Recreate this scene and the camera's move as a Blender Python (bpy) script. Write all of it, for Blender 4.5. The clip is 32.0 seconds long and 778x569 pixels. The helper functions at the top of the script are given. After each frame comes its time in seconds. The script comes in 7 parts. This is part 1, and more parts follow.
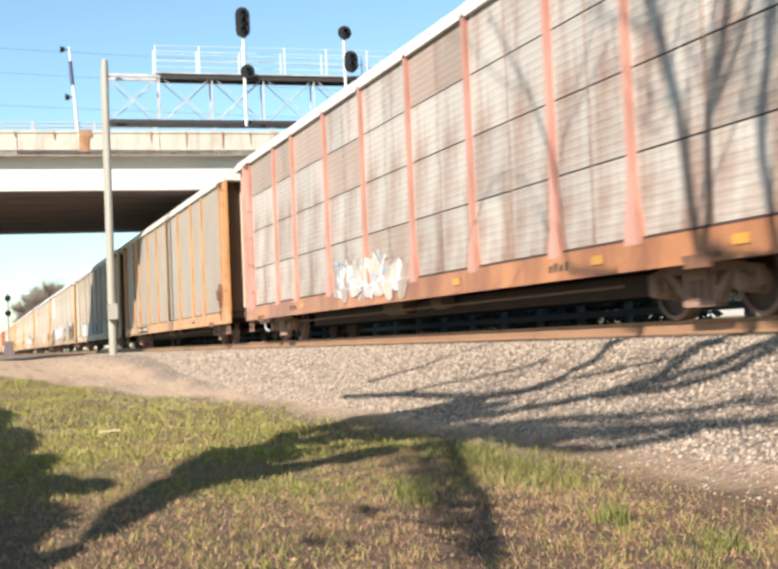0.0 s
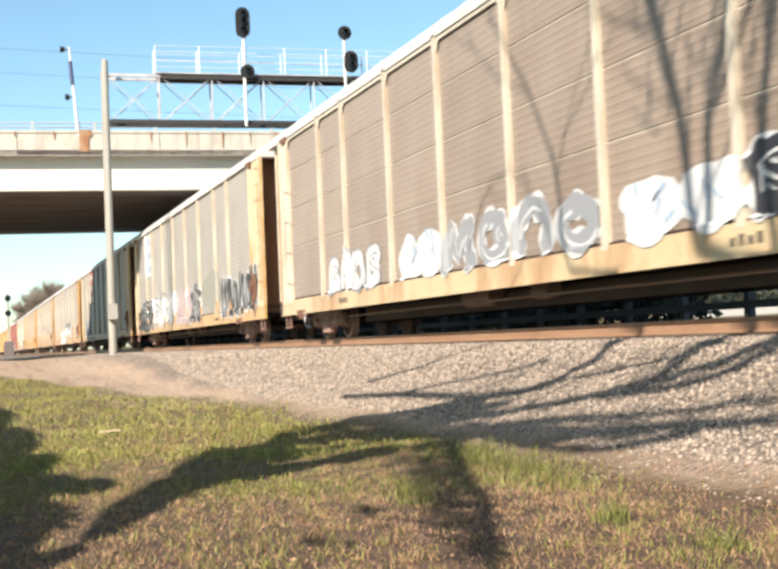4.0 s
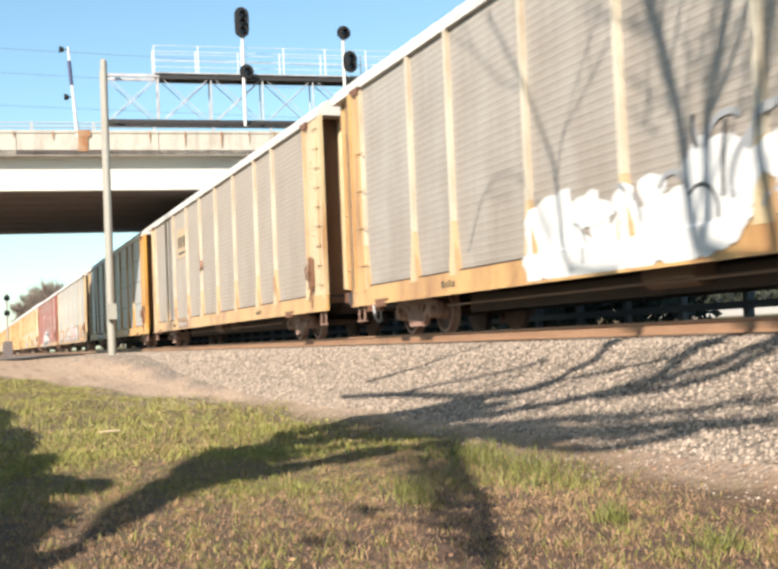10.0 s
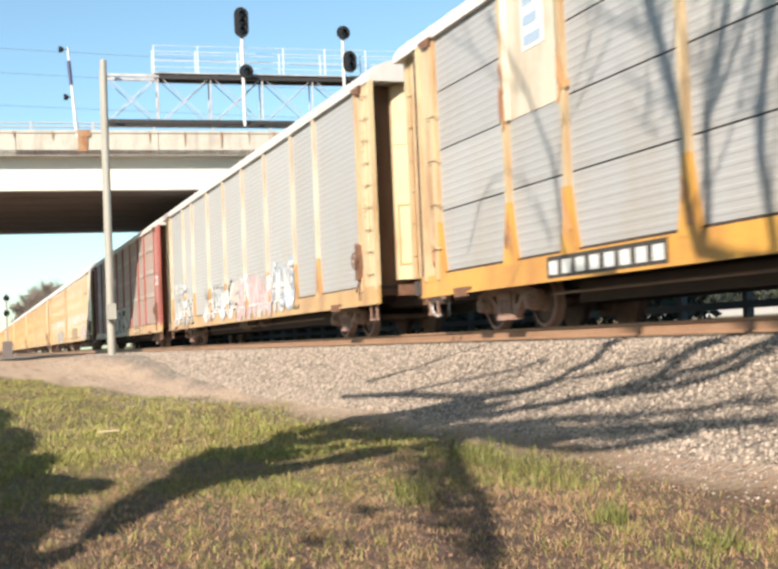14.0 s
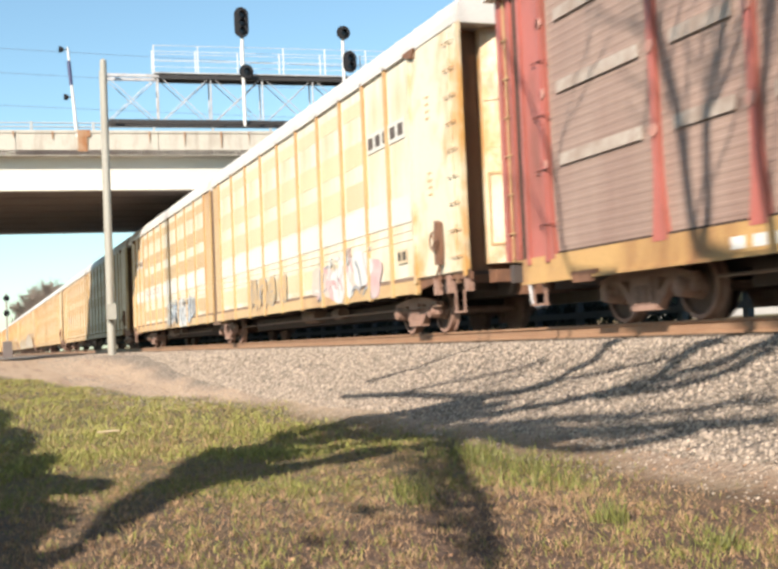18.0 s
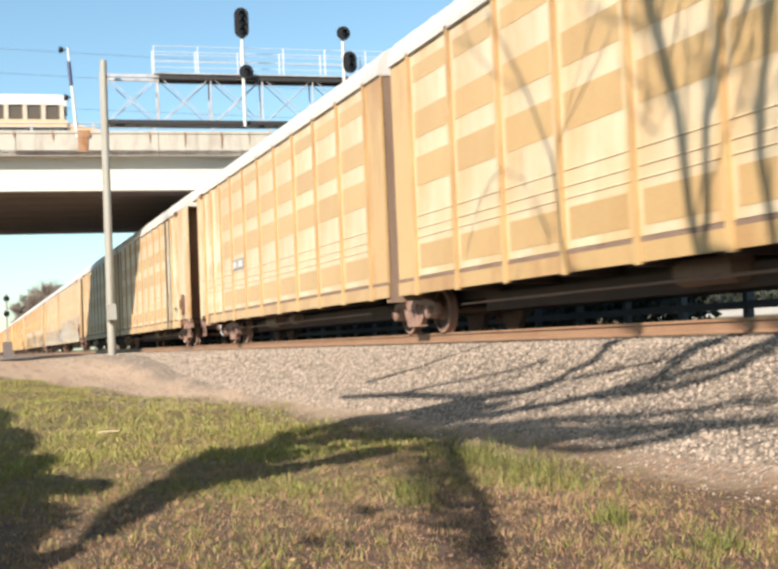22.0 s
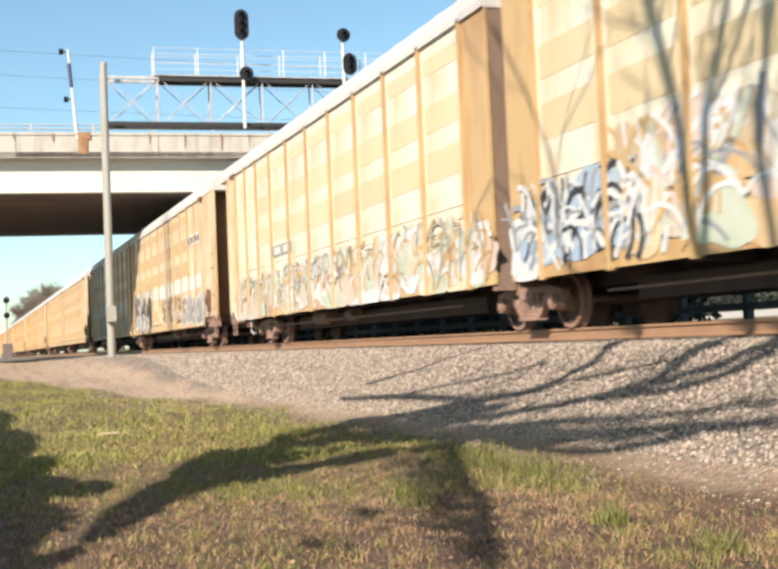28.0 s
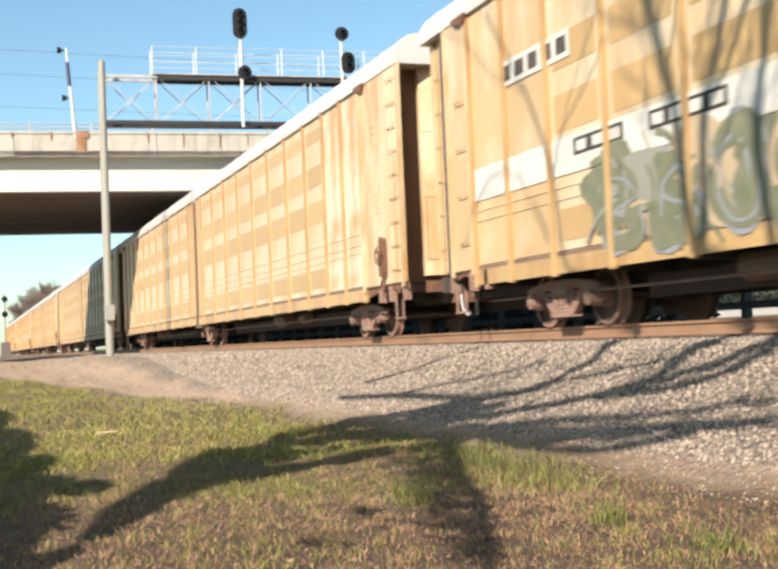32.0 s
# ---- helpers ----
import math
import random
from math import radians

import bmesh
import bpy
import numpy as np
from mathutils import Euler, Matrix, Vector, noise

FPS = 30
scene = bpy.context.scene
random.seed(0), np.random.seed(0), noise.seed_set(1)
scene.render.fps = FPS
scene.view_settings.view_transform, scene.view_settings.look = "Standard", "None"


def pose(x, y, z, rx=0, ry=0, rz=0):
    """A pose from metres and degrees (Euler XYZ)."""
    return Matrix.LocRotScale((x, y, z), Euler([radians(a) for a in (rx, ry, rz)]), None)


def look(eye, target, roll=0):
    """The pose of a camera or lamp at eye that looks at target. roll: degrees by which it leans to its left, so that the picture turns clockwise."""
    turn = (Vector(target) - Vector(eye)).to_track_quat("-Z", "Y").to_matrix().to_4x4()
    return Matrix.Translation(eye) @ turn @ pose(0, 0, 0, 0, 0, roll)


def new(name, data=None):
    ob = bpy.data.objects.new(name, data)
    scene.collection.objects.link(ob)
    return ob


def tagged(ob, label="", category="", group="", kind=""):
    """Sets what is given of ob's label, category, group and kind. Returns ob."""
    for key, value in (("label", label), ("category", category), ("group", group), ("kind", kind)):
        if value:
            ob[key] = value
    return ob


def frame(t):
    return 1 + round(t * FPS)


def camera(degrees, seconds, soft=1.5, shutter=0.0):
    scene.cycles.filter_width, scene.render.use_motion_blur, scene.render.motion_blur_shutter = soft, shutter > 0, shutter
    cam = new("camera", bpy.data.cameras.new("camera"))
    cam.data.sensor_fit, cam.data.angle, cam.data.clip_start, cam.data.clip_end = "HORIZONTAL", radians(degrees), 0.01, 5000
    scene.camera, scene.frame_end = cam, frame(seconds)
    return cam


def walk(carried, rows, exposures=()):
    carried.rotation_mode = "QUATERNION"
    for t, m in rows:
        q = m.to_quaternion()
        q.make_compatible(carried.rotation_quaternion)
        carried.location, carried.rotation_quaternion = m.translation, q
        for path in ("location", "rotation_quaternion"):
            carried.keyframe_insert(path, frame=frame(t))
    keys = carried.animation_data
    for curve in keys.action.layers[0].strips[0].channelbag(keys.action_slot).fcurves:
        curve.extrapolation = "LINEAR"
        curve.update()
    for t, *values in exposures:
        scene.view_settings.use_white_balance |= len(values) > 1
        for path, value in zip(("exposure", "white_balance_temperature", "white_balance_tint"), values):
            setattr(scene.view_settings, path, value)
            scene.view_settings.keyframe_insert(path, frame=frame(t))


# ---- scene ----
# ---------- camera ----------
EYE = 1.3            # eye above the grass
RAIL = EYE + 0.081   # top of the rail
NEAR_RAIL = 8.81
MID = NEAR_RAIL + 0.75   # centre line of the track
cam = camera(37.0, 32.0, soft=3.0, shutter=0.22)
BASE = look((0, 0, EYE), (-math.sin(1.2201) * math.cos(0.0468), math.cos(1.2201) * math.cos(0.0468), EYE + math.sin(0.0468)), -2.44)


def nudged(dx, dy):
    return BASE @ pose(0, 0, 0, math.degrees(dy / 2343), math.degrees(dx / 2343), 0)


walk(cam, [(t, nudged(dx, dy)) for t, dx, dy in (
    (0, 0, 0), (8, 0, 0), (9, -2, 0), (12, -1.6, 0), (13, -2.6, 0), (21.5, -2.5, 0.2), (22.5, -2.4, 1.4), (23.5, -2.5, 1.4),
    (25, -2.5, 0.6), (25.5, -2.5, 4), (27.5, -3.2, 4), (28, -2.5, 4.4), (28.5, -2.5, 2.7), (29.5, -2.4, 1.6), (30, -1.2, 1.6),
    (30.5, -2.6, 1.5), (31, -4, 0.3), (31.5, -2.6, 1.4), (32, -5.8, 2))], exposures=[(0, 1.16), (10, 1.15), (14, 1.11), (18, 1.06), (32, 0.97)])

# ---------- light ----------
SUN_EL, SUN_X, SUN_Y = radians(34), 0.660, 0.751
LIGHT = Vector((-SUN_X * math.cos(SUN_EL), SUN_Y * math.cos(SUN_EL), -math.sin(SUN_EL)))
world = bpy.data.worlds.new("sky")
scene.world = world
world.use_nodes = True
wn = world.node_tree.nodes
sky = wn.new("ShaderNodeTexSky")
sky.sky_type, sky.sun_disc = "NISHITA", False
sky.sun_elevation, sky.sun_rotation = SUN_EL, math.atan2(SUN_X, -SUN_Y)
sky.air_density, sky.dust_density, sky.ozone_density = 1.0, 0.6, 1.5
wn["Background"].inputs[1].default_value = 0.089
tint = wn.new("ShaderNodeMixRGB")
tint.blend_type, tint.inputs[0].default_value, tint.inputs[2].default_value = "MULTIPLY", 1.0, (0.905, 1.05, 1.0, 1)
world.node_tree.links.new(sky.outputs[0], tint.inputs[1])
world.node_tree.links.new(tint.outputs[0], wn["Background"].inputs[0])
sun = new("sun", bpy.data.lights.new("sun", "SUN"))
sun.data.energy, sun.data.angle, sun.data.color = 5.0, radians(0.5), (1.0, 0.896, 0.775)
sun.matrix_world = look((0, 0, 60), Vector((0, 0, 60)) + LIGHT)


# ---------- materials ----------
def material(name, color, rough=0.6, metal=0.0, second=None, mix_scale=3.0, mix_at=0.55, mix_soft=0.15, stretch=(1, 1, 1),
             grain=0.12, grain_scale=40.0, bump=0.15, bump_scale=60.0, by_object=0.0, by_island=0.0, dust=0.0):
    m = bpy.data.materials.new(name)
    m.use_nodes = True
    n, l = m.node_tree.nodes, m.node_tree.links
    b = n["Principled BSDF"]
    b.inputs["Roughness"].default_value, b.inputs["Metallic"].default_value = rough, metal
    b.inputs["Sheen Weight"].default_value, b.inputs["Sheen Roughness"].default_value = dust, 0.4
    tc = n.new("ShaderNodeTexCoord")
    mp = n.new("ShaderNodeMapping")
    mp.inputs["Scale"].default_value = stretch
    l.new(tc.outputs["Object"], mp.inputs["Vector"])
    g = n.new("ShaderNodeTexNoise")
    g.inputs["Scale"].default_value, g.inputs["Detail"].default_value = grain_scale, 4
    l.new(tc.outputs["Object"], g.inputs["Vector"])
    out = None
    rgb = n.new("ShaderNodeRGB")
    rgb.outputs[0].default_value = (*color, 1)
    out = rgb.outputs[0]
    if second:
        z = n.new("ShaderNodeTexNoise")
        z.inputs["Scale"].default_value, z.inputs["Detail"].default_value = mix_scale, 6
        z.inputs["Roughness"].default_value = 0.65
        l.new(mp.outputs[0], z.inputs["Vector"])
        r = n.new("ShaderNodeMapRange")
        r.inputs["From Min"].default_value, r.inputs["From Max"].default_value = mix_at - mix_soft, mix_at + mix_soft
        l.new(z.outputs[0], r.inputs[0])
        mx = n.new("ShaderNodeMixRGB")
        mx.inputs[2].default_value = (*second, 1)
        l.new(r.outputs[0], mx.inputs[0])
        l.new(out, mx.inputs[1])
        out = mx.outputs[0]
    hs = n.new("ShaderNodeHueSaturation")
    r2 = n.new("ShaderNodeMapRange")
    r2.inputs["To Min"].default_value, r2.inputs["To Max"].default_value = 1 - grain * 2.2, 1 + grain * 2.2
    l.new(g.outputs[0], r2.inputs[0])
    l.new(r2.outputs[0], hs.inputs["Value"])
    l.new(out, hs.inputs["Color"])
    out = hs.outputs[0]
    if by_object or by_island:
        src = n.new("ShaderNodeObjectInfo").outputs["Random"] if by_object else n.new("ShaderNodeNewGeometry").outputs["Random Per Island"]
        amount = by_object or by_island
        r3 = n.new("ShaderNodeMapRange")
        r3.inputs["To Min"].default_value, r3.inputs["To Max"].default_value = 1 - amount, 1 + amount
        l.new(src, r3.inputs[0])
        h2 = n.new("ShaderNodeHueSaturation")
        l.new(r3.outputs[0], h2.inputs["Value"])
        l.new(out, h2.inputs["Color"])
        out = h2.outputs[0]
    l.new(out, b.inputs["Base Color"])
    if bump:
        bn = n.new("ShaderNodeBump")
        bz = n.new("ShaderNodeTexNoise")
        bz.inputs["Scale"].default_value, bz.inputs["Detail"].default_value = bump_scale, 3
        l.new(tc.outputs["Object"], bz.inputs["Vector"])
        bn.inputs["Strength"].default_value, bn.inputs["Distance"].default_value = bump, 0.02
        l.new(bz.outputs[0], bn.inputs["Height"])
        l.new(bn.outputs[0], b.inputs["Normal"])
    return m


def paint(name, color, rust=(0.24, 0.11, 0.05), at=0.6, soft=0.12, scale=0.9, stretch=(1.2, 1, 0.35), rough=0.5, vary=0.07, **k):
    """Weathered paint on steel: rust and dirt in upright runs."""
    return material(name, color, rough, second=rust, mix_scale=scale, mix_at=at, mix_soft=soft, stretch=stretch, by_object=vary, dust=0.3, **k)


M = {}
M["yellow"] = paint("yellow_paint", (0.43, 0.258, 0.095), (0.22, 0.1, 0.038), 0.575)
M["bright_yellow"] = paint("fresh_yellow_paint", (0.473, 0.243, 0.039), (0.32, 0.141, 0.032), 0.57)
M["orange"] = paint("orange_paint", (0.42, 0.205, 0.07), (0.22, 0.095, 0.035), 0.58)
M["cream"] = paint("cream_paint", (0.461, 0.359, 0.211), (0.29, 0.14, 0.05), 0.57)
M["white_post"] = paint("off_white_paint", (0.473, 0.423, 0.333), (0.256, 0.16, 0.083), 0.62)
M["red"] = paint("faded_red_paint", (0.32, 0.089, 0.07), (0.16, 0.051, 0.032), 0.58)
M["pink_red"] = paint("bleached_red_paint", (0.44, 0.225, 0.18), (0.26, 0.1, 0.066), 0.57)
M["rust_sill"] = paint("rusted_orange_paint", (0.352, 0.153, 0.064), (0.173, 0.064, 0.032), 0.5)
M["galv"] = paint("galvanised_panel", (0.295, 0.292, 0.288), (0.281, 0.256, 0.224), 0.58, rough=0.42, metal=0.0)
M["galv_tan"] = paint("grimy_galvanised_panel", (0.275, 0.246, 0.214), (0.211, 0.179, 0.147), 0.52, rough=0.5)
M["galv_gold"] = paint("tan_weathered_panel", (0.256, 0.214, 0.173), (0.205, 0.16, 0.122), 0.55, rough=0.5)
M["galv_brown"] = paint("brown_weathered_panel", (0.231, 0.179, 0.137), (0.186, 0.134, 0.096), 0.55, rough=0.55)
M["galv_rose"] = paint("stained_galvanised_panel", (0.335, 0.31, 0.282), (0.2, 0.122, 0.09), 0.53, soft=0.09, scale=1.1, stretch=(1.3, 1, 0.35), rough=0.5, vary=0.15)
M["galv_stain"] = paint("rust_stained_panel", (0.256, 0.192, 0.153), (0.32, 0.281, 0.256), 0.6, scale=1.2, stretch=(1.5, 1, 0.3), vary=0.15)
M["worn_white"] = paint("worn_white_band", (0.352, 0.301, 0.256), (0.243, 0.179, 0.141), 0.5, scale=3.0, stretch=(1, 1, 1))
M["maroon"] = paint("dull_maroon_panel", (0.26, 0.178, 0.142), (0.21, 0.132, 0.105), 0.55, rough=0.6)
M["buff"] = paint("faded_buff_panel", (0.535, 0.438, 0.298), (0.43, 0.258, 0.1), 0.54, soft=0.12, scale=0.7, vary=0.08, rough=0.36)
M["buff_smudge"] = paint("smudged_buff_panel", (0.57, 0.505, 0.375), (0.45, 0.25, 0.085), 0.53, soft=0.07, scale=0.85, stretch=(1, 1, 0.6), vary=0.06, rough=0.36)
M["buff_end"] = paint("rust_washed_end_paint", (0.53, 0.42, 0.265), (0.4, 0.215, 0.08), 0.54, soft=0.1, scale=1.0, vary=0.06, rough=0.42)
M["ochre_post"] = paint("ochre_post_paint", (0.423, 0.275, 0.118), (0.269, 0.128, 0.048), 0.6)
M["buff_rusty"] = paint("rusty_buff_panel", (0.53, 0.44, 0.3), (0.41, 0.25, 0.105), 0.55, soft=0.14, scale=0.8, vary=0.1, rough=0.36)
M["buff_pale"] = paint("chalky_buff_panel", (0.57, 0.52, 0.415), (0.47, 0.33, 0.17), 0.55, soft=0.09, scale=0.8, vary=0.06, rough=0.4)
M["buff_washed"] = paint("rust_washed_buff_panel", (0.47, 0.315, 0.155), (0.53, 0.44, 0.3), 0.58, soft=0.08, scale=0.9, stretch=(1, 1, 0.5), vary=0.08, rough=0.4)
M["screen_pale"] = paint("bleached_screen", (0.5, 0.4, 0.245), (0.46, 0.33, 0.17), 0.58)
M["screen"] = paint("ochre_screen", (0.41, 0.27, 0.118), (0.38, 0.235, 0.095), 0.55)
M["roof"] = paint("galvanised_roof", (0.5, 0.47, 0.44), (0.42, 0.39, 0.36), 0.6, rough=0.5)
M["stripe"] = paint("white_stripe_paint", (0.512, 0.493, 0.448), (0.397, 0.352, 0.288), 0.66)
M["white"] = paint("white_paint", (0.525, 0.518, 0.499), (0.423, 0.397, 0.359), 0.7)
M["black"] = material("black_paint", (0.017, 0.017, 0.02), 0.5)
# end brown darkened for the shade between cars and in the door recess
M["end_shade"] = material("shade_brown_end_paint", (0.17, 0.095, 0.057), 0.85, second=(0.115, 0.066, 0.043), mix_scale=1.5, stretch=(1, 1, 0.3))
# brown-black for dark joints and for the shade at the trailing corner
M["joint_shade"] = material("brown_black_joint_shade", (0.035, 0.02, 0.014), 0.9, second=(0.055, 0.03, 0.02), mix_scale=2, stretch=(1, 1, 0.3))
# brown holds the shade on the joint's end walls; also grimy plates and gaps
M["joint_shade_grime"] = material("brown_joint_shade_paint", (0.188, 0.126, 0.09), 0.8, second=(0.139, 0.087, 0.063), mix_scale=1.5, stretch=(1, 1, 0.3))
M["web"] = material("dark_wheel_web", (0.07, 0.046, 0.035), 0.7, second=(0.104, 0.063, 0.046), mix_scale=6)
M["brake"] = material("dark_rusty_iron", (0.12, 0.06, 0.037), 0.75, second=(0.18, 0.084, 0.046), mix_scale=5)
M["seam"] = material("dark_seam", (0.035, 0.031, 0.028), 0.8)
M["steel"] = material("grimy_steel", (0.16, 0.115, 0.092), 0.65, second=(0.22, 0.13, 0.085), mix_scale=4)
M["under"] = material("sooty_underframe", (0.058, 0.046, 0.042), 0.85, second=(0.078, 0.056, 0.046), mix_scale=2)
M["wheel"] = material("rusty_wheel_steel", (0.29, 0.18, 0.14), 0.6, second=(0.2, 0.116, 0.084), mix_scale=6)
M["railsteel"] = material("rusty_rail", (0.265, 0.157, 0.094), 0.55, second=(0.216, 0.119, 0.07), mix_scale=5, stretch=(0.3, 1, 1))
M["tie"] = material("weathered_tie", (0.09, 0.07, 0.056), 0.9, by_object=0.2)
M["g_white"] = material("white_spray", (0.512, 0.512, 0.506), 0.55, grain=0.05, second=(0.435, 0.435, 0.435), mix_scale=3)
M["g_black"] = material("black_spray", (0.024, 0.024, 0.028), 0.5)
M["g_grey"] = material("grey_spray", (0.224, 0.231, 0.243), 0.55)
M["g_pink"] = material("pink_spray", (0.423, 0.256, 0.256), 0.55, second=(0.461, 0.397, 0.384), mix_scale=2)
M["g_olive"] = material("dark_olive_spray", (0.128, 0.134, 0.083), 0.55, second=(0.192, 0.192, 0.128), mix_scale=2)
M["g_green"] = material("green_spray", (0.231, 0.224, 0.186), 0.55, second=(0.256, 0.25, 0.211), mix_scale=2)
M["g_pale_green"] = material("pale_green_spray", (0.359, 0.397, 0.301), 0.55, second=(0.435, 0.435, 0.371), mix_scale=2)
M["g_pale_pink"] = material("pale_pink_spray", (0.473, 0.365, 0.307), 0.55, second=(0.448, 0.397, 0.352), mix_scale=2)
M["g_tan"] = material("tan_spray", (0.384, 0.295, 0.192), 0.55)
M["g_rust"] = material("rust_brown_spray", (0.32, 0.186, 0.083), 0.6, second=(0.384, 0.256, 0.128), mix_scale=3)
M["g_blue"] = material("pale_blue_spray", (0.269, 0.339, 0.423), 0.55)
M["g_yellow"] = material("yellow_spray", (0.512, 0.384, 0.064), 0.55)
M["sign_red"] = material("red_sign_paint", (0.384, 0.045, 0.032), 0.5, second=(0.32, 0.064, 0.051), mix_scale=3)
M["sign_blue"] = material("blue_sign_paint", (0.03, 0.035, 0.1), 0.5)
M["concrete"] = material("bridge_concrete", (0.41, 0.38, 0.33), 0.85, second=(0.24, 0.2, 0.155), mix_scale=1.3, mix_at=0.63, stretch=(1, 1, 0.25), bump=0.3, bump_scale=8)
M["rust_stain"] = material("rust_stained_concrete", (0.24, 0.1, 0.038), 0.85, second=(0.33, 0.23, 0.15), mix_scale=2.2, stretch=(1, 1, 0.4))
M["girder"] = material("pale_girder_paint", (0.544, 0.523, 0.474), 0.6, second=(0.515, 0.488, 0.432), mix_scale=0.8, stretch=(1, 0.4, 1))
# underside grey darkened for the shade under the deck; also joints and a cabinet
M["soffit_shade"] = material("shade_dark_concrete", (0.139, 0.115, 0.108), 0.9, second=(0.119, 0.097, 0.09), mix_scale=0.6)
M["asphalt"] = material("asphalt", (0.035, 0.035, 0.036), 0.9)
M["galvpipe"] = material("galvanised_pipe", (0.384, 0.39, 0.39), 0.4, metal=0.3)
M["mast"] = material("silver_mast_paint", (0.279, 0.265, 0.23), 0.45, second=(0.209, 0.167, 0.119), mix_scale=1.2, mix_at=0.64, stretch=(1, 1, 0.2))
M["lattice"] = material("pale_lattice_steel", (0.43, 0.43, 0.439), 0.45, second=(0.258, 0.241, 0.241), mix_scale=2)
M["lattice_dark"] = material("dark_chord_steel", (0.021, 0.018, 0.018), 0.6)
M["head"] = material("black_signal_housing", (0.003, 0.003, 0.005), 0.8)
M["lens"] = material("dark_lens_glass", (0.021, 0.021, 0.024), 0.12, grain=0)
M["bark"] = material("bark", (0.112, 0.083, 0.063), 0.9, second=(0.07, 0.056, 0.042), mix_scale=6, stretch=(1, 1, 0.3), bump=0.6, bump_scale=12)
M["twig"] = material("bare_twigs", (0.153, 0.119, 0.097), 0.9, by_island=0.25, bump=0)
M["scrub"] = material("dull_scrub_leaf", (0.03, 0.036, 0.022), 0.7, by_island=0.3, bump=0)
M["evergreen"] = material("evergreen_leaf", (0.028, 0.049, 0.017), 0.6, by_island=0.3, bump=0)
M["wire"] = material("wire", (0.139, 0.167, 0.209), 0.6, bump=0)
M["fence"] = material("weathered_fence", (0.11, 0.108, 0.102), 0.8)
M["busyellow"] = material("school_bus_yellow", (0.6, 0.4, 0.24), 0.35, bump=0.0)
M["buswhite"] = material("white_bus_roof", (0.544, 0.523, 0.474), 0.35, bump=0.0)
M["buscream"] = material("cream_bus_side", (0.474, 0.404, 0.314), 0.4, bump=0.0)
M["glass"] = material("dark_window_glass", (0.014, 0.015, 0.017), 0.06, grain=0, bump=0)
M["busglass"] = material("brown_window_glass", (0.09, 0.07, 0.049), 0.15, grain=0, bump=0)
M["tyre"] = material("tyre_rubber", (0.014, 0.014, 0.014), 0.85)
M["carred"] = material("dark_red_car_paint", (0.153, 0.035, 0.035), 0.25, bump=0)
M["cardark"] = material("charcoal_car_paint", (0.021, 0.021, 0.024), 0.25, bump=0)


# ---------- mesh helpers ----------
def box(bm, x0, x1, y0, y1, z0, z1, slot=0):
    v = [bm.verts.new((x, y, z)) for z in (z0, z1) for x, y in ((x0, y0), (x1, y0), (x1, y1), (x0, y1))]
    for f in ((3, 2, 1, 0), (4, 5, 6, 7), (0, 1, 5, 4), (1, 2, 6, 5), (2, 3, 7, 6), (3, 0, 4, 7)):
        bm.faces.new([v[i] for i in f]).material_index = slot


def rod(bm, a, b, r0, r1=None, n=6, slot=0, caps=True):
    a, b = Vector(a), Vector(b)
    r1 = r0 if r1 is None else r1
    d = (b - a).normalized()
    u = d.orthogonal().normalized()
    w = d.cross(u)
    rings = [[bm.verts.new(c + (u * math.cos(i * math.tau / n) + w * math.sin(i * math.tau / n)) * r) for i in range(n)]
             for c, r in ((a, r0), (b, r1))]
    for i in range(n):
        j = (i + 1) % n
        bm.faces.new((rings[0][i], rings[0][j], rings[1][j], rings[1][i])).material_index = slot
    if caps:
        bm.faces.new(rings[0][::-1]).material_index = slot
        bm.faces.new(rings[1]).material_index = slot


def prism(bm, outline, y0, y1, slot=0):
    """An outline in x and z, given depth along y."""
    a = [bm.verts.new((x, y0, z)) for x, z in outline]
    b = [bm.verts.new((x, y1, z)) for x, z in outline]
    bm.faces.new(a).material_index = slot
    bm.faces.new(b[::-1]).material_index = slot
    for i in range(len(a)):
        j = (i + 1) % len(a)
        bm.faces.new((a[j], a[i], b[i], b[j])).material_index = slot


def mesh_of(name, bm, mats):
    bmesh.ops.recalc_face_normals(bm, faces=bm.faces)
    me = bpy.data.meshes.new(name)
    bm.to_mesh(me)
    bm.free()
    for m in (mats if isinstance(mats, (list, tuple)) else [mats]):
        me.materials.append(m)
    return me


def part(name, bm, mats, parent=None, label="", at=None):
    """One mesh object under a thing or part; bm may be a finished mesh."""
    me = bm if isinstance(bm, bpy.types.Mesh) else mesh_of(name, bm, mats)
    ob = new(name, me)
    ob.parent = parent
    if at is not None:
        ob.matrix_basis = at if isinstance(at, Matrix) else Matrix.Translation(at)
    return tagged(ob, label) if label else ob


def arrays(name, verts, faces, mat, smooth=False):
    me = bpy.data.meshes.new(name)
    verts, faces = np.asarray(verts, np.float32), np.asarray(faces, np.int32)
    me.vertices.add(len(verts))
    me.vertices.foreach_set("co", verts.ravel())
    k = faces.shape[1]
    me.loops.add(faces.size)
    me.loops.foreach_set("vertex_index", faces.ravel())
    me.polygons.add(len(faces))
    me.polygons.foreach_set("loop_start", np.arange(0, faces.size, k, dtype=np.int32))
    me.polygons.foreach_set("loop_total", np.full(len(faces), k, np.int32))
    me.update(calc_edges=True)
    me.materials.append(mat)
    return me


# ---------- ground ----------
def smooth(a, b, x):
    t = np.clip((x - a) / (b - a), 0, 1)
    return t * t * (3 - 2 * t)


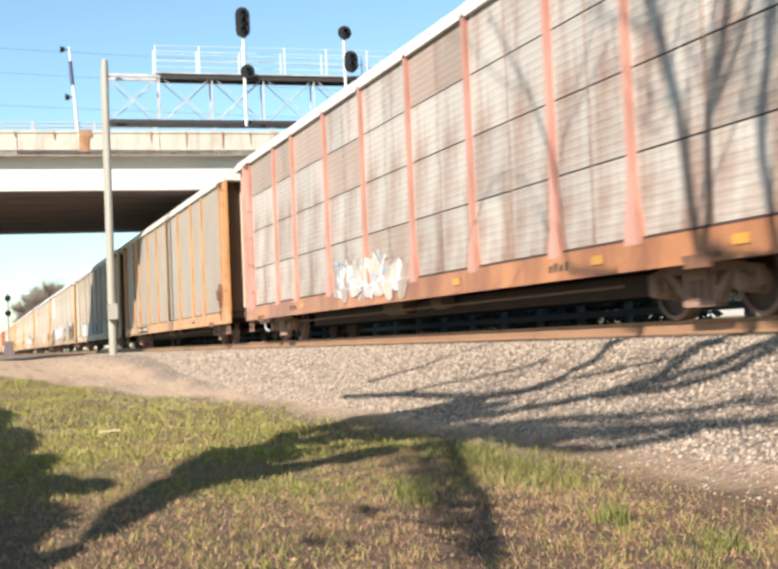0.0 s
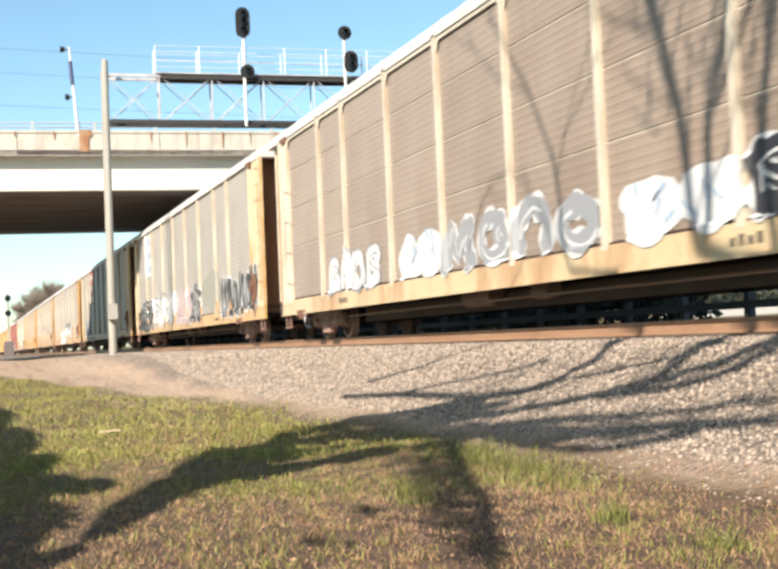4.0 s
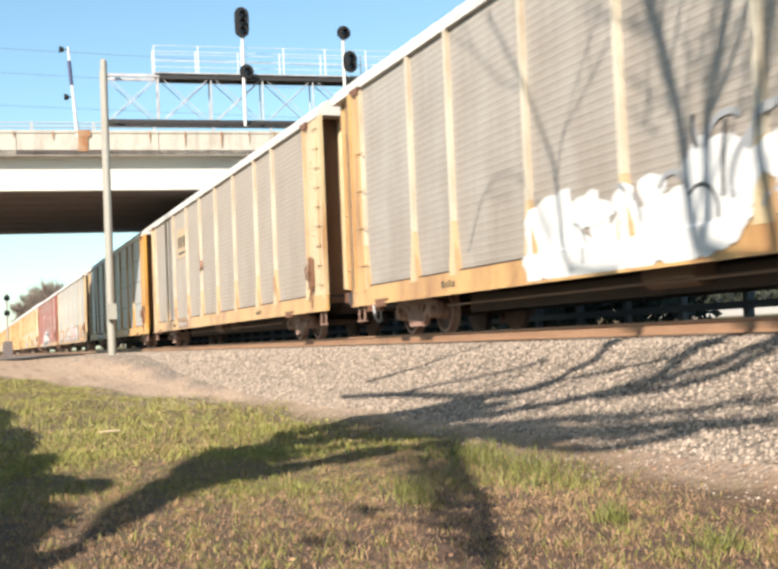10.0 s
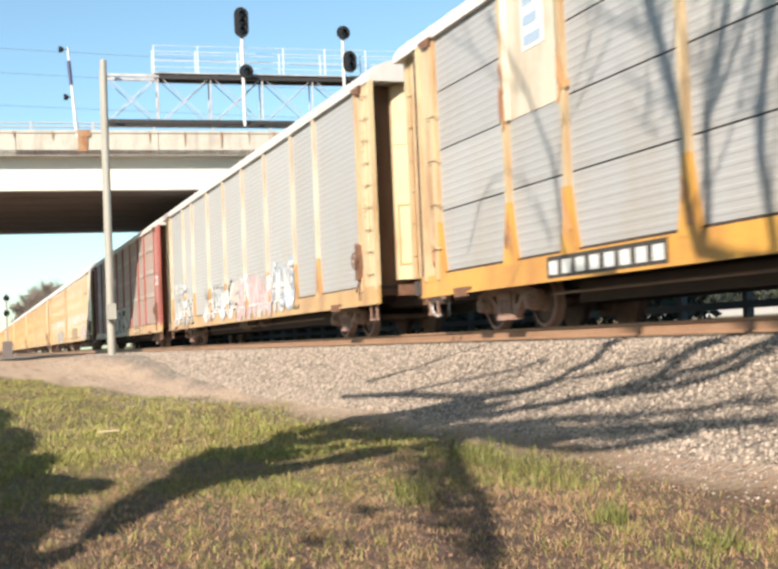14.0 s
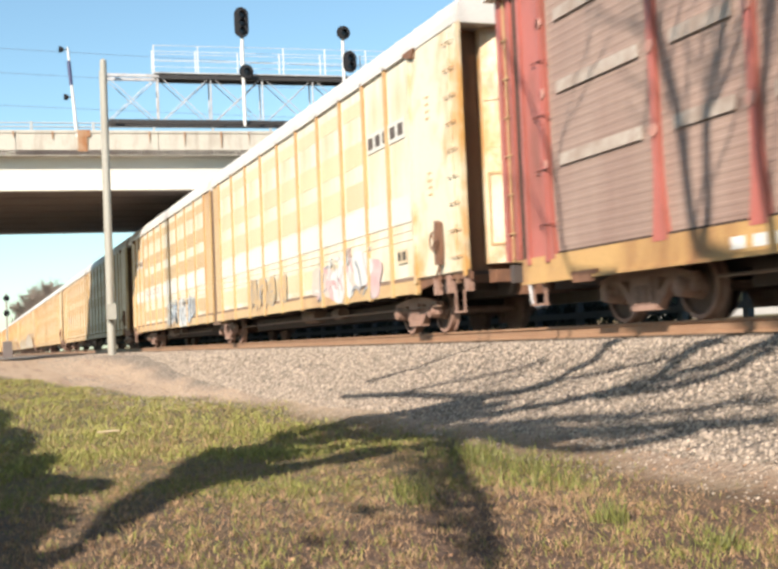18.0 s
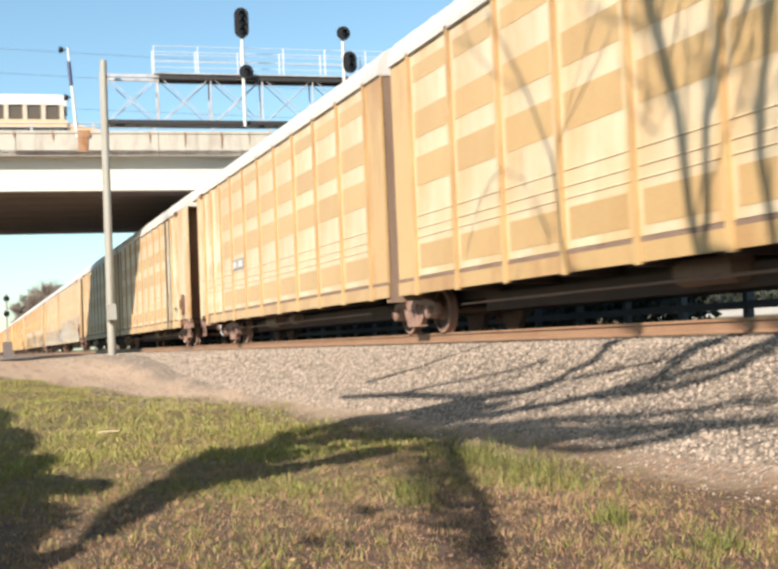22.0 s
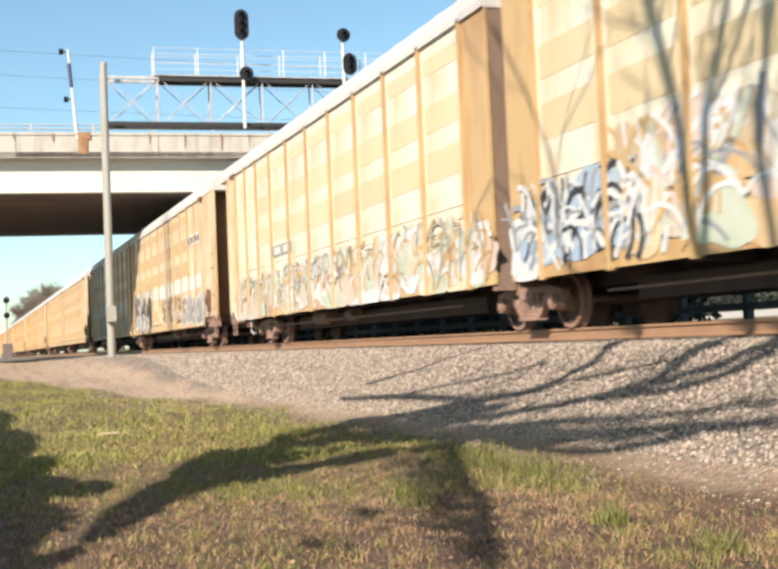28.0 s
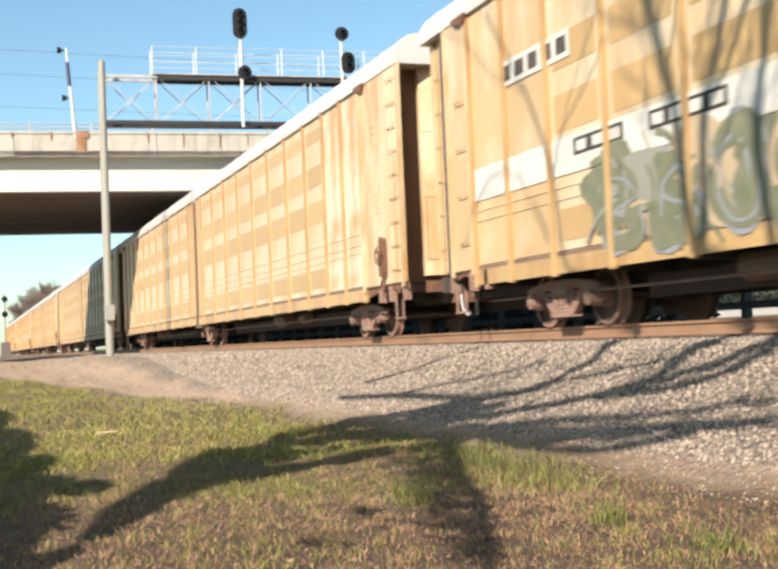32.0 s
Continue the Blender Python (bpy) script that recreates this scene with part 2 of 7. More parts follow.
def ground_z(x, y):
    """Height of the land: lawn, climbing slowly along the line, then the ballast bank and the land behind it."""
    rise = 1.0 * smooth(18, 62, -x) * smooth(-14, 2, y)
    lawn = rise + 0.05 * np.sin(x * 0.9 + y * 0.7) * np.sin(y * 1.3 - x * 0.4) - 0.25 * smooth(2, -14, y)
    bank = RAIL - 0.235
    wide = smooth(28, 48, -x)
    w = smooth(4.9 - 2.2 * wide, 8.15 - 2.6 * wide, y)
    z = lawn * (1 - w) + bank * w
    z = z + (0.62 * smooth(17, 20.5, y)) + 0.8 * smooth(24, 60, y)
    return z


def grid(xs, ys, zf):
    X, Y = np.meshgrid(xs, ys, indexing="ij")
    Z = zf(X, Y)
    v = np.stack([X, Y, Z], -1).reshape(-1, 3)
    i = np.arange(len(xs) - 1)[:, None] * len(ys) + np.arange(len(ys) - 1)[None, :]
    f = np.stack([i, i + len(ys), i + len(ys) + 1, i + 1], -1).reshape(-1, 4)
    return v, f


def ground_material():
    m = bpy.data.materials.new("lawn_dirt_and_gravel")
    m.use_nodes = True
    n, l = m.node_tree.nodes, m.node_tree.links
    b = n["Principled BSDF"]
    b.inputs["Roughness"].default_value = 0.95
    tc = n.new("ShaderNodeTexCoord")
    sep = n.new("ShaderNodeSeparateXYZ")
    l.new(tc.outputs["Object"], sep.inputs[0])

    def nz(scale, detail=5):
        z = n.new("ShaderNodeTexNoise")
        z.inputs["Scale"].default_value, z.inputs["Detail"].default_value = scale, detail
        l.new(tc.outputs["Object"], z.inputs["Vector"])
        return z.outputs[0]

    def math2(op, a, c):
        k = n.new("ShaderNodeMath")
        k.operation = op
        for i, s in enumerate((a, c)):
            if isinstance(s, (int, float)):
                k.inputs[i].default_value = s
            else:
                l.new(s, k.inputs[i])
        return k.outputs[0]

    def ranged(s, a, c):
        r = n.new("ShaderNodeMapRange")
        r.inputs["From Min"].default_value, r.inputs["From Max"].default_value = a, c
        l.new(s, r.inputs[0])
        return r.outputs[0]

    def mix(f, a, c):
        x = n.new("ShaderNodeMixRGB")
        l.new(f, x.inputs[0])
        for i, s in ((1, a), (2, c)):
            if isinstance(s, tuple):
                x.inputs[i].default_value = (*s, 1)
            else:
                l.new(s, x.inputs[i])
        return x.outputs[0]
    bare = mix(ranged(nz(3.0), 0.4, 0.62), (0.1, 0.054, 0.032), (0.045, 0.023, 0.015))
    turf = mix(ranged(nz(1.4), 0.42, 0.6), (0.08, 0.068, 0.022), (0.105, 0.068, 0.033))
    along = math2("ADD", math2("MULTIPLY", sep.outputs[0], -1.0), math2("MULTIPLY", nz(0.6), 6.0))
    grass = mix(ranged(along, 10.0, 15.0), bare, turf)
    grass = mix(ranged(nz(26), 0.5, 0.72), grass, (0.057, 0.045, 0.024))
    dirt = mix(ranged(nz(5), 0.35, 0.65), (0.36, 0.262, 0.182), (0.27, 0.19, 0.131))
    run = n.new("ShaderNodeMapping")
    run.inputs["Scale"].default_value = (0.16, 2.4, 1)
    l.new(tc.outputs["Object"], run.inputs[0])
    streak = n.new("ShaderNodeTexNoise")
    streak.inputs["Scale"].default_value, streak.inputs["Detail"].default_value = 1.0, 4
    l.new(run.outputs[0], streak.inputs["Vector"])
    dirt = mix(math2("MULTIPLY", ranged(streak.outputs[0], 0.54, 0.64), 0.55), dirt, (0.19, 0.118, 0.08))
    v = n.new("ShaderNodeTexVoronoi")
    v.inputs["Scale"].default_value = 17
    l.new(tc.outputs["Object"], v.inputs["Vector"])
    stone = mix(ranged(v.outputs["Color"], 0.1, 0.9), (0.14, 0.112, 0.088), (0.26, 0.21, 0.165))
    stone = mix(ranged(v.outputs["Distance"], 0.35, 0.75), stone, (0.07, 0.055, 0.046))
    wob = math2("MULTIPLY", math2("SUBTRACT", nz(0.55), 0.5), 1.2)
    edge = math2("ADD", sep.outputs[1], wob)
    far_left = math2("MAXIMUM", math2("SUBTRACT", math2("MULTIPLY", sep.outputs[0], -1.0), 24.0), 0.0)
    bed = math2("ADD", edge, math2("MULTIPLY", far_left, 0.05))
    edge = math2("ADD", edge, math2("MULTIPLY", far_left, 0.24))
    c = mix(ranged(edge, 5.3, 5.8), grass, dirt)
    c = mix(ranged(math2("ADD", bed, math2("MULTIPLY", nz(9), 1.1)), 6.1, 6.7), c, stone)
    far = ranged(sep.outputs[1], 14.0, 16.0)
    c = mix(far, c, grass)
    strip = math2("MULTIPLY", ranged(sep.outputs[1], 18.9, 19.1), ranged(sep.outputs[1], 20.6, 20.2))
    strip = math2("MULTIPLY", strip, ranged(sep.outputs[0], -31.0, -28.0))
    c = mix(strip, c, (0.405, 0.381, 0.34))
    l.new(c, b.inputs["Base Color"])
    bn = n.new("ShaderNodeBump")
    bn.inputs["Strength"].default_value, bn.inputs["Distance"].default_value = 0.7, 0.05
    l.new(math2("ADD", nz(22), math2("MULTIPLY", v.outputs["Distance"], -0.8)), bn.inputs["Height"])
    l.new(bn.outputs[0], b.inputs["Normal"])
    return m


M["ground"] = ground_material()
xs = np.concatenate([np.geomspace(-3000, -70, 26)[:-1], np.arange(-70, 8, 0.35), np.geomspace(8.2, 1500, 24)])
ys = np.concatenate([-np.geomspace(1500, 6, 18), np.arange(-5, 22, 0.3), np.geomspace(22.2, 2500, 24)])
gv, gf = grid(xs, ys, ground_z)
tagged(new("ground", arrays("ground", gv, gf, M["ground"])), "patchy lawn with dirt and pale gravel beside the track", "ground", kind="structure")

# ---------- track ----------
track = tagged(new("railway_track"), "rusty steel rails on timber ties in pale ballast", "railway track", kind="structure")
track.location = (0, MID, RAIL)
for s in (-1, 1):
    bm = bmesh.new()
    prof = [(-0.037, 0), (0.037, 0), (0.037, -0.035), (0.010, -0.05), (0.010, -0.145), (0.075, -0.165), (0.075, -0.185), (-0.075, -0.185), (-0.075, -0.165), (-0.010, -0.145), (-0.010, -0.05), (-0.037, -0.035)]
    rings = [[bm.verts.new((x, s * 0.75 + y, z)) for y, z in prof] for x in (-900, -200, -60, -30, -10, 0, 60, 700)]
    for a, b in zip(rings, rings[1:]):
        for i in range(12):
            j = (i + 1) % 12
            bm.faces.new((a[i], a[j], b[j], b[i]))
    part("rail", bm, M["railsteel"], track)
bm = bmesh.new()
box(bm, -0.11, 0.11, -1.28, 1.28, -0.36, -0.19)
tie_mesh = mesh_of("tie", bm, M["tie"])
for i in range(120):
    part("tie", tie_mesh, None, track, at=(-62 + i * 0.55 + random.uniform(-0.02, 0.02), random.uniform(-0.04, 0.04), random.uniform(-0.012, 0.004)))

# ---------- train ----------
SPEED = 15.333
# how far the train runs ahead of an even pace, in metres
PACE = ((0, 0), (3, 0.05), (6, 0.12), (7, 0), (8, 0.42), (9, 0.15), (10, 0.1), (11, 0), (12, 0), (13, 0.05), (14, 0.1), (17, 0.15), (18, 0.15), (19, 0), (20, 0), (21, 0),
        (22, 0), (23, 0), (24, -0.1), (25, 0.22), (28, 0.2), (29, 0), (30, 0.1), (31, 0.27), (32, 0.4))
SILL0, SILL1, EAVE = 0.66, 1.04, 5.35
HALF = 1.52


def wheelset_mesh():
    bm = bmesh.new()
    rod(bm, (0, -1.02, 0), (0, 1.02, 0), 0.075, n=8)
    for s in (-1, 1):
        n, rings = 28, []
        for r, y in ((0.455, 0.68), (0.455, 0.705), (0.42, 0.715), (0.415, 0.83), (0.36, 0.835), (0.345, 0.775), (0.17, 0.79), (0.155, 0.87), (0.09, 0.875)):
            rings.append([bm.verts.new((r * math.cos(k * math.tau / n), s * y, r * math.sin(k * math.tau / n))) for k in range(n)])
        for i, (a, b) in enumerate(zip(rings, rings[1:])):
            for k in range(n):
                j = (k + 1) % n
                bm.faces.new((a[k], a[j], b[j], b[k])).material_index = 1 if i in (4, 5) else 0
        bm.faces.new(rings[0])
        bm.faces.new(rings[-1])
        for k in range(3):
            a = k * math.tau / 3
            rod(bm, (0.075 * math.cos(a), s * 1.02, 0.075 * math.sin(a)), (0.075 * math.cos(a), s * 1.05, 0.075 * math.sin(a)), 0.025, n=6)
    return mesh_of("wheelset", bm, [M["wheel"], M["web"]])


def side_frame_mesh():
    """Cast side frame: top and bottom chords with open windows, spring nest and bearing caps."""
    bm = bmesh.new()
    prism(bm, [(-1.12, 0.5), (-1.12, 0.6), (-0.85, 0.66), (-0.35, 0.71), (0.35, 0.71), (0.85, 0.66), (1.12, 0.6), (1.12, 0.5), (0.85, 0.54), (0.35, 0.58), (-0.35, 0.58), (-0.85, 0.54)], -0.07, 0.07)
    for q in (-1, 1):
        leg = [(q * 0.7, 0.56), (q * 0.56, 0.57), (q * 0.22, 0.27), (q * 0.3, 0.16)]
        prism(bm, leg if q > 0 else leg[::-1], -0.06, 0.06)
        box(bm, q * 0.3 - 0.045, q * 0.3 + 0.045, -0.065, 0.065, 0.26, 0.58)
        box(bm, min(q * 1.07, q * 1.13), max(q * 1.07, q * 1.13), -0.06, 0.06, 0.36, 0.55)
        box(bm, min(q * 0.69, q * 0.74), max(q * 0.69, q * 0.74), -0.06, 0.06, 0.38, 0.55)
        rod(bm, (q * 0.89, -0.14, 0.42), (q * 0.89, 0.05, 0.42), 0.12, 0.15, n=14)
        rod(bm, (q * 0.89, -0.16, 0.42), (q * 0.89, -0.14, 0.42), 0.075, n=10)
        box(bm, q * 0.89 - 0.15, q * 0.89 + 0.15, -0.08, 0.08, 0.5, 0.56)
    box(bm, -0.32, 0.32, -0.09, 0.09, 0.15, 0.23)
    box(bm, -0.24, 0.24, -0.12, 0.07, 0.48, 0.6)
    for k in (-0.16, 0, 0.16):
        for i in range(5):
            rod(bm, (k, -0.05, 0.235 + i * 0.05), (k, -0.05, 0.265 + i * 0.05), 0.066, n=9)
        rod(bm, (k, -0.05, 0.22), (k, -0.05, 0.48), 0.045, n=7)
    return mesh_of("side_frame", bm, M["wheel"])


WHEELSET, SIDE_FRAME = wheelset_mesh(), side_frame_mesh()
WHEELS = []


def truck(car, x):
    bm = bmesh.new()
    box(bm, -0.28, 0.28, -0.95, 0.95, 0.5, 0.72)
    rod(bm, (0, 0, 0.7), (0, 0, 0.9), 0.25, n=12)
    t = part("truck", bm, M["under"], car, "rusty two-axle truck", at=(x, 0, 0))
    for s in (-1, 1):
        part("side_frame", SIDE_FRAME, None, t, at=(0, s * 1.0, 0))
    for s in (-1, 1):
        WHEELS.append(part("wheelset", WHEELSET, None, t, at=(s * 0.89, 0, 0.42)))


def ripple_panel(width, z0, z1, pitch=0.125, depth=0.0042):
    """A steel panel with rounded ribs that run along it."""
    bm = bmesh.new()
    n = max(2, round((z1 - z0) / pitch))
    prof = []
    for i in range(n):
        a = z0 + (z1 - z0) * i / n
        h = (z1 - z0) / n
        prof += [(a, 0), (a + 0.52 * h, 0), (a + 0.62 * h, -depth), (a + 0.9 * h, -depth)]
    prof.append((z1, 0))
    rows = [[bm.verts.new((x, y, z)) for x in (0, width)] for z, y in prof]
    for a, b in zip(rows, rows[1:]):
        bm.faces.new((a[0], a[1], b[1], b[0]))
    back = [bm.verts.new(c) for c in ((0, 0.04, z0), (width, 0.04, z0), (width, 0.04, z1), (0, 0.04, z1))]
    bm.faces.new(back[::-1])
    bm.faces.new((rows[0][0], back[0], back[1], rows[0][1]))
    bm.faces.new((rows[-1][1], back[2], back[3], rows[-1][0]))
    return bm


LOW_ROOF = ((-HALF, -0.04), (-HALF, 0.09), (-1.40, 0.26), (-1.12, 0.38), (-0.6, 0.45), (0, 0.47))
TALL_ROOF = ((-HALF, -0.04), (-HALF, 0.1), (-1.47, 0.27), (-1.36, 0.43), (-1.18, 0.54), (-0.65, 0.64), (0, 0.67))


def roof_mesh(length, mat, nose=0.0, tail=0.0, shape=LOW_ROOF):
    bm = bmesh.new()
    prof = [(y, EAVE + z) for y, z in shape]
    prof += [(-y, z) for y, z in prof[-2::-1]]
    n = int(length / 1.05)
    xs = []
    for i in range(n):
        a = -length / 2 + length * i / n
        xs += [(a, 0.0), (a + 0.75 * length / n, 0.0), (a + 0.80 * length / n, 0.011), (a + 0.95 * length / n, 0.011)]
    xs = [(x, up) for x, up in xs if -length / 2 + tail + 0.02 < x < length / 2 - nose - 0.02]
    xs = [(-length / 2 + tail, 0.0)] + xs + [(length / 2 - nose, 0.0)]
    rings = [[bm.verts.new((x, y, z + (up if z > EAVE + 0.12 else 0))) for y, z in prof] for x, up in xs]
    for a, b in zip(rings, rings[1:]):
        for i in range(len(prof) - 1):
            bm.faces.new((a[i], a[i + 1], b[i + 1], b[i]))
    for r in (rings[0], rings[-1]):
        bm.faces.new(r)
    bm.faces.new([rings[0][0], rings[-1][0], rings[-1][-1], rings[0][-1]])
    return mesh_of("roof", bm, mat)


def post_mesh(mat, flare, z0, z1, w=0.062, top=None):
    bm = bmesh.new()
    o = [(-w - flare, z0), (w + flare, z0), (w + flare * 0.35, z0 + 0.35 + flare), (w, z0 + 0.8 + flare), (w, z1), (-w, z1), (-w, z0 + 0.8 + flare), (-w - flare * 0.35, z0 + 0.35 + flare)]
    if top:
        k = z0 + 0.8 + flare
        prism(bm, [p for p in o if p[1] <= k], -HALF, -HALF + 0.1)
        prism(bm, [(-w, k), (w, k), (w, z1), (-w, z1)], -HALF + 0.001, -HALF + 0.1, 1)
    else:
        prism(bm, o, -HALF, -HALF + 0.1)
    return mesh_of("post", bm, [mat, top or mat])


def cached(store, key, make):
    if key not in store:
        store[key] = make()
    return store[key]


CACHE = {}


def underbody(car, length, centres, coupler_ends, sill_mat, nose=0.0, tail=0.0):
    bm = bmesh.new()
    box(bm, -length / 2 + 0.3, length / 2 - 0.3, -0.4, 0.4, 0.62, 1.0)
    lo_x, hi_x = sorted((centres[0], centres[1]))
    box(bm, lo_x + 1.7, hi_x - 1.7, -0.62, 0.62, 0.36, 0.66)
    for i in range(int(length / 1.9)):
        x = -length / 2 + 0.8 + i * 1.9
        if min(abs(x - c) for c in centres) > 1.4:
            box(bm, x - 0.06, x + 0.06, -1.4, 1.4, 0.72, 1.0)
    box(bm, -length / 2 + tail + 0.05, length / 2 - nose - 0.5, -1.42, 1.48, 0.98, 1.05)
    part("underframe", bm, M["under"], car)
    bm = bmesh.new()
    rod(bm, (-1.9, -0.75, 0.62), (-0.7, -0.75, 0.62), 0.2, n=12)
    part("brake_reservoir", bm, M["steel"], car)
    bm = bmesh.new()
    rod(bm, (1.0, -0.85, 0.6), (1.55, -0.85, 0.6), 0.15, n=10)
    part("brake_cylinder", bm, M["steel"], car)
    bm = bmesh.new()
    rod(bm, (-centres_span(centres) + 1.7, -1.1, 0.5), (centres_span(centres) - 1.7, -1.1, 0.5), 0.022, n=5)
    part("brake_pipe", bm, M["steel"], car)
    bm = bmesh.new()
    box(bm, -length / 2 + tail, length / 2 - nose, 1.44, 1.5, SILL0 - 0.2, EAVE)
    part("far_side_wall", bm, M["galv_tan"], car)
    for s in coupler_ends:
        e = s * (length / 2 - (nose if s > 0 else 0))
        bm = bmesh.new()
        rod(bm, (e - s * 0.2, 0, 0.85), (e + s * 0.2, 0, 0.85), 0.09, n=8)
        box(bm, min(e + s * 0.12, e + s * 0.29), max(e + s * 0.12, e + s * 0.29), -0.16, 0.16, 0.7, 1.0)
        part("coupler", bm, M["steel"], car)
        bm = bmesh.new()
        pts = [(e + s * 0.04, -0.35, 0.75), (e + s * 0.1, -0.35, 0.45), (e + s * 0.2, -0.3, 0.34), (e + s * 0.29, -0.25, 0.38)]
        for a, b in zip(pts, pts[1:]):
            rod(bm, a, b, 0.028, n=6)
        part("air_hose", bm, M["lattice"], car)
        bm = bmesh.new()
        k = e - s * (tail if s < 0 else 0.0)
        for dx in (0.25, 0.62):
            box(bm, k - s * dx - 0.018, k - s * dx + 0.018, -1.48, -1.45, 0.34, SILL0 + 0.05)
        box(bm, min(k - s * 0.22, k - s * 0.65), max(k - s * 0.22, k - s * 0.65), -1.5, -1.43, 0.32, 0.35)
        part("stirrup_step", bm, M["wheel"], car)
        bm = bmesh.new()
        box(bm, min(e, e - s * 0.3), max(e, e - s * 0.3), -0.95, 0.95, 0.82, 1.04)
        box(bm, min(e - s * 0.02, e - s * 0.26), max(e - s * 0.02, e - s * 0.26), -0.45, 0.45, 0.6, 0.82)
        part("end_sill", bm, M["brake"], car)


def centres_span(c):
    return max(abs(x) for x in c)


def ladder(car, e, s, y, mat, z0=1.15, z1=5.2):
    """One upright rail with grab irons across it."""
    bm = bmesh.new()
    a = e - s * 0.38
    rod(bm, (a, y, z0), (a, y, z1), 0.016, n=6)
    for i in range(9):
        z = z0 + 0.15 + i * (z1 - z0 - 0.3) / 8
        rod(bm, (a - 0.2, y - 0.03, z), (a + 0.2, y - 0.03, z), 0.013, n=5)
        for k in (-0.2, 0.2):
            rod(bm, (a + k, y - 0.03, z), (a + k, y + 0.04, z), 0.013, n=5)
    part("ladder", bm, mat, car)


def hand_brake(car, x):
    bm = bmesh.new()
    prism(bm, [(x - 0.1, 1.2), (x + 0.08, 1.2), (x + 0.12, 1.5), (x + 0.09, 1.95), (x - 0.06, 2.0), (x - 0.12, 1.6)], -HALF - 0.1, -HALF)
    rod(bm, (x, -HALF - 0.05, 0.75), (x, -HALF - 0.05, 1.2), 0.018, n=6)
    rod(bm, (x - 0.22, -HALF - 0.05, 0.95), (x + 0.1, -HALF - 0.05, 1.3), 0.02, n=6)
    for k in range(14):
        u, w = k * math.tau / 14, (k + 1) * math.tau / 14
        rod(bm, (x - 0.02 + 0.17 * math.cos(u), -HALF - 0.14, 1.62 + 0.17 * math.sin(u)), (x - 0.02 + 0.17 * math.cos(w), -HALF - 0.14, 1.62 + 0.17 * math.sin(w)), 0.018, n=5)
    for k in range(3):
        u = k * math.tau / 3
        rod(bm, (x - 0.02, -HALF - 0.13, 1.62), (x - 0.02 + 0.17 * math.cos(u), -HALF - 0.14, 1.62 + 0.17 * math.sin(u)), 0.014, n=5)
    part("hand_brake", bm, M["brake"], car, "rusty hand brake housing and wheel")


def corrugated_door(e, s, z0, z1, inset):
    """An upright-ribbed end door across the car, one folded sheet."""
    bm = bmesh.new()
    path = []
    for i in range(8):
        y0, d = -1.46 + i * 0.365, 0.05 * (i % 2)
        path += [(e - s * (inset + d), y0 + 0.02), (e - s * (inset + d), y0 + 0.345)]
    path += [(e - s * (inset + 0.12), 1.46), (e - s * (inset + 0.12), -1.46)]
    lo = [bm.verts.new((x, y, z0)) for x, y in path]
    hi = [bm.verts.new((x, y, z1)) for x, y in path]
    for i in range(len(path)):
        j = (i + 1) % len(path)
        bm.faces.new((lo[i], lo[j], hi[j], hi[i]))
    bm.faces.new(lo)
    bm.faces.new(hi)
    return bm


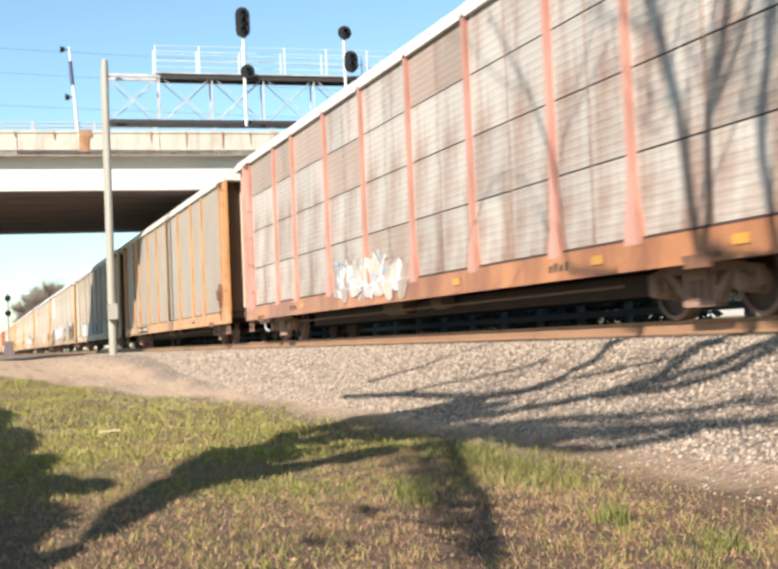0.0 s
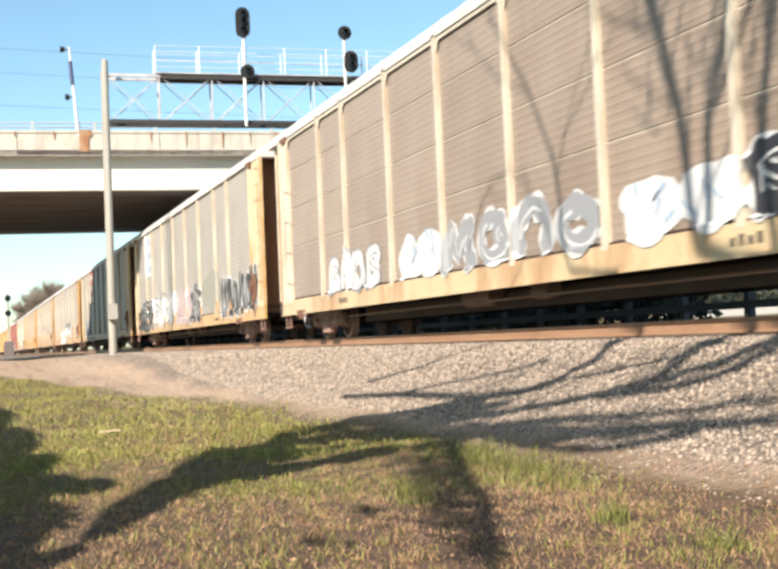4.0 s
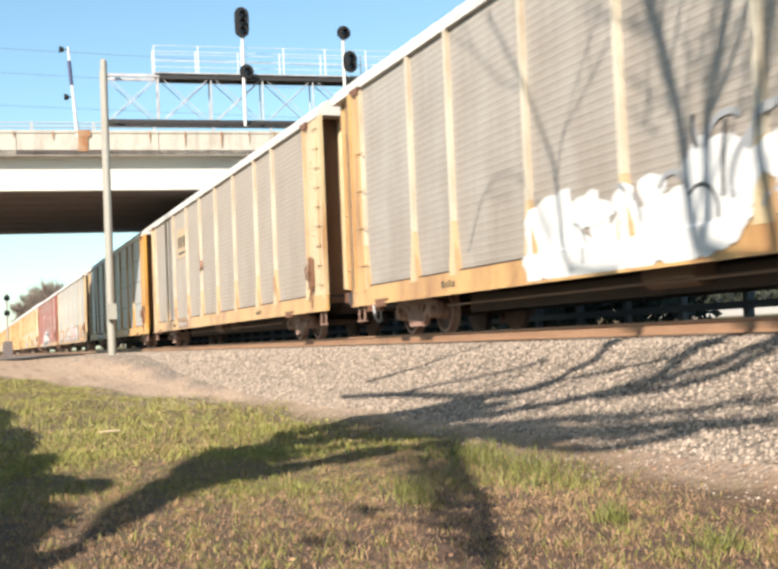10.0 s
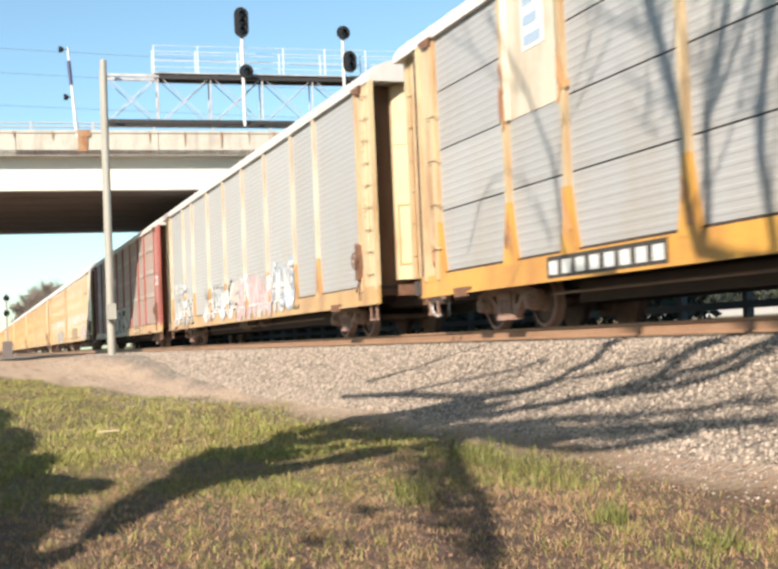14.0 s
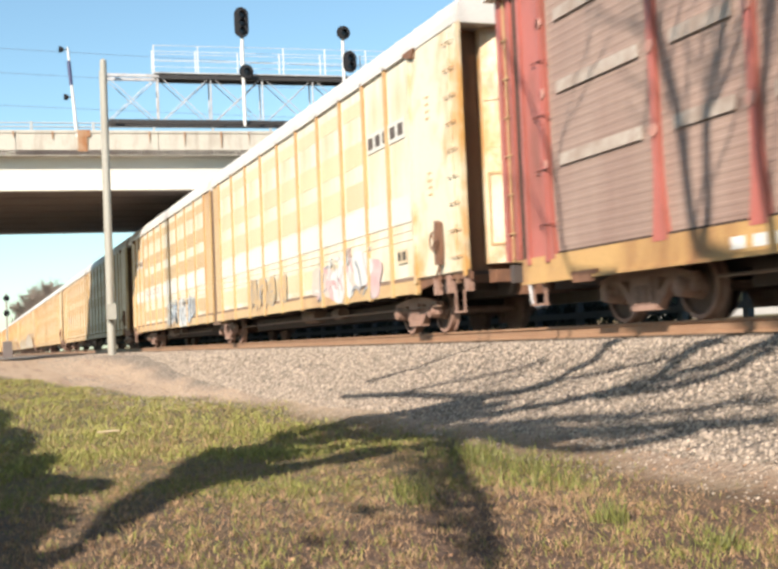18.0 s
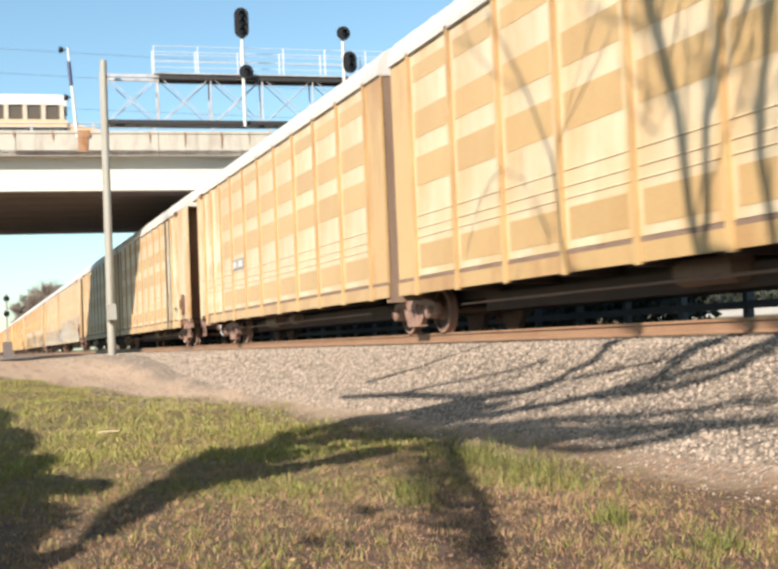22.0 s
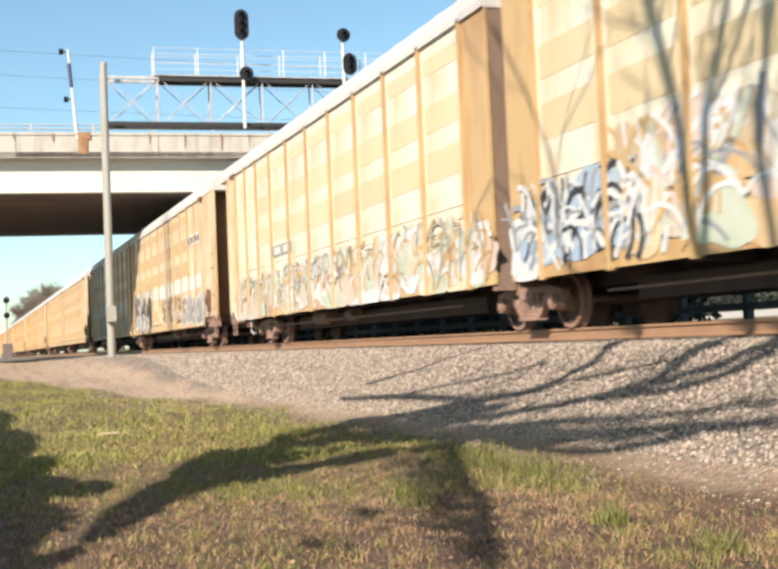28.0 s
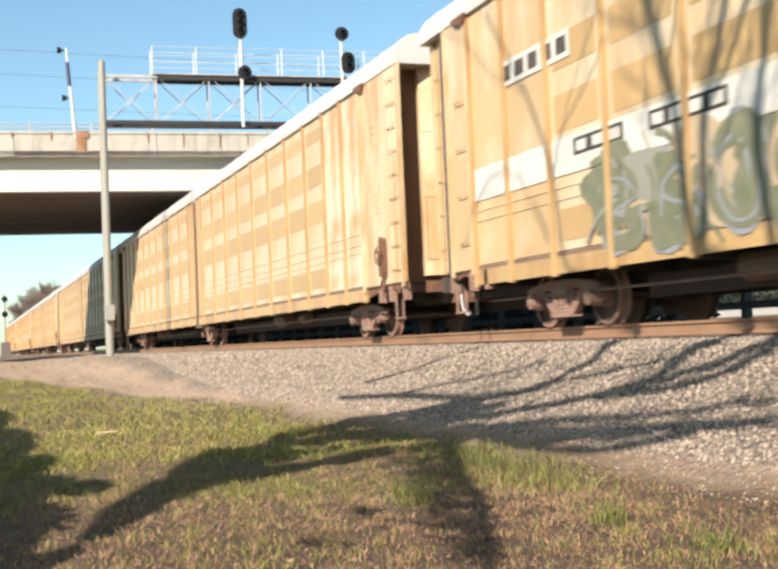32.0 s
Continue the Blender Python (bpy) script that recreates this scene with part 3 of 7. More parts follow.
def radial_door(car, e, mat):
    """The bulging pair of end doors between the corner posts: curved skin, hatch, lock rods and the dark recess beside them."""
    def bulge(y):
        return e - 0.34 * (abs(y) / 0.92) ** 2.2
    z0, z1 = SILL1 + 0.12, EAVE + 0.25
    bm = bmesh.new()
    ys = [-0.92 + 1.84 * i / 24 for i in range(25)]
    lo, hi = [bm.verts.new((bulge(y), y, z0)) for y in ys], [bm.verts.new((bulge(y), y, z1)) for y in ys]
    back = [bm.verts.new((e - 0.5, y, z)) for y, z in ((-0.92, z0), (0.92, z0), (0.92, z1), (-0.92, z1))]
    for i in range(24):
        bm.faces.new((lo[i], lo[i + 1], hi[i + 1], hi[i]))
    bm.faces.new((lo[0], hi[0], back[3], back[0]))
    bm.faces.new((lo[-1], hi[-1], back[2], back[1]))
    bm.faces.new(lo + [back[1], back[0]])
    bm.faces.new(hi + [back[2], back[3]])
    door = part("end_door", bm, mat, car, "curved end door with a small hatch")
    # back plate coloured dark for the shade beside the bulging door
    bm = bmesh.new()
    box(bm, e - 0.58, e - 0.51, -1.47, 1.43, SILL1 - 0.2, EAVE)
    part("door_recess", bm, M["end_shade"], car, "recess beside the end door, coloured dark as shade")

    def strip(bm, y0, y1, za, zb, out, slot=0):
        v = [bm.verts.new((bulge(y) + d, y, z)) for y, d, z in ((y0, -0.01, za), (y0, out, za), (y0, out, zb), (y0, -0.01, zb), (y1, -0.01, za), (y1, out, za), (y1, out, zb), (y1, -0.01, zb))]
        for f in ((0, 1, 2, 3), (7, 6, 5, 4), (1, 5, 6, 2), (0, 4, 5, 1), (3, 2, 6, 7)):
            bm.faces.new([v[i] for i in f]).material_index = slot
    bm = bmesh.new()
    for y0, y1, za, zb in ((-0.89, -0.87, 1.5, 2.75), (-0.63, -0.61, 1.5, 2.75), (-0.89, -0.61, 2.72, 2.76), (-0.89, -0.61, 1.47, 1.51)):
        strip(bm, y0, y1, za, zb, 0.03)
    part("hatch_frame", bm, M["ochre_post"], door)
    for y0, y1, za, zb, out in ((-0.88, -0.64, 2.95, 2.99, 0.012), (-0.88, -0.64, 3.07, 3.11, 0.012), (-0.88, -0.64, 3.19, 3.23, 0.012), (-0.9, -0.55, 4.02, 4.08, 0.03)):
        bm = bmesh.new()
        strip(bm, y0, y1, za, zb, out)
        part("door_rib", bm, mat, door)
    bm = bmesh.new()
    for y in (-0.56, -0.42):
        rod(bm, (bulge(y) + 0.04, y, z0), (bulge(y) + 0.04, y, z1), 0.014, n=6)
    for i in range(7):
        z = z0 + 0.5 + i * 0.56
        rod(bm, (bulge(-0.6) + 0.05, -0.62, z), (bulge(-0.36) + 0.05, -0.36, z), 0.012, n=5)
    part("lock_rod", bm, M["ochre_post"], door, "rusty lock rods")


def end_block(car, length, s, w, mat, cut=0.0, door=None):
    """The closed end of the rack; cut: how much shorter the side is there. The leading end has a ladder and curved
    doors, the trailing one a dark strip for the shade at the corner and grab irons.
    """
    e, w = s * (length / 2 - cut), w - cut
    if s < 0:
        # flush dark strip stands in for a shaded recess at the corner
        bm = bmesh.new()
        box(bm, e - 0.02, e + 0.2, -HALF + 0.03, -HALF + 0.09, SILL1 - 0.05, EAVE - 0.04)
        part("corner_strip", bm, M["joint_shade"], car, "brown-black strip standing for shade at the corner")
        e, w = e + 0.2, w - 0.2
    lo, hi = sorted((e, e - s * w))
    bm = bmesh.new()
    box(bm, lo, hi, -HALF + 0.02, -HALF + 0.08, SILL1, EAVE)
    skin = part("end_skin", bm, mat, car)
    for k, d in ((e - s * 0.05, 0.05), (e - s * (w - 0.06), 0.06)):
        bm = bmesh.new()
        box(bm, k - d, k + d, -HALF - 0.02, -HALF + 0.018, SILL1 - 0.1, EAVE - 0.06)
        part("corner_post", bm, mat, car)
    bm = bmesh.new()
    k = e - s * (w - 0.2)
    prism(bm, [(k - 0.3, EAVE - 0.02), (k + 0.3, EAVE - 0.02), (k + 0.2, EAVE - 0.2), (k - 0.15, EAVE - 0.12)], -HALF - 0.05, -HALF + 0.02)
    part("roof_bracket", bm, M["brake"], car)
    bm = bmesh.new()
    box(bm, lo + 0.02, hi - 0.02, -HALF + 0.06, -HALF + 0.09, SILL1 - 0.04, SILL1 + 0.02)
    part("sill_gap", bm, M["seam"], car)
    if s > 0:
        ladder(car, e, s, -HALF, mat)
        radial_door(car, e, door or mat)
        def slot():
            bm = bmesh.new()
            box(bm, -0.09, 0.09, -HALF + 0.012, -HALF + 0.022, 0, 0.035)
            return mesh_of("vent_slot", bm, M["ochre_post"])
        for k in range(8):
            part("vent_slot", cached(CACHE, "vent_slot", slot), None, skin, at=(e - w * 0.62, 0, (2.5, 3.9)[k // 4] + 0.13 * (k % 4)))
        return
    # the trailing door's colour carries the shade of the gap
    part("end_door", corrugated_door(e, s, SILL1, EAVE + 0.1, 0.06), M["end_shade"], car, "ribbed end door, coloured dark as shade")
    reach = e - (cut - 0.25)
    bm = bmesh.new()
    prism(bm, [(reach, SILL1 + 0.05), (e - 0.1, SILL1 + 0.05), (e - 0.1, EAVE - 0.03), (reach, EAVE - 0.03)], -HALF + 0.2, HALF - 0.2)
    tail = part("tail_door", bm, mat, car, "outer end door set in from the side")
    for k, name in ((0.18, "door_post"), (0.52, "door_post"), (0.34, "lock_rod")):
        bm = bmesh.new()
        if name == "lock_rod":
            rod(bm, (reach + k, -HALF + 0.17, SILL1), (reach + k, -HALF + 0.17, EAVE - 0.1), 0.018, n=6)
            for i in range(6):
                rod(bm, (reach + k - 0.12, -HALF + 0.165, 1.5 + 0.62 * i), (reach + k + 0.12, -HALF + 0.165, 1.5 + 0.62 * i), 0.013, n=5)
        else:
            box(bm, reach + k - 0.045, reach + k + 0.045, -HALF + 0.16, -HALF + 0.204, SILL1 + 0.02, EAVE - 0.05)
        part(name, bm, M["ochre_post"] if name == "lock_rod" else mat, tail)
    for z in (1.5, 2.3, 3.1, 3.9):
        bm = bmesh.new()
        rod(bm, (e + 0.45, -HALF - 0.04, z), (e + 0.85, -HALF - 0.04, z), 0.011, n=5)
        for k in (0.45, 0.85):
            rod(bm, (e + k, -HALF - 0.04, z), (e + k, -HALF + 0.03, z), 0.011, n=5)
        part("grab_iron", bm, mat, car)


STD_POSTS = (1.5, 4.75, 6.85, 9.75, 12.55, 15.35, 18.05, 20.95, 22.85, 25.7)
END_DOORS = {"yellow": "yellow", "buff_end": "yellow", "cream": "cream", "white_post": "white_post", "red": "red", "pink_red": "cream", "orange": "white_post", "bright_yellow": "cream"}
TAIL = 1.4     # how much shorter the sides are at the trailing end


def autorack(near, label, panel, post, sill, end, roof="roof", seams=(), arch=False, flare=0.15, dashes=False, odd=(), post_top="", nose=0.0, rear="", split=False, seam_mat="seam"):
    """A single-unit auto carrier; near: how far its leading corner lies along the train."""
    L = 28.0
    car = tagged(new("autorack_car"), label, "railcar", "cars of the passing train")
    car["start"] = near - L / 2
    part("roof", cached(CACHE, ("roof", L, roof, nose), lambda: roof_mesh(L, M[roof], nose, 0.4)), None, car)
    bm = bmesh.new()
    box(bm, -L / 2 + TAIL, L / 2 - nose, -HALF + 0.005, -HALF + 0.07, SILL0, SILL1)
    box(bm, -L / 2 + TAIL, L / 2 - nose, -HALF - 0.03, -HALF + 0.04, SILL0 - 0.012, SILL0 + 0.03)
    part("side_sill", bm, M[sill], car)
    bm = bmesh.new()
    box(bm, -L / 2 + 2.5, L / 2 - 1.6, -HALF + 0.03, -HALF + 0.06, SILL1 - 0.01, SILL1 + 0.035)
    part("sill_gap", bm, M["joint_shade"], car)
    pm = cached(CACHE, ("post", post, flare, post_top), lambda: post_mesh(M[post], flare, SILL1 - 0.06, EAVE + 0.02, top=M[post_top] if post_top else None))
    for s in STD_POSTS:
        part("post", pm, None, car, at=(L / 2 - s, 0, 0))
    cuts = (SILL1 + 0.02, *seams, EAVE - 0.02)
    for i, (a, b) in enumerate(zip(STD_POSTS, STD_POSTS[1:])):
        w = round(b - a, 2)
        for j, (z0, z1) in enumerate(zip(cuts, cuts[1:])):
            gap = 0.03 if seams else 0
            skin = "galv_stain" if (i, j) in odd else panel
            n = 2 if split else 1
            me = cached(CACHE, ("panel", skin, w, z0, z1, n), lambda: mesh_of("side_panel", ripple_panel(w / n - (0.035 if split else 0), z0 + gap, z1), M[skin]))
            for k in range(n):
                part("side_panel", me, None, car, at=(L / 2 - b + k * w / n, -1.44, 0))
    if seams:
        bm = bmesh.new()
        for z in seams:
            box(bm, -L / 2 + 2.3, L / 2 - 1.5, -1.425, -1.415, z - 0.06, z + 0.1)
        part("seam_backing", bm, M[seam_mat], car)
    if split:
        for a, b in zip(STD_POSTS, STD_POSTS[1:]):
            bm = bmesh.new()
            x = L / 2 - (a + b) / 2
            box(bm, x - 0.06, x + 0.03, -1.427, -1.417, SILL1 + 0.05, EAVE - 0.05)
            part("upright_seam", bm, M["rust_sill"], car)
    if dashes:
        bm = bmesh.new()
        rod(bm, (0, -0.02, 0), (0, 0, 0), 0.085, n=10)
        boss = mesh_of("post_boss", bm, M["pink_red"])
        for z in (2.3, 3.35, 4.4):
            for a, b in zip(STD_POSTS, STD_POSTS[1:]):
                w = round(b - a - 0.7, 2)

                def band():
                    bm = bmesh.new()
                    box(bm, 0, w, 0, 0.016, 0, 0.17)
                    return mesh_of("white_band", bm, M["worn_white"])
                part("white_band", cached(CACHE, ("band", w), band), None, car, at=(L / 2 - b + 0.35, -1.476, z))
            for a in STD_POSTS:
                part("post_boss", boss, None, car, at=(L / 2 - a, -HALF, z + 0.05))
    if arch:
        for a, b in zip(STD_POSTS, STD_POSTS[1:]):
            w = round(b - a - 0.12, 2)

            def head():
                bm = bmesh.new()
                for c, d in ((0, 1), (w, -1)):
                    v = [bm.verts.new((c, 0, EAVE))]
                    for k in range(6):
                        u = k * math.pi / 10
                        v.append(bm.verts.new((c + d * 0.45 * (1 - math.sin(u)), 0, EAVE - 0.45 * (1 - math.cos(u)))))
                    bm.faces.new(v)
                box(bm, 0, w, -0.002, 0.02, EAVE - 0.12, EAVE)
                return mesh_of("arched_head", bm, M[post])
            part("arched_head", cached(CACHE, ("arch", post, w), head), None, car, at=(L / 2 - b + 0.06, -1.49, 0))
    for s in (1, -1):
        end_block(car, L, s, 1.5 if s > 0 else 2.3, M[rear if rear and s < 0 else end], nose if s > 0 else TAIL, M[END_DOORS[end]])
        bm = bmesh.new()
        x = s * 10.7
        box(bm, x - 0.35, x + 0.35, -HALF - 0.035, -HALF + 0.02, SILL0 + 0.02, SILL0 + 0.09)
        box(bm, x - 0.28, x + 0.22, -HALF - 0.05, -HALF + 0.01, SILL0 - 0.07, SILL0 + 0.03)
        part("jacking_pad", bm, M["brake"], car)
        for k in range(4):
            bm = bmesh.new()
            box(bm, s * (7.0 + k * 0.16) - 0.045, s * (7.0 + k * 0.16) + 0.045, -HALF - 0.001, -HALF + 0.008, SILL0 + 0.12, SILL0 + 0.22 + 0.03 * (k % 2))
            part("stencil_mark", bm, M["seam"], car)
    hand_brake(car, L / 2 - nose - 1.02)
    underbody(car, L, (-9.98, 9.98), (1, -1), M[sill], nose, TAIL)
    for x in (-9.98, 9.98):
        truck(car, x)
    return car


def articulated_unit(start, length, lead, panel, post, stripe, label, end="buff_end", far="buff_smudge"):
    """Half of a two-unit auto carrier. lead: the half that runs in front; the halves share the middle truck."""
    front, back = (0.45, 0.32) if lead else (0.32, 0.4)
    L = length - front - back
    car = tagged(new("articulated_autorack"), label, "railcar", "cars of the passing train")
    car["start"] = start - front - L / 2
    s = 1 if lead else -1
    car["closed_end"] = s
    cut = 0.0 if lead else 1.3
    part("roof", cached(CACHE, ("roof", L, lead), lambda: roof_mesh(L, M["roof"], 0.0, cut * 0.3, TALL_ROOF)), None, car)
    bm = bmesh.new()
    lo, hi = sorted((-s * L / 2, s * (18.7 - L / 2)))
    box(bm, lo, hi, -HALF + 0.03, -HALF + 0.08, SILL0 + 0.1, SILL1 - 0.03)
    part("side_sill", bm, M[post], car)
    bm = bmesh.new()
    lo, hi = sorted((s * (18.7 - L / 2), s * (L / 2 - cut)))
    prism(bm, [(lo, SILL1 - 0.03), (hi, SILL1 - 0.03), (hi, SILL0 + 0.22), ((lo + hi) / 2, SILL0 + 0.3), (lo, SILL0 + 0.16)], -HALF + 0.07, -HALF + 0.13)
    part("end_bolster", bm, M["brake"], car, "dark rusty end bolster")
    for k in (0.12, 0.9, 1.5):
        bm = bmesh.new()
        x = s * (L / 2 - cut - k)
        box(bm, x - 0.06, x + 0.06, -HALF + 0.03, -HALF + 0.16, SILL0 + 0.02, SILL1 - 0.04)
        part("jacking_pad", bm, M["wheel"], car)
    bm = bmesh.new()
    box(bm, -L / 2 + cut, L / 2, -HALF + 0.045, -HALF + 0.07, SILL1 - 0.03, SILL1 + 0.04)
    part("sill_gap", bm, M["joint_shade_grime"], car)
    inner = 1.0
    posts = [inner + d for d in (0, 1.92, 3.84, 5.76, 7.68, 9.6, 11.5, 13.3, 14.9, 16.3, 17.6)]
    pm = cached(CACHE, ("apost", post), lambda: post_mesh(M[post], 0.012, SILL0 + 0.07, EAVE + 0.02, 0.055))
    tone = "screen_pale" if panel == "buff_pale" and (lead or not stripe) else "screen"
    rows = ((1.22, 1.68), (2.77, 3.32), (3.68, 4.18), (4.74, 5.06))

    def bay(w, skin):
        bm = bmesh.new()
        prof = [(SILL1 + 0.05, 0)]
        for z in (1.8, 1.97, 2.2):
            prof += [(z, 0), (z + 0.008, -0.014), (z + 0.022, -0.014), (z + 0.03, 0)]
        prof += [(EAVE - 0.01, 0), (EAVE - 0.01, 0.03), (SILL1 + 0.05, 0.03)]
        a = [bm.verts.new((0, y, z)) for z, y in prof]
        b = [bm.verts.new((w, y, z)) for z, y in prof]
        for i in range(len(prof)):
            j = (i + 1) % len(prof)
            bm.faces.new((a[i], a[j], b[j], b[i]))
        bm.faces.new(a)
        bm.faces.new(b)
        return mesh_of("side_panel", bm, M[skin])

    def sheet(name, x0, x1, z0, z1, mat):
        bm = bmesh.new()
        box(bm, x0, x1, -0.005, 0.002, z0, z1)
        return mesh_of(name, bm, M[mat])
    for i, x in enumerate(posts):
        part("post", pm, None, car, at=(s * (x - L / 2), 0, 0))
        if i:
            w = round(x - posts[i - 1], 2)
            skin = far if i > 8 and (panel == "buff" or far == "buff_washed") else panel
            me = cached(CACHE, ("bay", skin, w), lambda: bay(w, skin))
            pn = part("side_panel", me, None, car, at=(min(s * (x - L / 2), s * (posts[i - 1] - L / 2)), -1.46, 0))
            if i <= 8:
                for z0, z1 in rows:
                    part("screen", cached(CACHE, ("screen", w, z0, tone), lambda: sheet("screen", 0.16, w - 0.2, z0, z1, tone)), None, pn)
            if stripe:
                part("stripe", cached(CACHE, ("stripe", w), lambda: sheet("stripe", 0, w, 2.15, 2.68, "stripe")), None, pn, at=(0, -0.012, 0))
    e = -s * L / 2
    bm = bmesh.new()
    lo, hi = sorted((e, e + s * (inner - 0.02)))
    box(bm, lo, hi, -1.47, -1.42, SILL1, EAVE)
    part("inner_end", bm, M[post], car)
    # the wall's brown includes the shade between the two halves
    part("end_door", corrugated_door(e, -s, SILL0, EAVE + 0.1, 0.02), M["joint_shade_grime"], car, "brown ribbed end wall")
    w = L - posts[-1]
    end_block(car, L, s, w, M[end], cut)
    if lead:
        hand_brake(car, L / 2 - 1.05)
    centres = (s * (L / 2 - (3.6 if lead else 4.55)), -s * (L / 2 - 0.5))
    underbody(car, L, centres, (s,), M[post], 0.0, cut)
    truck(car, centres[0])
    if lead:
        truck(car, -L / 2 - 0.32)
    return car


# ---------- lettering, plates and spray paint ----------
def settle(bm, car):
    """Paint lies on the recessed panels, on the sill and on the closed end, and wraps over the posts between them."""
    if "closed_end" in car:
        for v in bm.verts:
            v.co.y += 0.02 if v.co.x * car["closed_end"] > 8.08 else min(0.052, 0.03 + 0.013 * (v.co.z - 0.75))
        return
    xs, zs = [v.co.x for v in bm.verts], [v.co.z for v in bm.verts]
    posts = [14 - a for a in STD_POSTS]
    for a in posts:
        for d in (-0.16, -0.075, 0.075, 0.16):
            if min(xs) < a + d < max(xs):
                bmesh.ops.bisect_plane(bm, geom=[*bm.verts, *bm.edges, *bm.faces], plane_co=(a + d, 0, 0), plane_no=(1, 0, 0))
    for z in (1.06, 1.12):
        if min(zs) < z < max(zs):
            bmesh.ops.bisect_plane(bm, geom=[*bm.verts, *bm.edges, *bm.faces], plane_co=(0, 0, z), plane_no=(0, 0, 1))
    for v in bm.verts:
        if v.co.z > 1.09 and posts[-1] < v.co.x < posts[0] and min(abs(v.co.x - a) for a in posts) > 0.12:
            v.co.y += 0.078
        elif v.co.x > posts[0] + 0.1 and v.co.z > 1.09:
            v.co.y += 0.02


def plate(car, x0, x1, z0, z1, back, ink, bars, label, y=-HALF - 0.012, name="number_plate", upright=False):
    """A painted patch with rows or columns of bars in place of writing."""
    bm = bmesh.new()
    box(bm, x0, x1, y, y + 0.01, z0, z1)
    settle(bm, car)
    board = part(name, bm, M[back], car, label)
    h = z1 - z0
    for k in range(bars):
        bm = bmesh.new()
        if upright:
            w = (x1 - x0) / bars
            box(bm, x0 + w * (k + 0.18), x0 + w * (k + 0.82), y - 0.004, y + 0.002, z0 + h * 0.2, z1 - h * 0.2)
        else:
            w = h / bars
            r = x1 - (x1 - x0) * (0.12 + 0.14 * ((k * 7) % 3))
            box(bm, x0 + (x1 - x0) * 0.08, r, y - 0.004, y + 0.002, z0 + w * (k + 0.22), z0 + w * (k + 0.76))
        settle(bm, car)
        part("writing_bar", bm, M[ink], board)


STROKES = (((0.9, 0.85), (0.5, 1), (0.1, 0.8), (0.3, 0.55), (0.75, 0.42), (0.9, 0.18), (0.5, 0), (0.1, 0.12)),
           ((0.05, 0), (0.1, 0.6), (0.35, 0.98), (0.65, 0.98), (0.9, 0.6), (0.95, 0)),
           ((0.5, 1), (0.1, 0.75), (0.05, 0.3), (0.4, 0), (0.85, 0.15), (0.95, 0.6), (0.7, 0.95), (0.45, 0.98)),
           ((0.1, 1), (0.12, 0.3), (0.45, 0), (0.85, 0.1), (0.95, 0.6), (0.9, 1)),
           ((0, 0), (0.18, 1), (0.45, 0.3), (0.7, 1), (0.95, 0)),
           ((0.1, 0), (0.1, 1), (0.7, 0.95), (0.85, 0.7), (0.3, 0.5), (0.9, 0.35), (0.75, 0.02), (0.15, 0)))
TICKS = (((0.1, 0.5), (0.5, 0.56), (0.9, 0.45)), ((0.15, 0.95), (0.1, 0.5), (0.05, 0)), ((0.9, 0.9), (0.6, 0.5), (0.95, 0.1)))


def curved(points, steps=4):
    """A smooth run of points through the given ones."""
    p = [Vector(points[0])] + [Vector(q) for q in points] + [Vector(points[-1])]
    out = []
    for a, b, c, d in zip(p, p[1:], p[2:], p[3:]):
        for i in range(steps):
            t = i / steps
            out.append(0.5 * (2 * b + (c - a) * t + (2 * a - 5 * b + 4 * c - d) * t * t + (3 * b - a - 3 * c + d) * t ** 3))
    return out + [p[-1]]


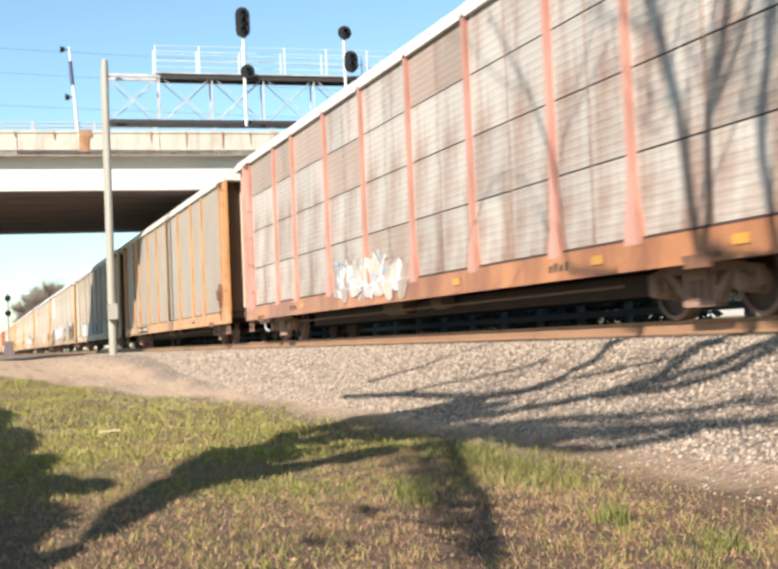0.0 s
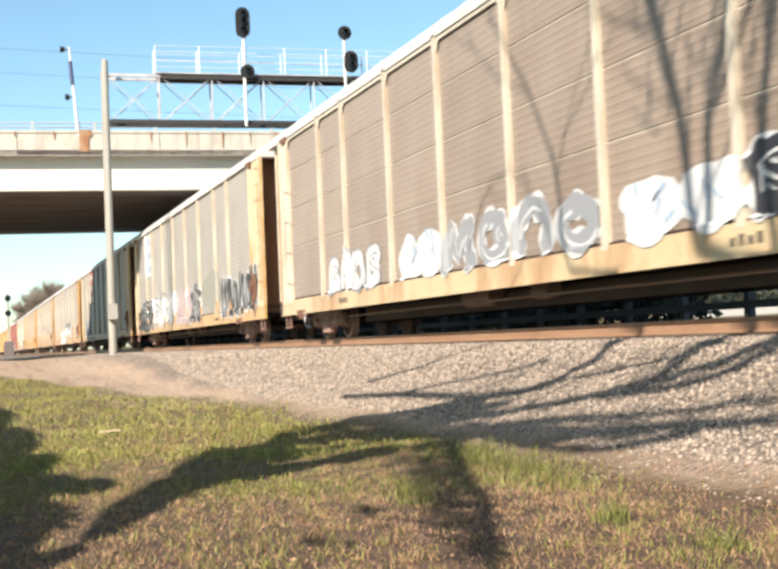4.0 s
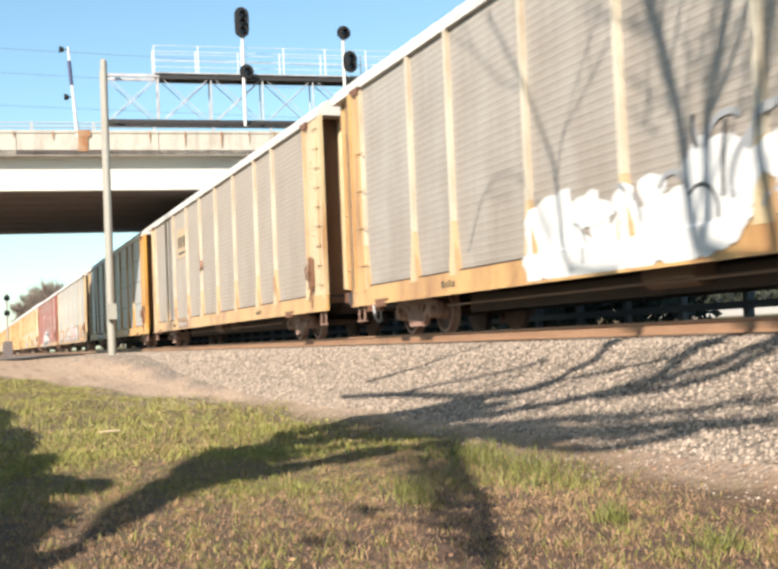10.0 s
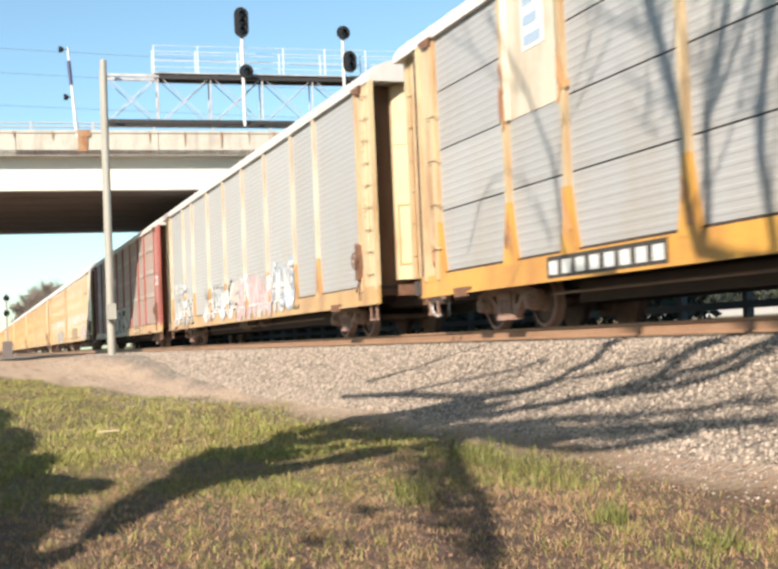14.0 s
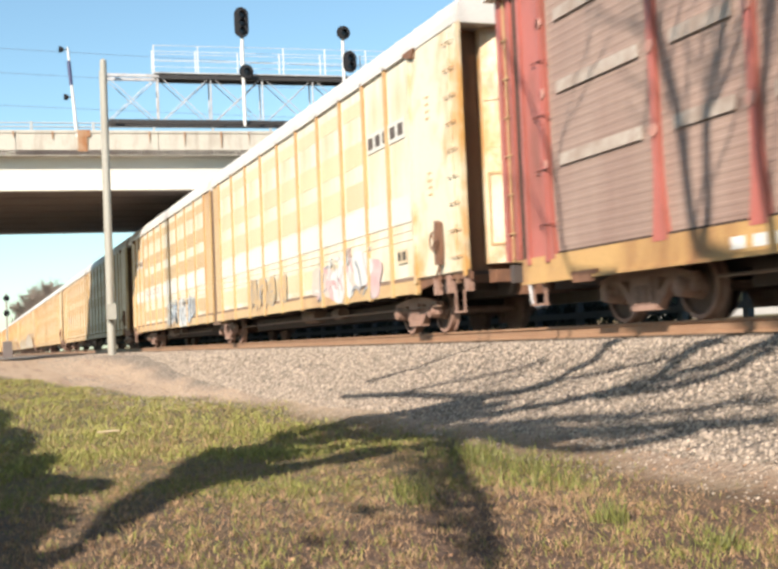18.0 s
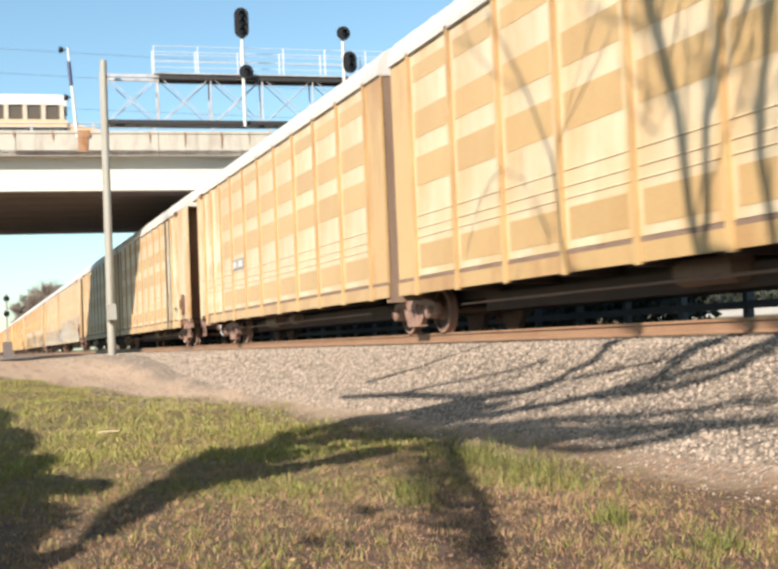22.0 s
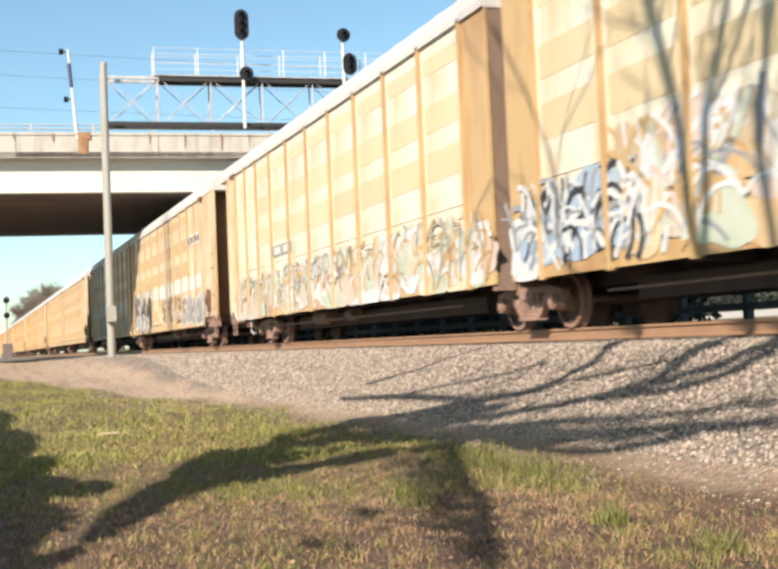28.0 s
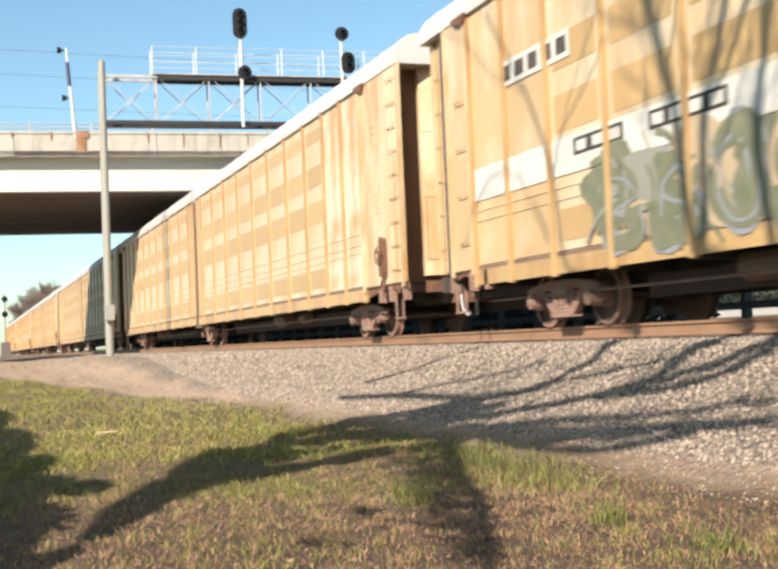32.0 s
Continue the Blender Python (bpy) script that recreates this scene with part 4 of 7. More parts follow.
def graffiti(car, x0, x1, z0, z1, fill, stroke, letters, seed, label, outline=None, bold=0.07, soft=False):
    """A run of sprayed strokes that overlap like letters but spell nothing; soft: rounded patches instead."""
    rnd = random.Random(seed)
    bm = bmesh.new()
    w = (x1 - x0) / letters
    y = -HALF - 0.012

    def capsule(a, b, r, yy, slot):
        a, b = Vector(a), Vector(b)
        d = (b - a).normalized()
        q = Vector((-d.y, d.x))
        pts = []
        for c, s0 in ((b, 1), (a, -1)):
            for k in range(5):
                u = -math.pi / 2 + math.pi * k / 4
                pts.append(c + d * s0 * r * math.cos(u) * 0.8 + q * -s0 * r * math.sin(u) * -1)
        f = bm.faces.new([bm.verts.new((p.x, yy, p.y)) for p in pts])
        f.material_index = slot

    def ribbon(pts, r, yy, slot):
        """A brush stroke that swells and thins along its run, with rounded ends."""
        n, left, right = len(pts), [], []
        for i, p in enumerate(pts):
            d = (pts[min(i + 1, n - 1)] - pts[max(i - 1, 0)]).normalized()
            q = Vector((-d.y, d.x)) * r * (0.88 + 0.2 * math.sin(i * 0.9 + r * 40))
            for row, c in ((left, p + q), (right, p - q)):
                row.append(bm.verts.new((c.x, yy - 0.00012 * i, min(max(c.y, z0 - 0.02), z1 + 0.05))))
        for i in range(n - 1):
            bm.faces.new((left[i], left[i + 1], right[i + 1], right[i])).material_index = slot
        for i, s0 in ((0, -1), (n - 1, 1)):
            d = (pts[min(i + 1, n - 1)] - pts[max(i - 1, 0)]).normalized() * s0
            q = Vector((-d.y, d.x))
            cap = [bm.verts.new((pts[i].x + r * 0.9 * (d.x * math.cos(u) + q.x * math.sin(u)), yy - 0.00012 * i, pts[i].y + r * 0.9 * (d.y * math.cos(u) + q.y * math.sin(u)))) for u in (1.2, 0.6, 0, -0.6, -1.2)]
            ends = (left[i], right[i]) if s0 < 0 else (right[i], left[i])
            bm.faces.new([*cap, *ends]).material_index = slot
    for k in range(letters):
        a0 = z0 + rnd.uniform(0, 0.1) * (z1 - z0)
        a1 = z1 - rnd.uniform(0, 0.22) * (z1 - z0)
        lx = x0 + w * k + 0.16 * w
        hw, hh = w * 0.72, a1 - a0
        dy = -0.0012 * (k % 3)
        if soft:
            pts = []
            ph = rnd.uniform(0, 6)
            for i in range(22):
                u = i * math.tau / 22
                q = 1 + 0.1 * math.sin(3 * u + ph) + 0.08 * math.sin(5 * u + 2 * ph) + rnd.uniform(-0.06, 0.06)
                pts.append((x0 + w * (k + 0.5) + w * 0.62 * math.cos(u) * q, (a0 + a1) / 2 + hh * 0.52 * math.sin(u) * q))
            bm.faces.new([bm.verts.new((px, y + dy, pz)) for px, pz in pts]).material_index = 0
            for j in range(5):
                c = (x0 + w * (k + rnd.uniform(0.2, 0.8)), a0 + hh * rnd.uniform(0.2, 0.8))
                capsule(c, (c[0] + rnd.uniform(-0.3, 0.3) * w, min(c[1] + rnd.uniform(0.1, 0.4) * hh, a1)), bold * rnd.uniform(0.3, 0.75), y - 0.005 + dy, 1)
            continue
        lean = rnd.uniform(-0.12, 0.16)
        r = min(0.2 * hw, 0.17 * hh) * rnd.uniform(0.85, 1.25)
        paths = [rnd.choice(STROKES)] + ([rnd.choice(TICKS)] if rnd.random() < 0.6 else [])
        for j, path in enumerate(paths):
            pts = curved([(lx + hw * (u + lean * v + rnd.uniform(-0.08, 0.08)), a0 + r + (hh - 2 * r) * min(1, max(0, v + rnd.uniform(-0.05, 0.05)))) for u, v in path])
            ribbon(pts, r + bold * 0.75, y + dy + 0.0006 * j, 2 if outline else 1)
            ribbon(pts, r, y - 0.006 + dy + 0.0006 * j, 0)
            ribbon([p + Vector((r * 0.3, -r * 0.25)) for p in pts[2:len(pts) * 2 // 3]], r * 0.16, y - 0.011 + dy + 0.0006 * j, 1)
    settle(bm, car)
    part("graffiti", bm, [M[fill], M[stroke], M[outline or fill]], car, label)


def mural(car, x0, x1, z0, z1, palette, seed, label, patches=26, strokes=50, ink=(), spread=1.0, name="graffiti"):
    """A long sprayed panel of overlapping soft patches and quick strokes in several colours."""
    rnd = random.Random(seed)
    bm = bmesh.new()
    y, h = -HALF - 0.012, z1 - z0
    for k in range(patches):
        cx, cz = x0 + (x1 - x0) * (k + rnd.random()) / patches, z0 + h * (rnd.uniform(0.3, 0.62) if spread == 1 else 0.12 + 0.75 * rnd.random() ** 1.4)
        rx, rz, ph, lean = (x1 - x0) / patches * spread * rnd.uniform(0.8, 1.5), h * rnd.uniform(0.22, 0.4) / (1 if spread == 1 else 1.7), rnd.uniform(0, 6), rnd.uniform(-0.3, 0.3)
        pts = []
        for i in range(20):
            u = i * math.tau / 20
            q = 1 + 0.14 * math.sin(3 * u + ph) + 0.06 * math.sin(5 * u + ph) + rnd.uniform(-0.03, 0.03)
            pz = max(z0, min(z1, cz + rz * math.sin(u) * q))
            pts.append((cx + rx * math.cos(u) * q + lean * (pz - cz), pz))
        bm.faces.new([bm.verts.new((px, y - 0.0007 * (k % 9), pz)) for px, pz in pts]).material_index = rnd.randrange(len(palette))
    for k in range(strokes):
        a = Vector((x0 + (x1 - x0) * rnd.random(), z0 + h * rnd.uniform(0.05, 0.75)))
        turn, r = rnd.uniform(-0.5, 0.5), rnd.uniform(0.018, 0.055)
        d, slot = rnd.uniform(0.6, 2.4), (len(palette) + rnd.randrange(len(ink)) if ink else rnd.randrange(len(palette)))
        for i in range(6):
            b = a + Vector((math.cos(d), math.sin(d))) * h * 0.1
            n = Vector((-math.sin(d), math.cos(d))) * r
            if z0 < b.y < z1:
                v = [bm.verts.new((p.x, y - 0.0075 - 0.0004 * (k % 8), p.y)) for p in (a - n, b - n, b + n, a + n)]
                bm.faces.new(v).material_index = slot
            a, d = b, d + turn
    settle(bm, car)
    part(name, bm, [M[p] for p in (*palette, *ink)], car, label)


def words(car, text, x0, z, size, mat, label, y, bold, squeeze):
    cu = bpy.data.curves.new("graffiti", "FONT")
    cu.body, cu.size, cu.offset, cu.extrude, cu.space_character = text, size, bold, 0.002, 1.1
    ob = new("graffiti", cu)
    flat = bpy.data.meshes.new_from_object(ob)
    bpy.data.objects.remove(ob)
    bm = bmesh.new()
    bm.from_mesh(flat)
    bpy.data.meshes.remove(flat)
    bm.transform(Matrix.Translation((x0, y, z)) @ pose(0, 0, 0, 90) @ Matrix.Diagonal((squeeze, 1, 1, 1)))
    settle(bm, car)
    part("graffiti", bm, mat, car, label)


CARS = []


def single(k, *a, **b):
    CARS.append(autorack(-36.4 - 28.6 * (k - 1) - 0.3, *a, **b))
    return CARS[-1]


# x in a car runs forward; its leading corner is at +14
c = single(0, "auto carrier with stained grey panels and bleached red posts", "galv_rose", "pink_red", "rust_sill", "pink_red", seams=(2.15, 3.25, 4.3), flare=0.16, split=True, odd=((8, 3), (7, 3), (6, 3), (5, 2), (3, 3), (4, 0), (0, 3)))
mural(c, -3.5, 1.0, 0.7, 1.75, ("worn_white", "g_white", "galv_rose", "g_pale_pink"), 3, "smudged white sprayed patch", 16, 40, ("g_white", "galv_rose", "g_blue", "g_white"))
for x in (-6.5, 3.4, 8.2, 11.3):
    plate(c, x, x + 0.3, 0.8, 0.92, "bright_yellow", "white", 0, "small yellow reflector", name="reflector")
c = single(1, "auto carrier with tan weathered panels and orange posts and ends", "galv_gold", "orange", "orange", "orange", flare=0.2, nose=0.45, post_top="yellow")
plate(c, -7.6, -4.5, 0.7, 1.0, "seam", "white", 0, "black plate with white bars and a yellow patch")
for x, w, h, ink in ((-7.4, 0.2, 0.14, "white"), (-7.1, 0.2, 0.14, "white"), (-6.8, 0.2, 0.14, "white"), (-6.15, 0.5, 0.1, "bright_yellow"), (-5.5, 0.2, 0.14, "white"), (-5.2, 0.2, 0.14, "white"), (-4.9, 0.2, 0.14, "white")):
    plate(c, x, x + w, 0.85 - h / 2 + 0.01, 0.85 + h / 2 + 0.01, ink, ink, 0, "worn painted bar", y=-HALF - 0.018)
plate(c, -9.7, -8.5, 0.74, 0.96, "cream", "cream", 0, "pale patch on the sill", name="paint_patch")
plate(c, -8.8, -7.0, 3.42, 5.3, "orange", "orange", 0, "orange sign panel with faded red bars", name="sign_panel")
plate(c, -8.6, -7.15, 4.15, 5.05, "orange", "pink_red", 6, "faded red bars on the orange panel", y=-HALF - 0.018, name="sign_panel", upright=True)
c = single(2, "auto carrier with brown panels and arched off-white frames", "galv_brown", "white_post", "cream", "white_post", arch=True, flare=0.02, seams=(2.4, 3.4, 4.4), seam_mat="white_post")
for a, b, f, s_, q in ((-8.5, -4.8, "g_white", "g_grey", 5), (-3.6, -1.5, "g_white", "g_blue", 6), (-1.4, 4.2, "g_grey", "g_white", 7), (4.7, 7.2, "g_white", "g_blue", 8), (7.3, 9.2, "g_black", "g_white", 9)):
    graffiti(c, a, b, 0.95, 2.05, f, s_, 4 if q in (5, 7) else 2, q, "patch of sprayed shapes", bold=0.06, soft=q in (6, 8))
c = single(3, "auto carrier with grey ribbed panels and long black and white graffiti", "galv_tan", "cream", "yellow", "buff_end", post_top="white_post")
plate(c, -8.75, -7.05, 3.3, 5.2, "white", "g_blue", 3, "white sign panel with pale blue bars", name="sign_panel")
mural(c, -11.4, -7.2, 0.72, 2.15, ("g_black",), 18, "black sprayed patch", 16, 6, ("g_grey",), 2.4)
graffiti(c, -11.5, -7.1, 0.75, 2.25, "g_black", "g_white", 4, 11, "black sprayed shapes with white edges", outline="g_white")
mural(c, -7.1, -0.9, 0.72, 2.4, ("g_white",), 12, "big white sprayed patch", 16, 10, ("g_grey",))
graffiti(c, -7.0, -1.2, 0.9, 2.4, "g_white", "g_black", 4, 17, "white letters with thin dark edges", bold=0.05)
graffiti(c, -0.8, 2.2, 0.75, 2.3, "g_pink", "g_white", 4, 13, "pink sprayed shapes")
graffiti(c, 2.0, 4.5, 0.8, 2.3, "g_black", "g_white", 3, 14, "black sprayed shapes with white edges", outline="g_white")
graffiti(c, 4.7, 7.5, 1.1, 2.5, "g_green", "g_green", 1, 15, "dull green painted-over patch", soft=True)
graffiti(c, 7.8, 13.2, 0.82, 2.4, "g_black", "g_white", 6, 16, "black sprayed shapes with white edges", outline="g_white", bold=0.1)
c = single(4, "auto carrier with grey ribbed panels and a red sign panel", "galv_tan", "cream", "yellow", "buff_end", post_top="white_post")
plate(c, -6.4, -4.2, 3.1, 5.25, "sign_red", "g_pale_pink", 3, "red sign panel with white bars", name="sign_panel")
graffiti(c, -10.8, -7.0, 0.9, 2.4, "g_grey", "g_white", 5, 21, "grey sprayed letters with white edges", outline="g_white", bold=0.06)
graffiti(c, -5.5, -4.3, 1.15, 2.2, "g_green", "galv_tan", 1, 23, "pale green sprayed patch", bold=0.05, soft=True)
graffiti(c, 2.0, 6.7, 0.85, 2.05, "g_white", "g_grey", 6, 22, "white sprayed letter shapes", bold=0.07, outline="g_white")
plate(c, -6.2, -4.0, 0.68, 0.97, "white", "seam", 6, "white number plate with dark bars", upright=True)
c = single(5, "auto carrier with grey ribbed panels and orange sill", "galv_tan", "cream", "yellow", "yellow", post_top="white_post")
mural(c, -3.9, 0.9, 0.68, 1.95, ("g_white",), 31, "large white sprayed patch", 70, 3, ("g_grey",), 4.6)
mural(c, 0.2, 4.9, 1.0, 2.45, ("g_white",), 32, "white sprayed shapes with thin dark strokes", 12, 22, ("g_black", "g_black", "g_grey"))
c = single(6, "auto carrier with brown-grey ribbed panels and cream posts", "galv_gold", "cream", "yellow", "cream", flare=0.17, post_top="white_post")
plate(c, -6.3, -4.25, 3.45, 4.6, "g_tan", "seam", 0, "tan sign panel with dark shapes", name="sign_panel")
plate(c, -6.1, -4.45, 3.72, 4.42, "g_tan", "seam", 3, "dark block shapes", y=-HALF - 0.018, upright=True, name="sign_panel")
plate(c, -6.0, -4.5, 3.6, 3.68, "seam", "seam", 0, "dark bar under the blocks", y=-HALF - 0.018, name="sign_panel")
plate(c, -6.2, -4.2, 0.7, 1.0, "joint_shade_grime", "worn_white", 3, "grimy number plate with pale bars", upright=True)
c = single(7, "clean silver auto carrier with bright yellow posts and sill", "galv", "bright_yellow", "bright_yellow", "bright_yellow", seams=(2.15, 3.25, 4.3), flare=0.19, post_top="cream", rear="cream")
plate(c, -8.77, -7.03, 3.25, 5.3, "white_post", "white", 0, "pale cream sign panel", name="sign_panel")
plate(c, -8.2, -7.5, 4.2, 5.1, "white", "g_blue", 3, "small white patch with pale blue bars", y=-HALF - 0.018, name="sign_panel")
plate(c, -7.6, -4.5, 0.68, 1.01, "seam", "white", 8, "dark number plate with white bars", upright=True)
plate(c, 5.4, 7.0, 0.72, 0.99, "bright_yellow", "white", 4, "row of white stencil bars", upright=True)
c = single(8, "silver ribbed auto carrier with pale posts and cream ends", "galv", "yellow", "yellow", "cream", flare=0.15, post_top="white_post", nose=0.45)
graffiti(c, -11.0, -7.2, 0.7, 2.0, "g_white", "g_black", 4, 41, "white sprayed shapes with dark strokes", bold=0.05)
mural(c, -4.9, 0.6, 0.7, 2.05, ("g_white", "g_white", "g_pale_pink", "g_blue"), 42, "white and pale sprayed letters", 14, 40, ("g_grey", "g_black", "g_white"))
graffiti(c, -11.0, -8.6, 2.0, 2.5, "g_white", "g_grey", 3, 45, "small white sprayed marks", bold=0.03)
graffiti(c, 0.3, 4.6, 0.7, 2.15, "g_pink", "g_white", 5, 43, "pink and white sprayed shapes")
graffiti(c, 4.4, 7.2, 0.7, 2.35, "g_white", "g_black", 3, 44, "white and pale blue sprayed shapes", outline="g_blue")
c = single(9, "dull maroon auto carrier with worn white bands and red ends", "maroon", "red", "yellow", "red", dashes=True, flare=0.1)
plate(c, -3.9, -1.5, 3.45, 4.1, "red", "white", 1, "red patch with a white bar", name="sign_panel")
plate(c, 12.65, 13.4, 2.75, 3.12, "white", "red", 2, "small white plate with red bars", upright=True)
mural(c, -5.0, 2.2, 0.68, 1.9, ("g_white", "g_white", "g_yellow", "g_white"), 51, "white sprayed patch behind a word", 16, 10)
words(c, "JERK", -3.5, 0.84, 1.72, M["g_white"], "white edges round a black sprayed word", -HALF - 0.026, 0.14, 1.5)
words(c, "JERK", -3.5, 0.84, 1.72, M["g_black"], "tall black sprayed word with white edges", -HALF - 0.034, 0.025, 1.5)
plate(c, -3.9, -3.0, 1.87, 2.06, "g_black", "g_black", 0, "black sprayed bar", y=-HALF - 0.036, name="graffiti")
plate(c, -4.1, -3.4, 0.8, 1.02, "g_black", "g_black", 0, "black sprayed bar", y=-HALF - 0.036, name="graffiti")
graffiti(c, 2.6, 4.3, 1.3, 2.2, "g_white", "g_grey", 2, 52, "small white sprayed letters", bold=0.04)
plate(c, 5.5, 7.4, 0.69, 0.99, "joint_shade_grime", "cream", 3, "row of white stencil bars", upright=True)
plate(c, -7.5, -4.8, 0.7, 0.93, "yellow", "white", 7, "row of white stencil bars", upright=True)

# rust that runs down from brackets and sign corners
for k, spots in ((7, ((-8.88, 3.1, 4.6), (-6.98, 3.0, 4.3), (-6.95, 1.15, 2.3), (-4.05, 1.1, 1.9), (-8.85, 1.1, 2.0), (13.2, 1.2, 2.4), (-11.9, 1.2, 2.2))), (1, ((-6.95, 1.1, 2.2), (-8.85, 1.1, 2.0), (-8.85, 3.1, 4.2), (-11.8, 1.1, 2.2), (13.1, 1.2, 2.6))),
                 (6, ((-4.05, 1.1, 2.0), (-6.95, 1.1, 1.8), (9.25, 1.1, 2.2), (-1.35, 2.6, 3.9))), (8, ((-4.05, 1.1, 1.9), (9.25, 1.1, 2.2), (7.15, 1.1, 1.7))), (5, ((7.15, 1.1, 2.0), (4.25, 1.1, 1.7), (13.2, 1.2, 3.0))), (4, ((13.1, 1.2, 3.4), (12.8, 3.2, 4.6)))):
    for i, (x, z0, z1) in enumerate(spots):
        mural(CARS[k], x - 0.1, x + 0.1, z0, z1, ("orange", "orange", "rust_sill"), 200 + 10 * k + i, "rust run down the paint", 5, 0, (), 0.9, "rust_stain")

ART = 21.78
ART0 = -293.75
units = [("buff_pale", True), ("buff", False), ("buff", False), ("buff_pale", False), ("buff_rusty", True), ("buff", False), ("buff", False), ("buff_rusty", False), ("buff", True), ("buff", False)]
halves = []
for i, (pn, st) in enumerate(units):
    for j in range(2):
        text = "yellow two-unit auto carrier half, faded buff panels" + (" with a white stripe" if st else " with ochre screens")
        u = articulated_unit(ART0 - ART * (2 * i + j), ART, j == 0, pn, "ochre_post", st, text, "buff_smudge" if i == 0 and j == 0 else "buff_washed" if j and i in (0, 4) else "buff_end", "buff_washed" if j and i in (0, 4) else "buff_pale" if i == 1 and j == 0 else "buff_smudge")
        halves.append(u)
        CARS.append(u)
for k, x in ((0, 5.57), (1, -7.87), (8, 5.47), (9, -6.87)):
    plate(halves[k], x, x + 2.2, 3.8, 4.2, "stripe", "under", 5, "row of dark sign shapes", upright=True, name="sign_panel")
for k, back, ink, text in ((1, "g_grey", "stripe", "pale number plate with a dark frame"), (9, "seam", "stripe", "black number plate with pale bars")):
    plate(halves[k], -4.67, -3.37, 2.38, 2.62, back, ink, 1 if k == 1 else 3, text, upright=True)
    plate(halves[k], -2.77, -1.17, 2.38, 2.62, back, ink, 2 if k == 1 else 4, text, upright=True)
for k in (0, 2, 4, 6):
    plate(halves[k], 7.12, 7.62, 1.38, 1.66, "buff", "seam", 2, "small dark stencil marks", upright=True)
mural(halves[0], 1.4, 5.8, 0.78, 2.0, ("g_white", "g_pale_pink", "g_white", "g_pink"), 61, "pale pink and white sprayed patch", 10, 30, ("g_pink", "g_grey", "g_white"))
graffiti(halves[0], -5.63, -1.33, 0.85, 2.0, "screen", "g_grey", 4, 65, "faded brown sprayed letters", bold=0.03)
mural(halves[1], 1.3, 7.0, 0.72, 1.95, ("g_white", "g_grey", "g_white", "g_blue", "g_black"), 62, "tangled white, grey and black sprayed letters", 12, 90)
mural(halves[6], -7.1, 9.2, 0.74, 2.65, ("g_white", "buff", "g_pale_green", "g_white", "g_pale_pink", "g_tan"), 76, "long pastel sprayed patch in white, green and pink", 110, 320, ("g_white", "g_white", "g_pale_green", "screen", "g_pale_pink", "g_grey"), 2.6)
mural(halves[7], -8.5, 10.3, 0.74, 2.1, ("g_white", "buff", "g_pale_green", "g_pale_pink", "g_white", "buff"), 77, "long pastel sprayed patch in white, green and pink", 130, 340, ("g_white", "screen", "g_pale_green", "g_green", "g_pale_pink", "g_rust"), 2.6)
plate(halves[3], -3.92, -2.27, 2.3, 2.62, "g_grey", "stripe", 2, "white plate with a dark frame", upright=True)
mural(halves[6], -10.3, -6.6, 0.74, 2.2, ("g_white", "buff", "g_blue", "g_white"), 78, "tangled white and grey sprayed letters", 8, 90, ("g_white", "g_white", "g_grey", "g_black"))
plate(halves[7], -3.67, -1.77, 2.36, 2.66, "g_grey", "stripe", 2, "white plate with a dark frame", upright=True)
graffiti(halves[8], 3.9, 8.5, 0.8, 2.1, "g_grey", "g_olive", 5, 81, "grey sprayed letters with thick white edges", bold=0.13, outline="g_white")
mural(halves[8], -1.13, 3.87, 0.95, 2.1, ("screen", "buff"), 82, "faint brown and black sprayed strokes", 5, 170, ("g_rust", "g_rust", "brake", "stripe"))
mural(halves[8], -9.9, -4.43, 0.72, 2.9, ("g_black", "g_black", "g_grey"), 83, "black sprayed patch with thick white strokes", 16, 30, ("g_white", "g_black", "g_black"))
graffiti(halves[8], -9.3, -4.9, 0.8, 1.75, "g_white", "g_black", 4, 86, "white sprayed shapes on the black patch", bold=0.03)
mural(halves[9], -4.4, 3.4, 0.75, 2.5, ("g_olive", "g_green", "g_tan", "g_olive"), 84, "pale green and olive sprayed patch", 12, 30)
graffiti(halves[9], -4.07, 3.13, 0.8, 2.35, "g_olive", "g_grey", 6, 84, "dark green sprayed letters", bold=0.05, outline="g_grey")
mural(halves[9], 4.4, 9.9, 0.78, 2.05, ("g_rust", "screen", "g_rust", "buff_rusty"), 85, "rusty brown and pale green sprayed patch", 46, 120, ("g_green", "g_rust", "g_tan", "screen"), 2.6)

